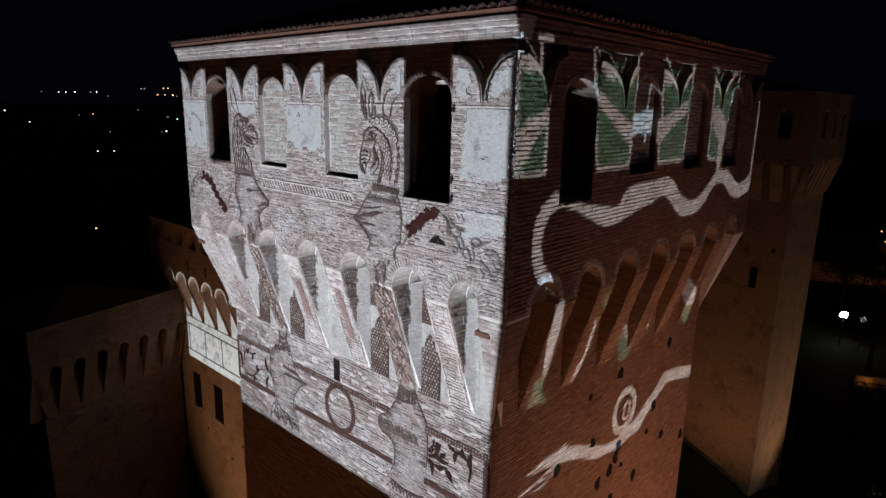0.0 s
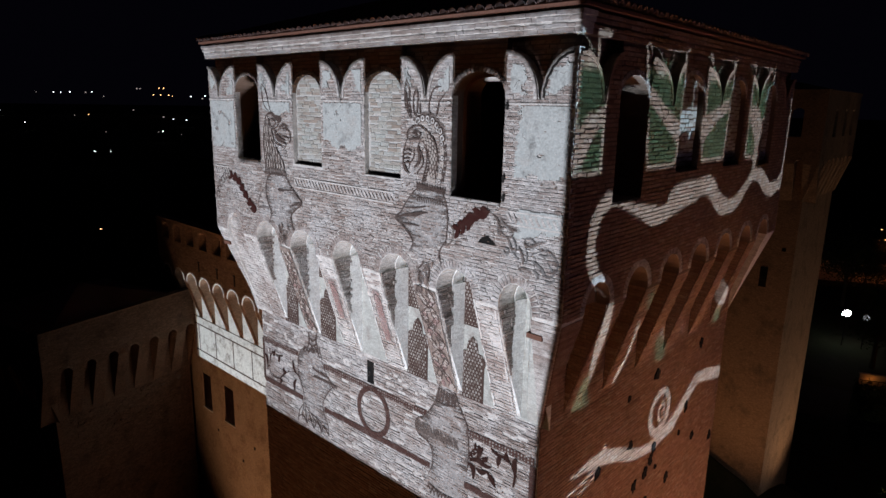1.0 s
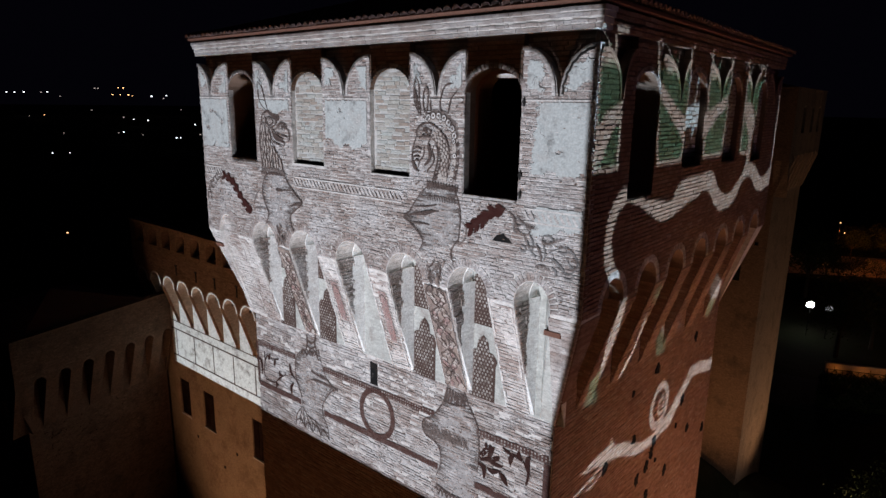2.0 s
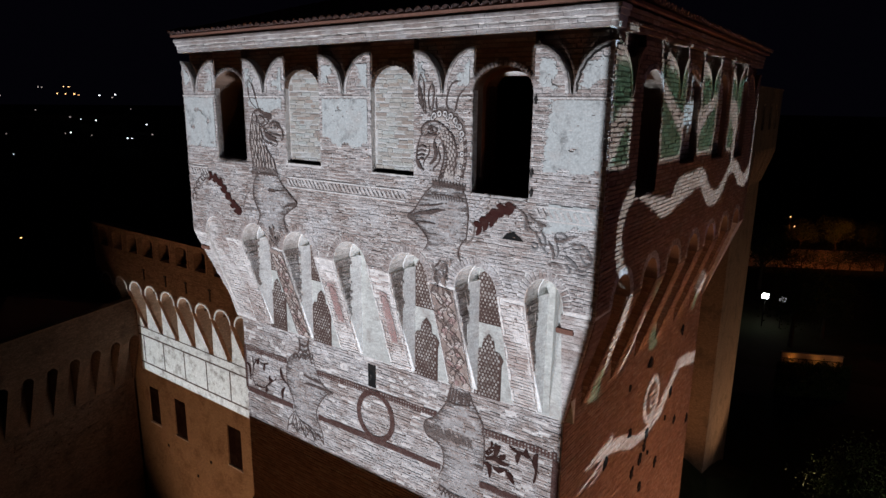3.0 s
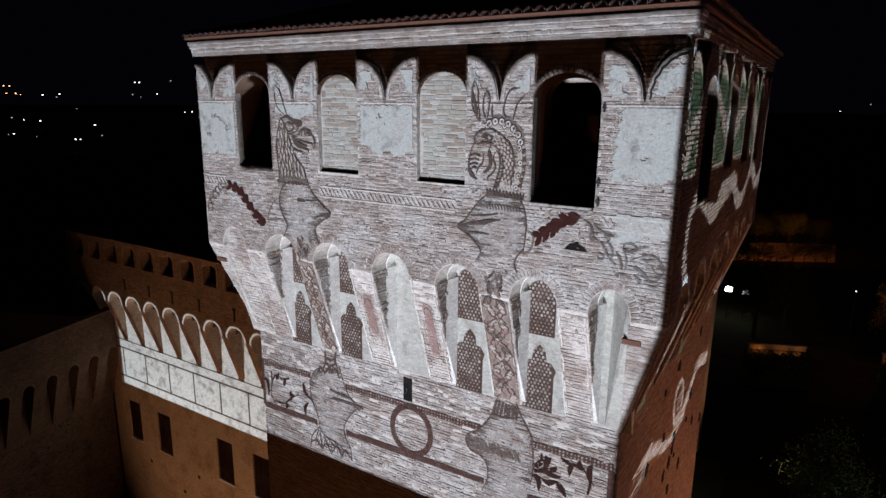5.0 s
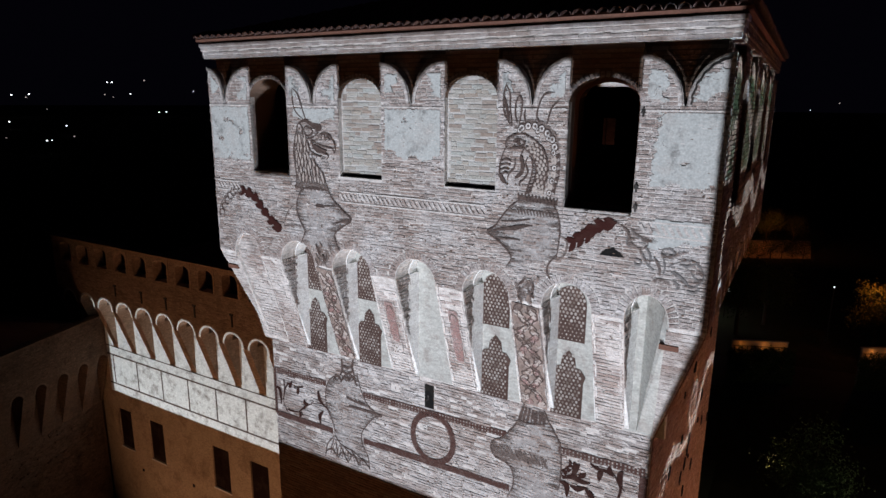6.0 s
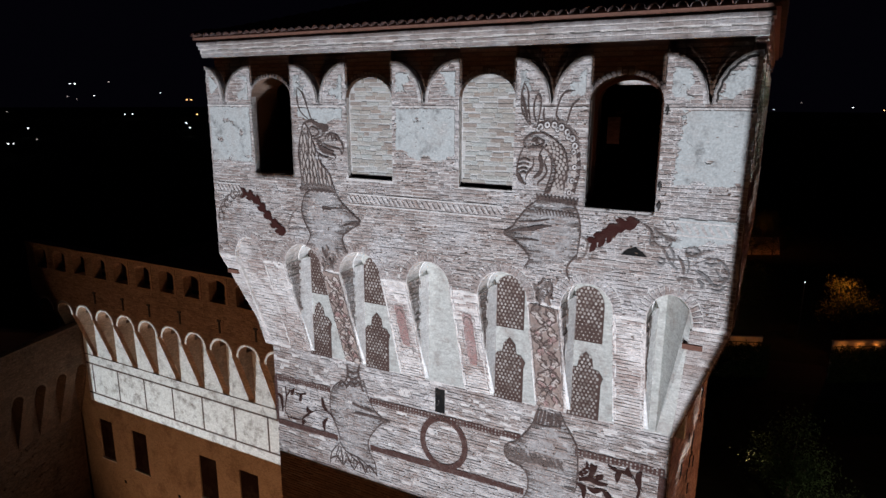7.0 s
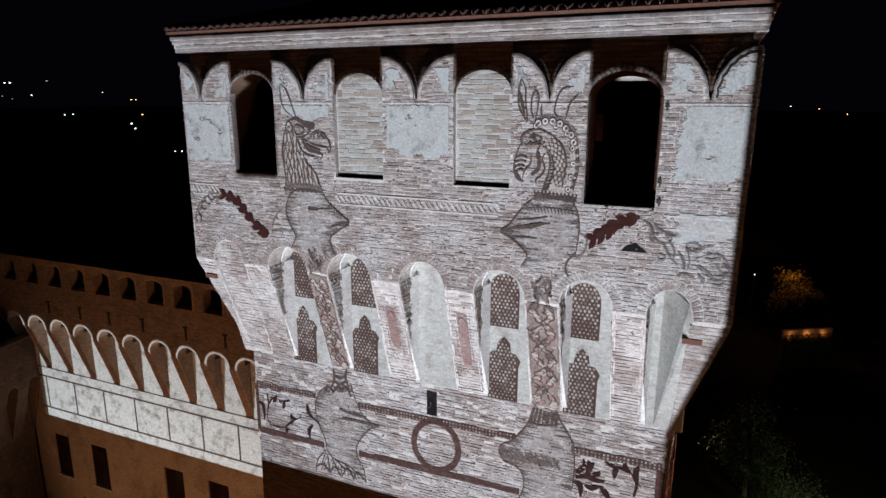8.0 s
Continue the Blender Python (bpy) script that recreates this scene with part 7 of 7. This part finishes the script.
# sills, cable and small fittings
for c, lab in ((FRONT["crenels"][0], "thin pale sill edge"), (FRONT["crenels"][3], "thin dark sill edge")):
    sill = thing("window_sill", ((c[0] + c[1]) / 2, 0, c[2]), lab + " of the open window", "sill")
    g = Geo(P_front)
    g.box(c[0] + 0.01, c[1] - 0.01, -0.03, 0.14, c[2], c[2] + 0.018)
    g.part("edge", stone if "pale" in lab else iron, sill)
cable = thing("black_cable", (-0.2, 0, 26.3), "black cable along the curved merlon top", "cable")
g = Geo(P_front)
g.ribbon([(u + 0.012 * math.sin(i * 2.2), z) for i, (u, z) in enumerate(arc(X1, NOTCH, 0.57, 0.70, 178, 95, 16))], 0.03, -0.05, 0.025)
g.part("strand", iron, cable)
for u, z in ((-1.14, 25.95), (-1.16, 24.75), (-1.15, 24.42)):
    br = thing("iron_bracket", (u, 0, z), "small black iron bracket at the window jamb", "bracket", "window brackets")
    g = Geo(P_front)
    g.box(u - 0.035, u + 0.03, -0.045, 0.0, z - 0.02, z + 0.025)
    g.box(u - 0.014, u + 0.014, -0.05, -0.02, z - 0.07, z + 0.06)
    g.part("plate", iron, br)
for u, z, d in ((-0.44, 22.07, 0.12), (-10.95, 22.02, 0.13)):
    g = Geo(P_front)
    g.box(u - 0.16, u + 0.16, d - 0.055, d + 0.05, z - 0.045, z + 0.045)
    g.part("putlog_hole", timber, tower, "dark putlog hole in the brickwork")

beam = thing("window_lintel", (-1.7, 0.45, 26.4), "pale stone lintel inside the tall open window", "lintel")
g = Geo(P_front)
g.box(-2.05, -1.40, 0.46, 0.60, 26.36, 26.45)
g.part("block", stone, beam)
# dark timber frame in the tall open window of the front
for c in (FRONT["crenels"][3],):
    a, b, sill, kind, top = c
    fr = thing("window_frame", ((a + b) / 2, 0.3, sill), "dark brown timber frame in the open window", "window frame")
    for u0, u1 in ((a + 0.002, a + 0.07), (b - 0.07, b - 0.002)):
        g = Geo(P_front)
        g.box(u0, u1, 0.30, 0.38, sill + 0.002, top - 0.38)
        g.part("jamb", timber, fr)
    g = Geo(P_front)
    g.box(a + 0.072, b - 0.072, 0.30, 0.38, sill + 0.002, sill + 0.06)
    g.part("bottom_rail", timber, fr)
    g = Geo(P_front)
    g.ribbon(arc((a + b) / 2, top - 0.40, (b - a) / 2 - 0.037, 0.363, 0, 180, 14), 0.068, 0.30, 0.08)
    g.part("arched_head", timber, fr)
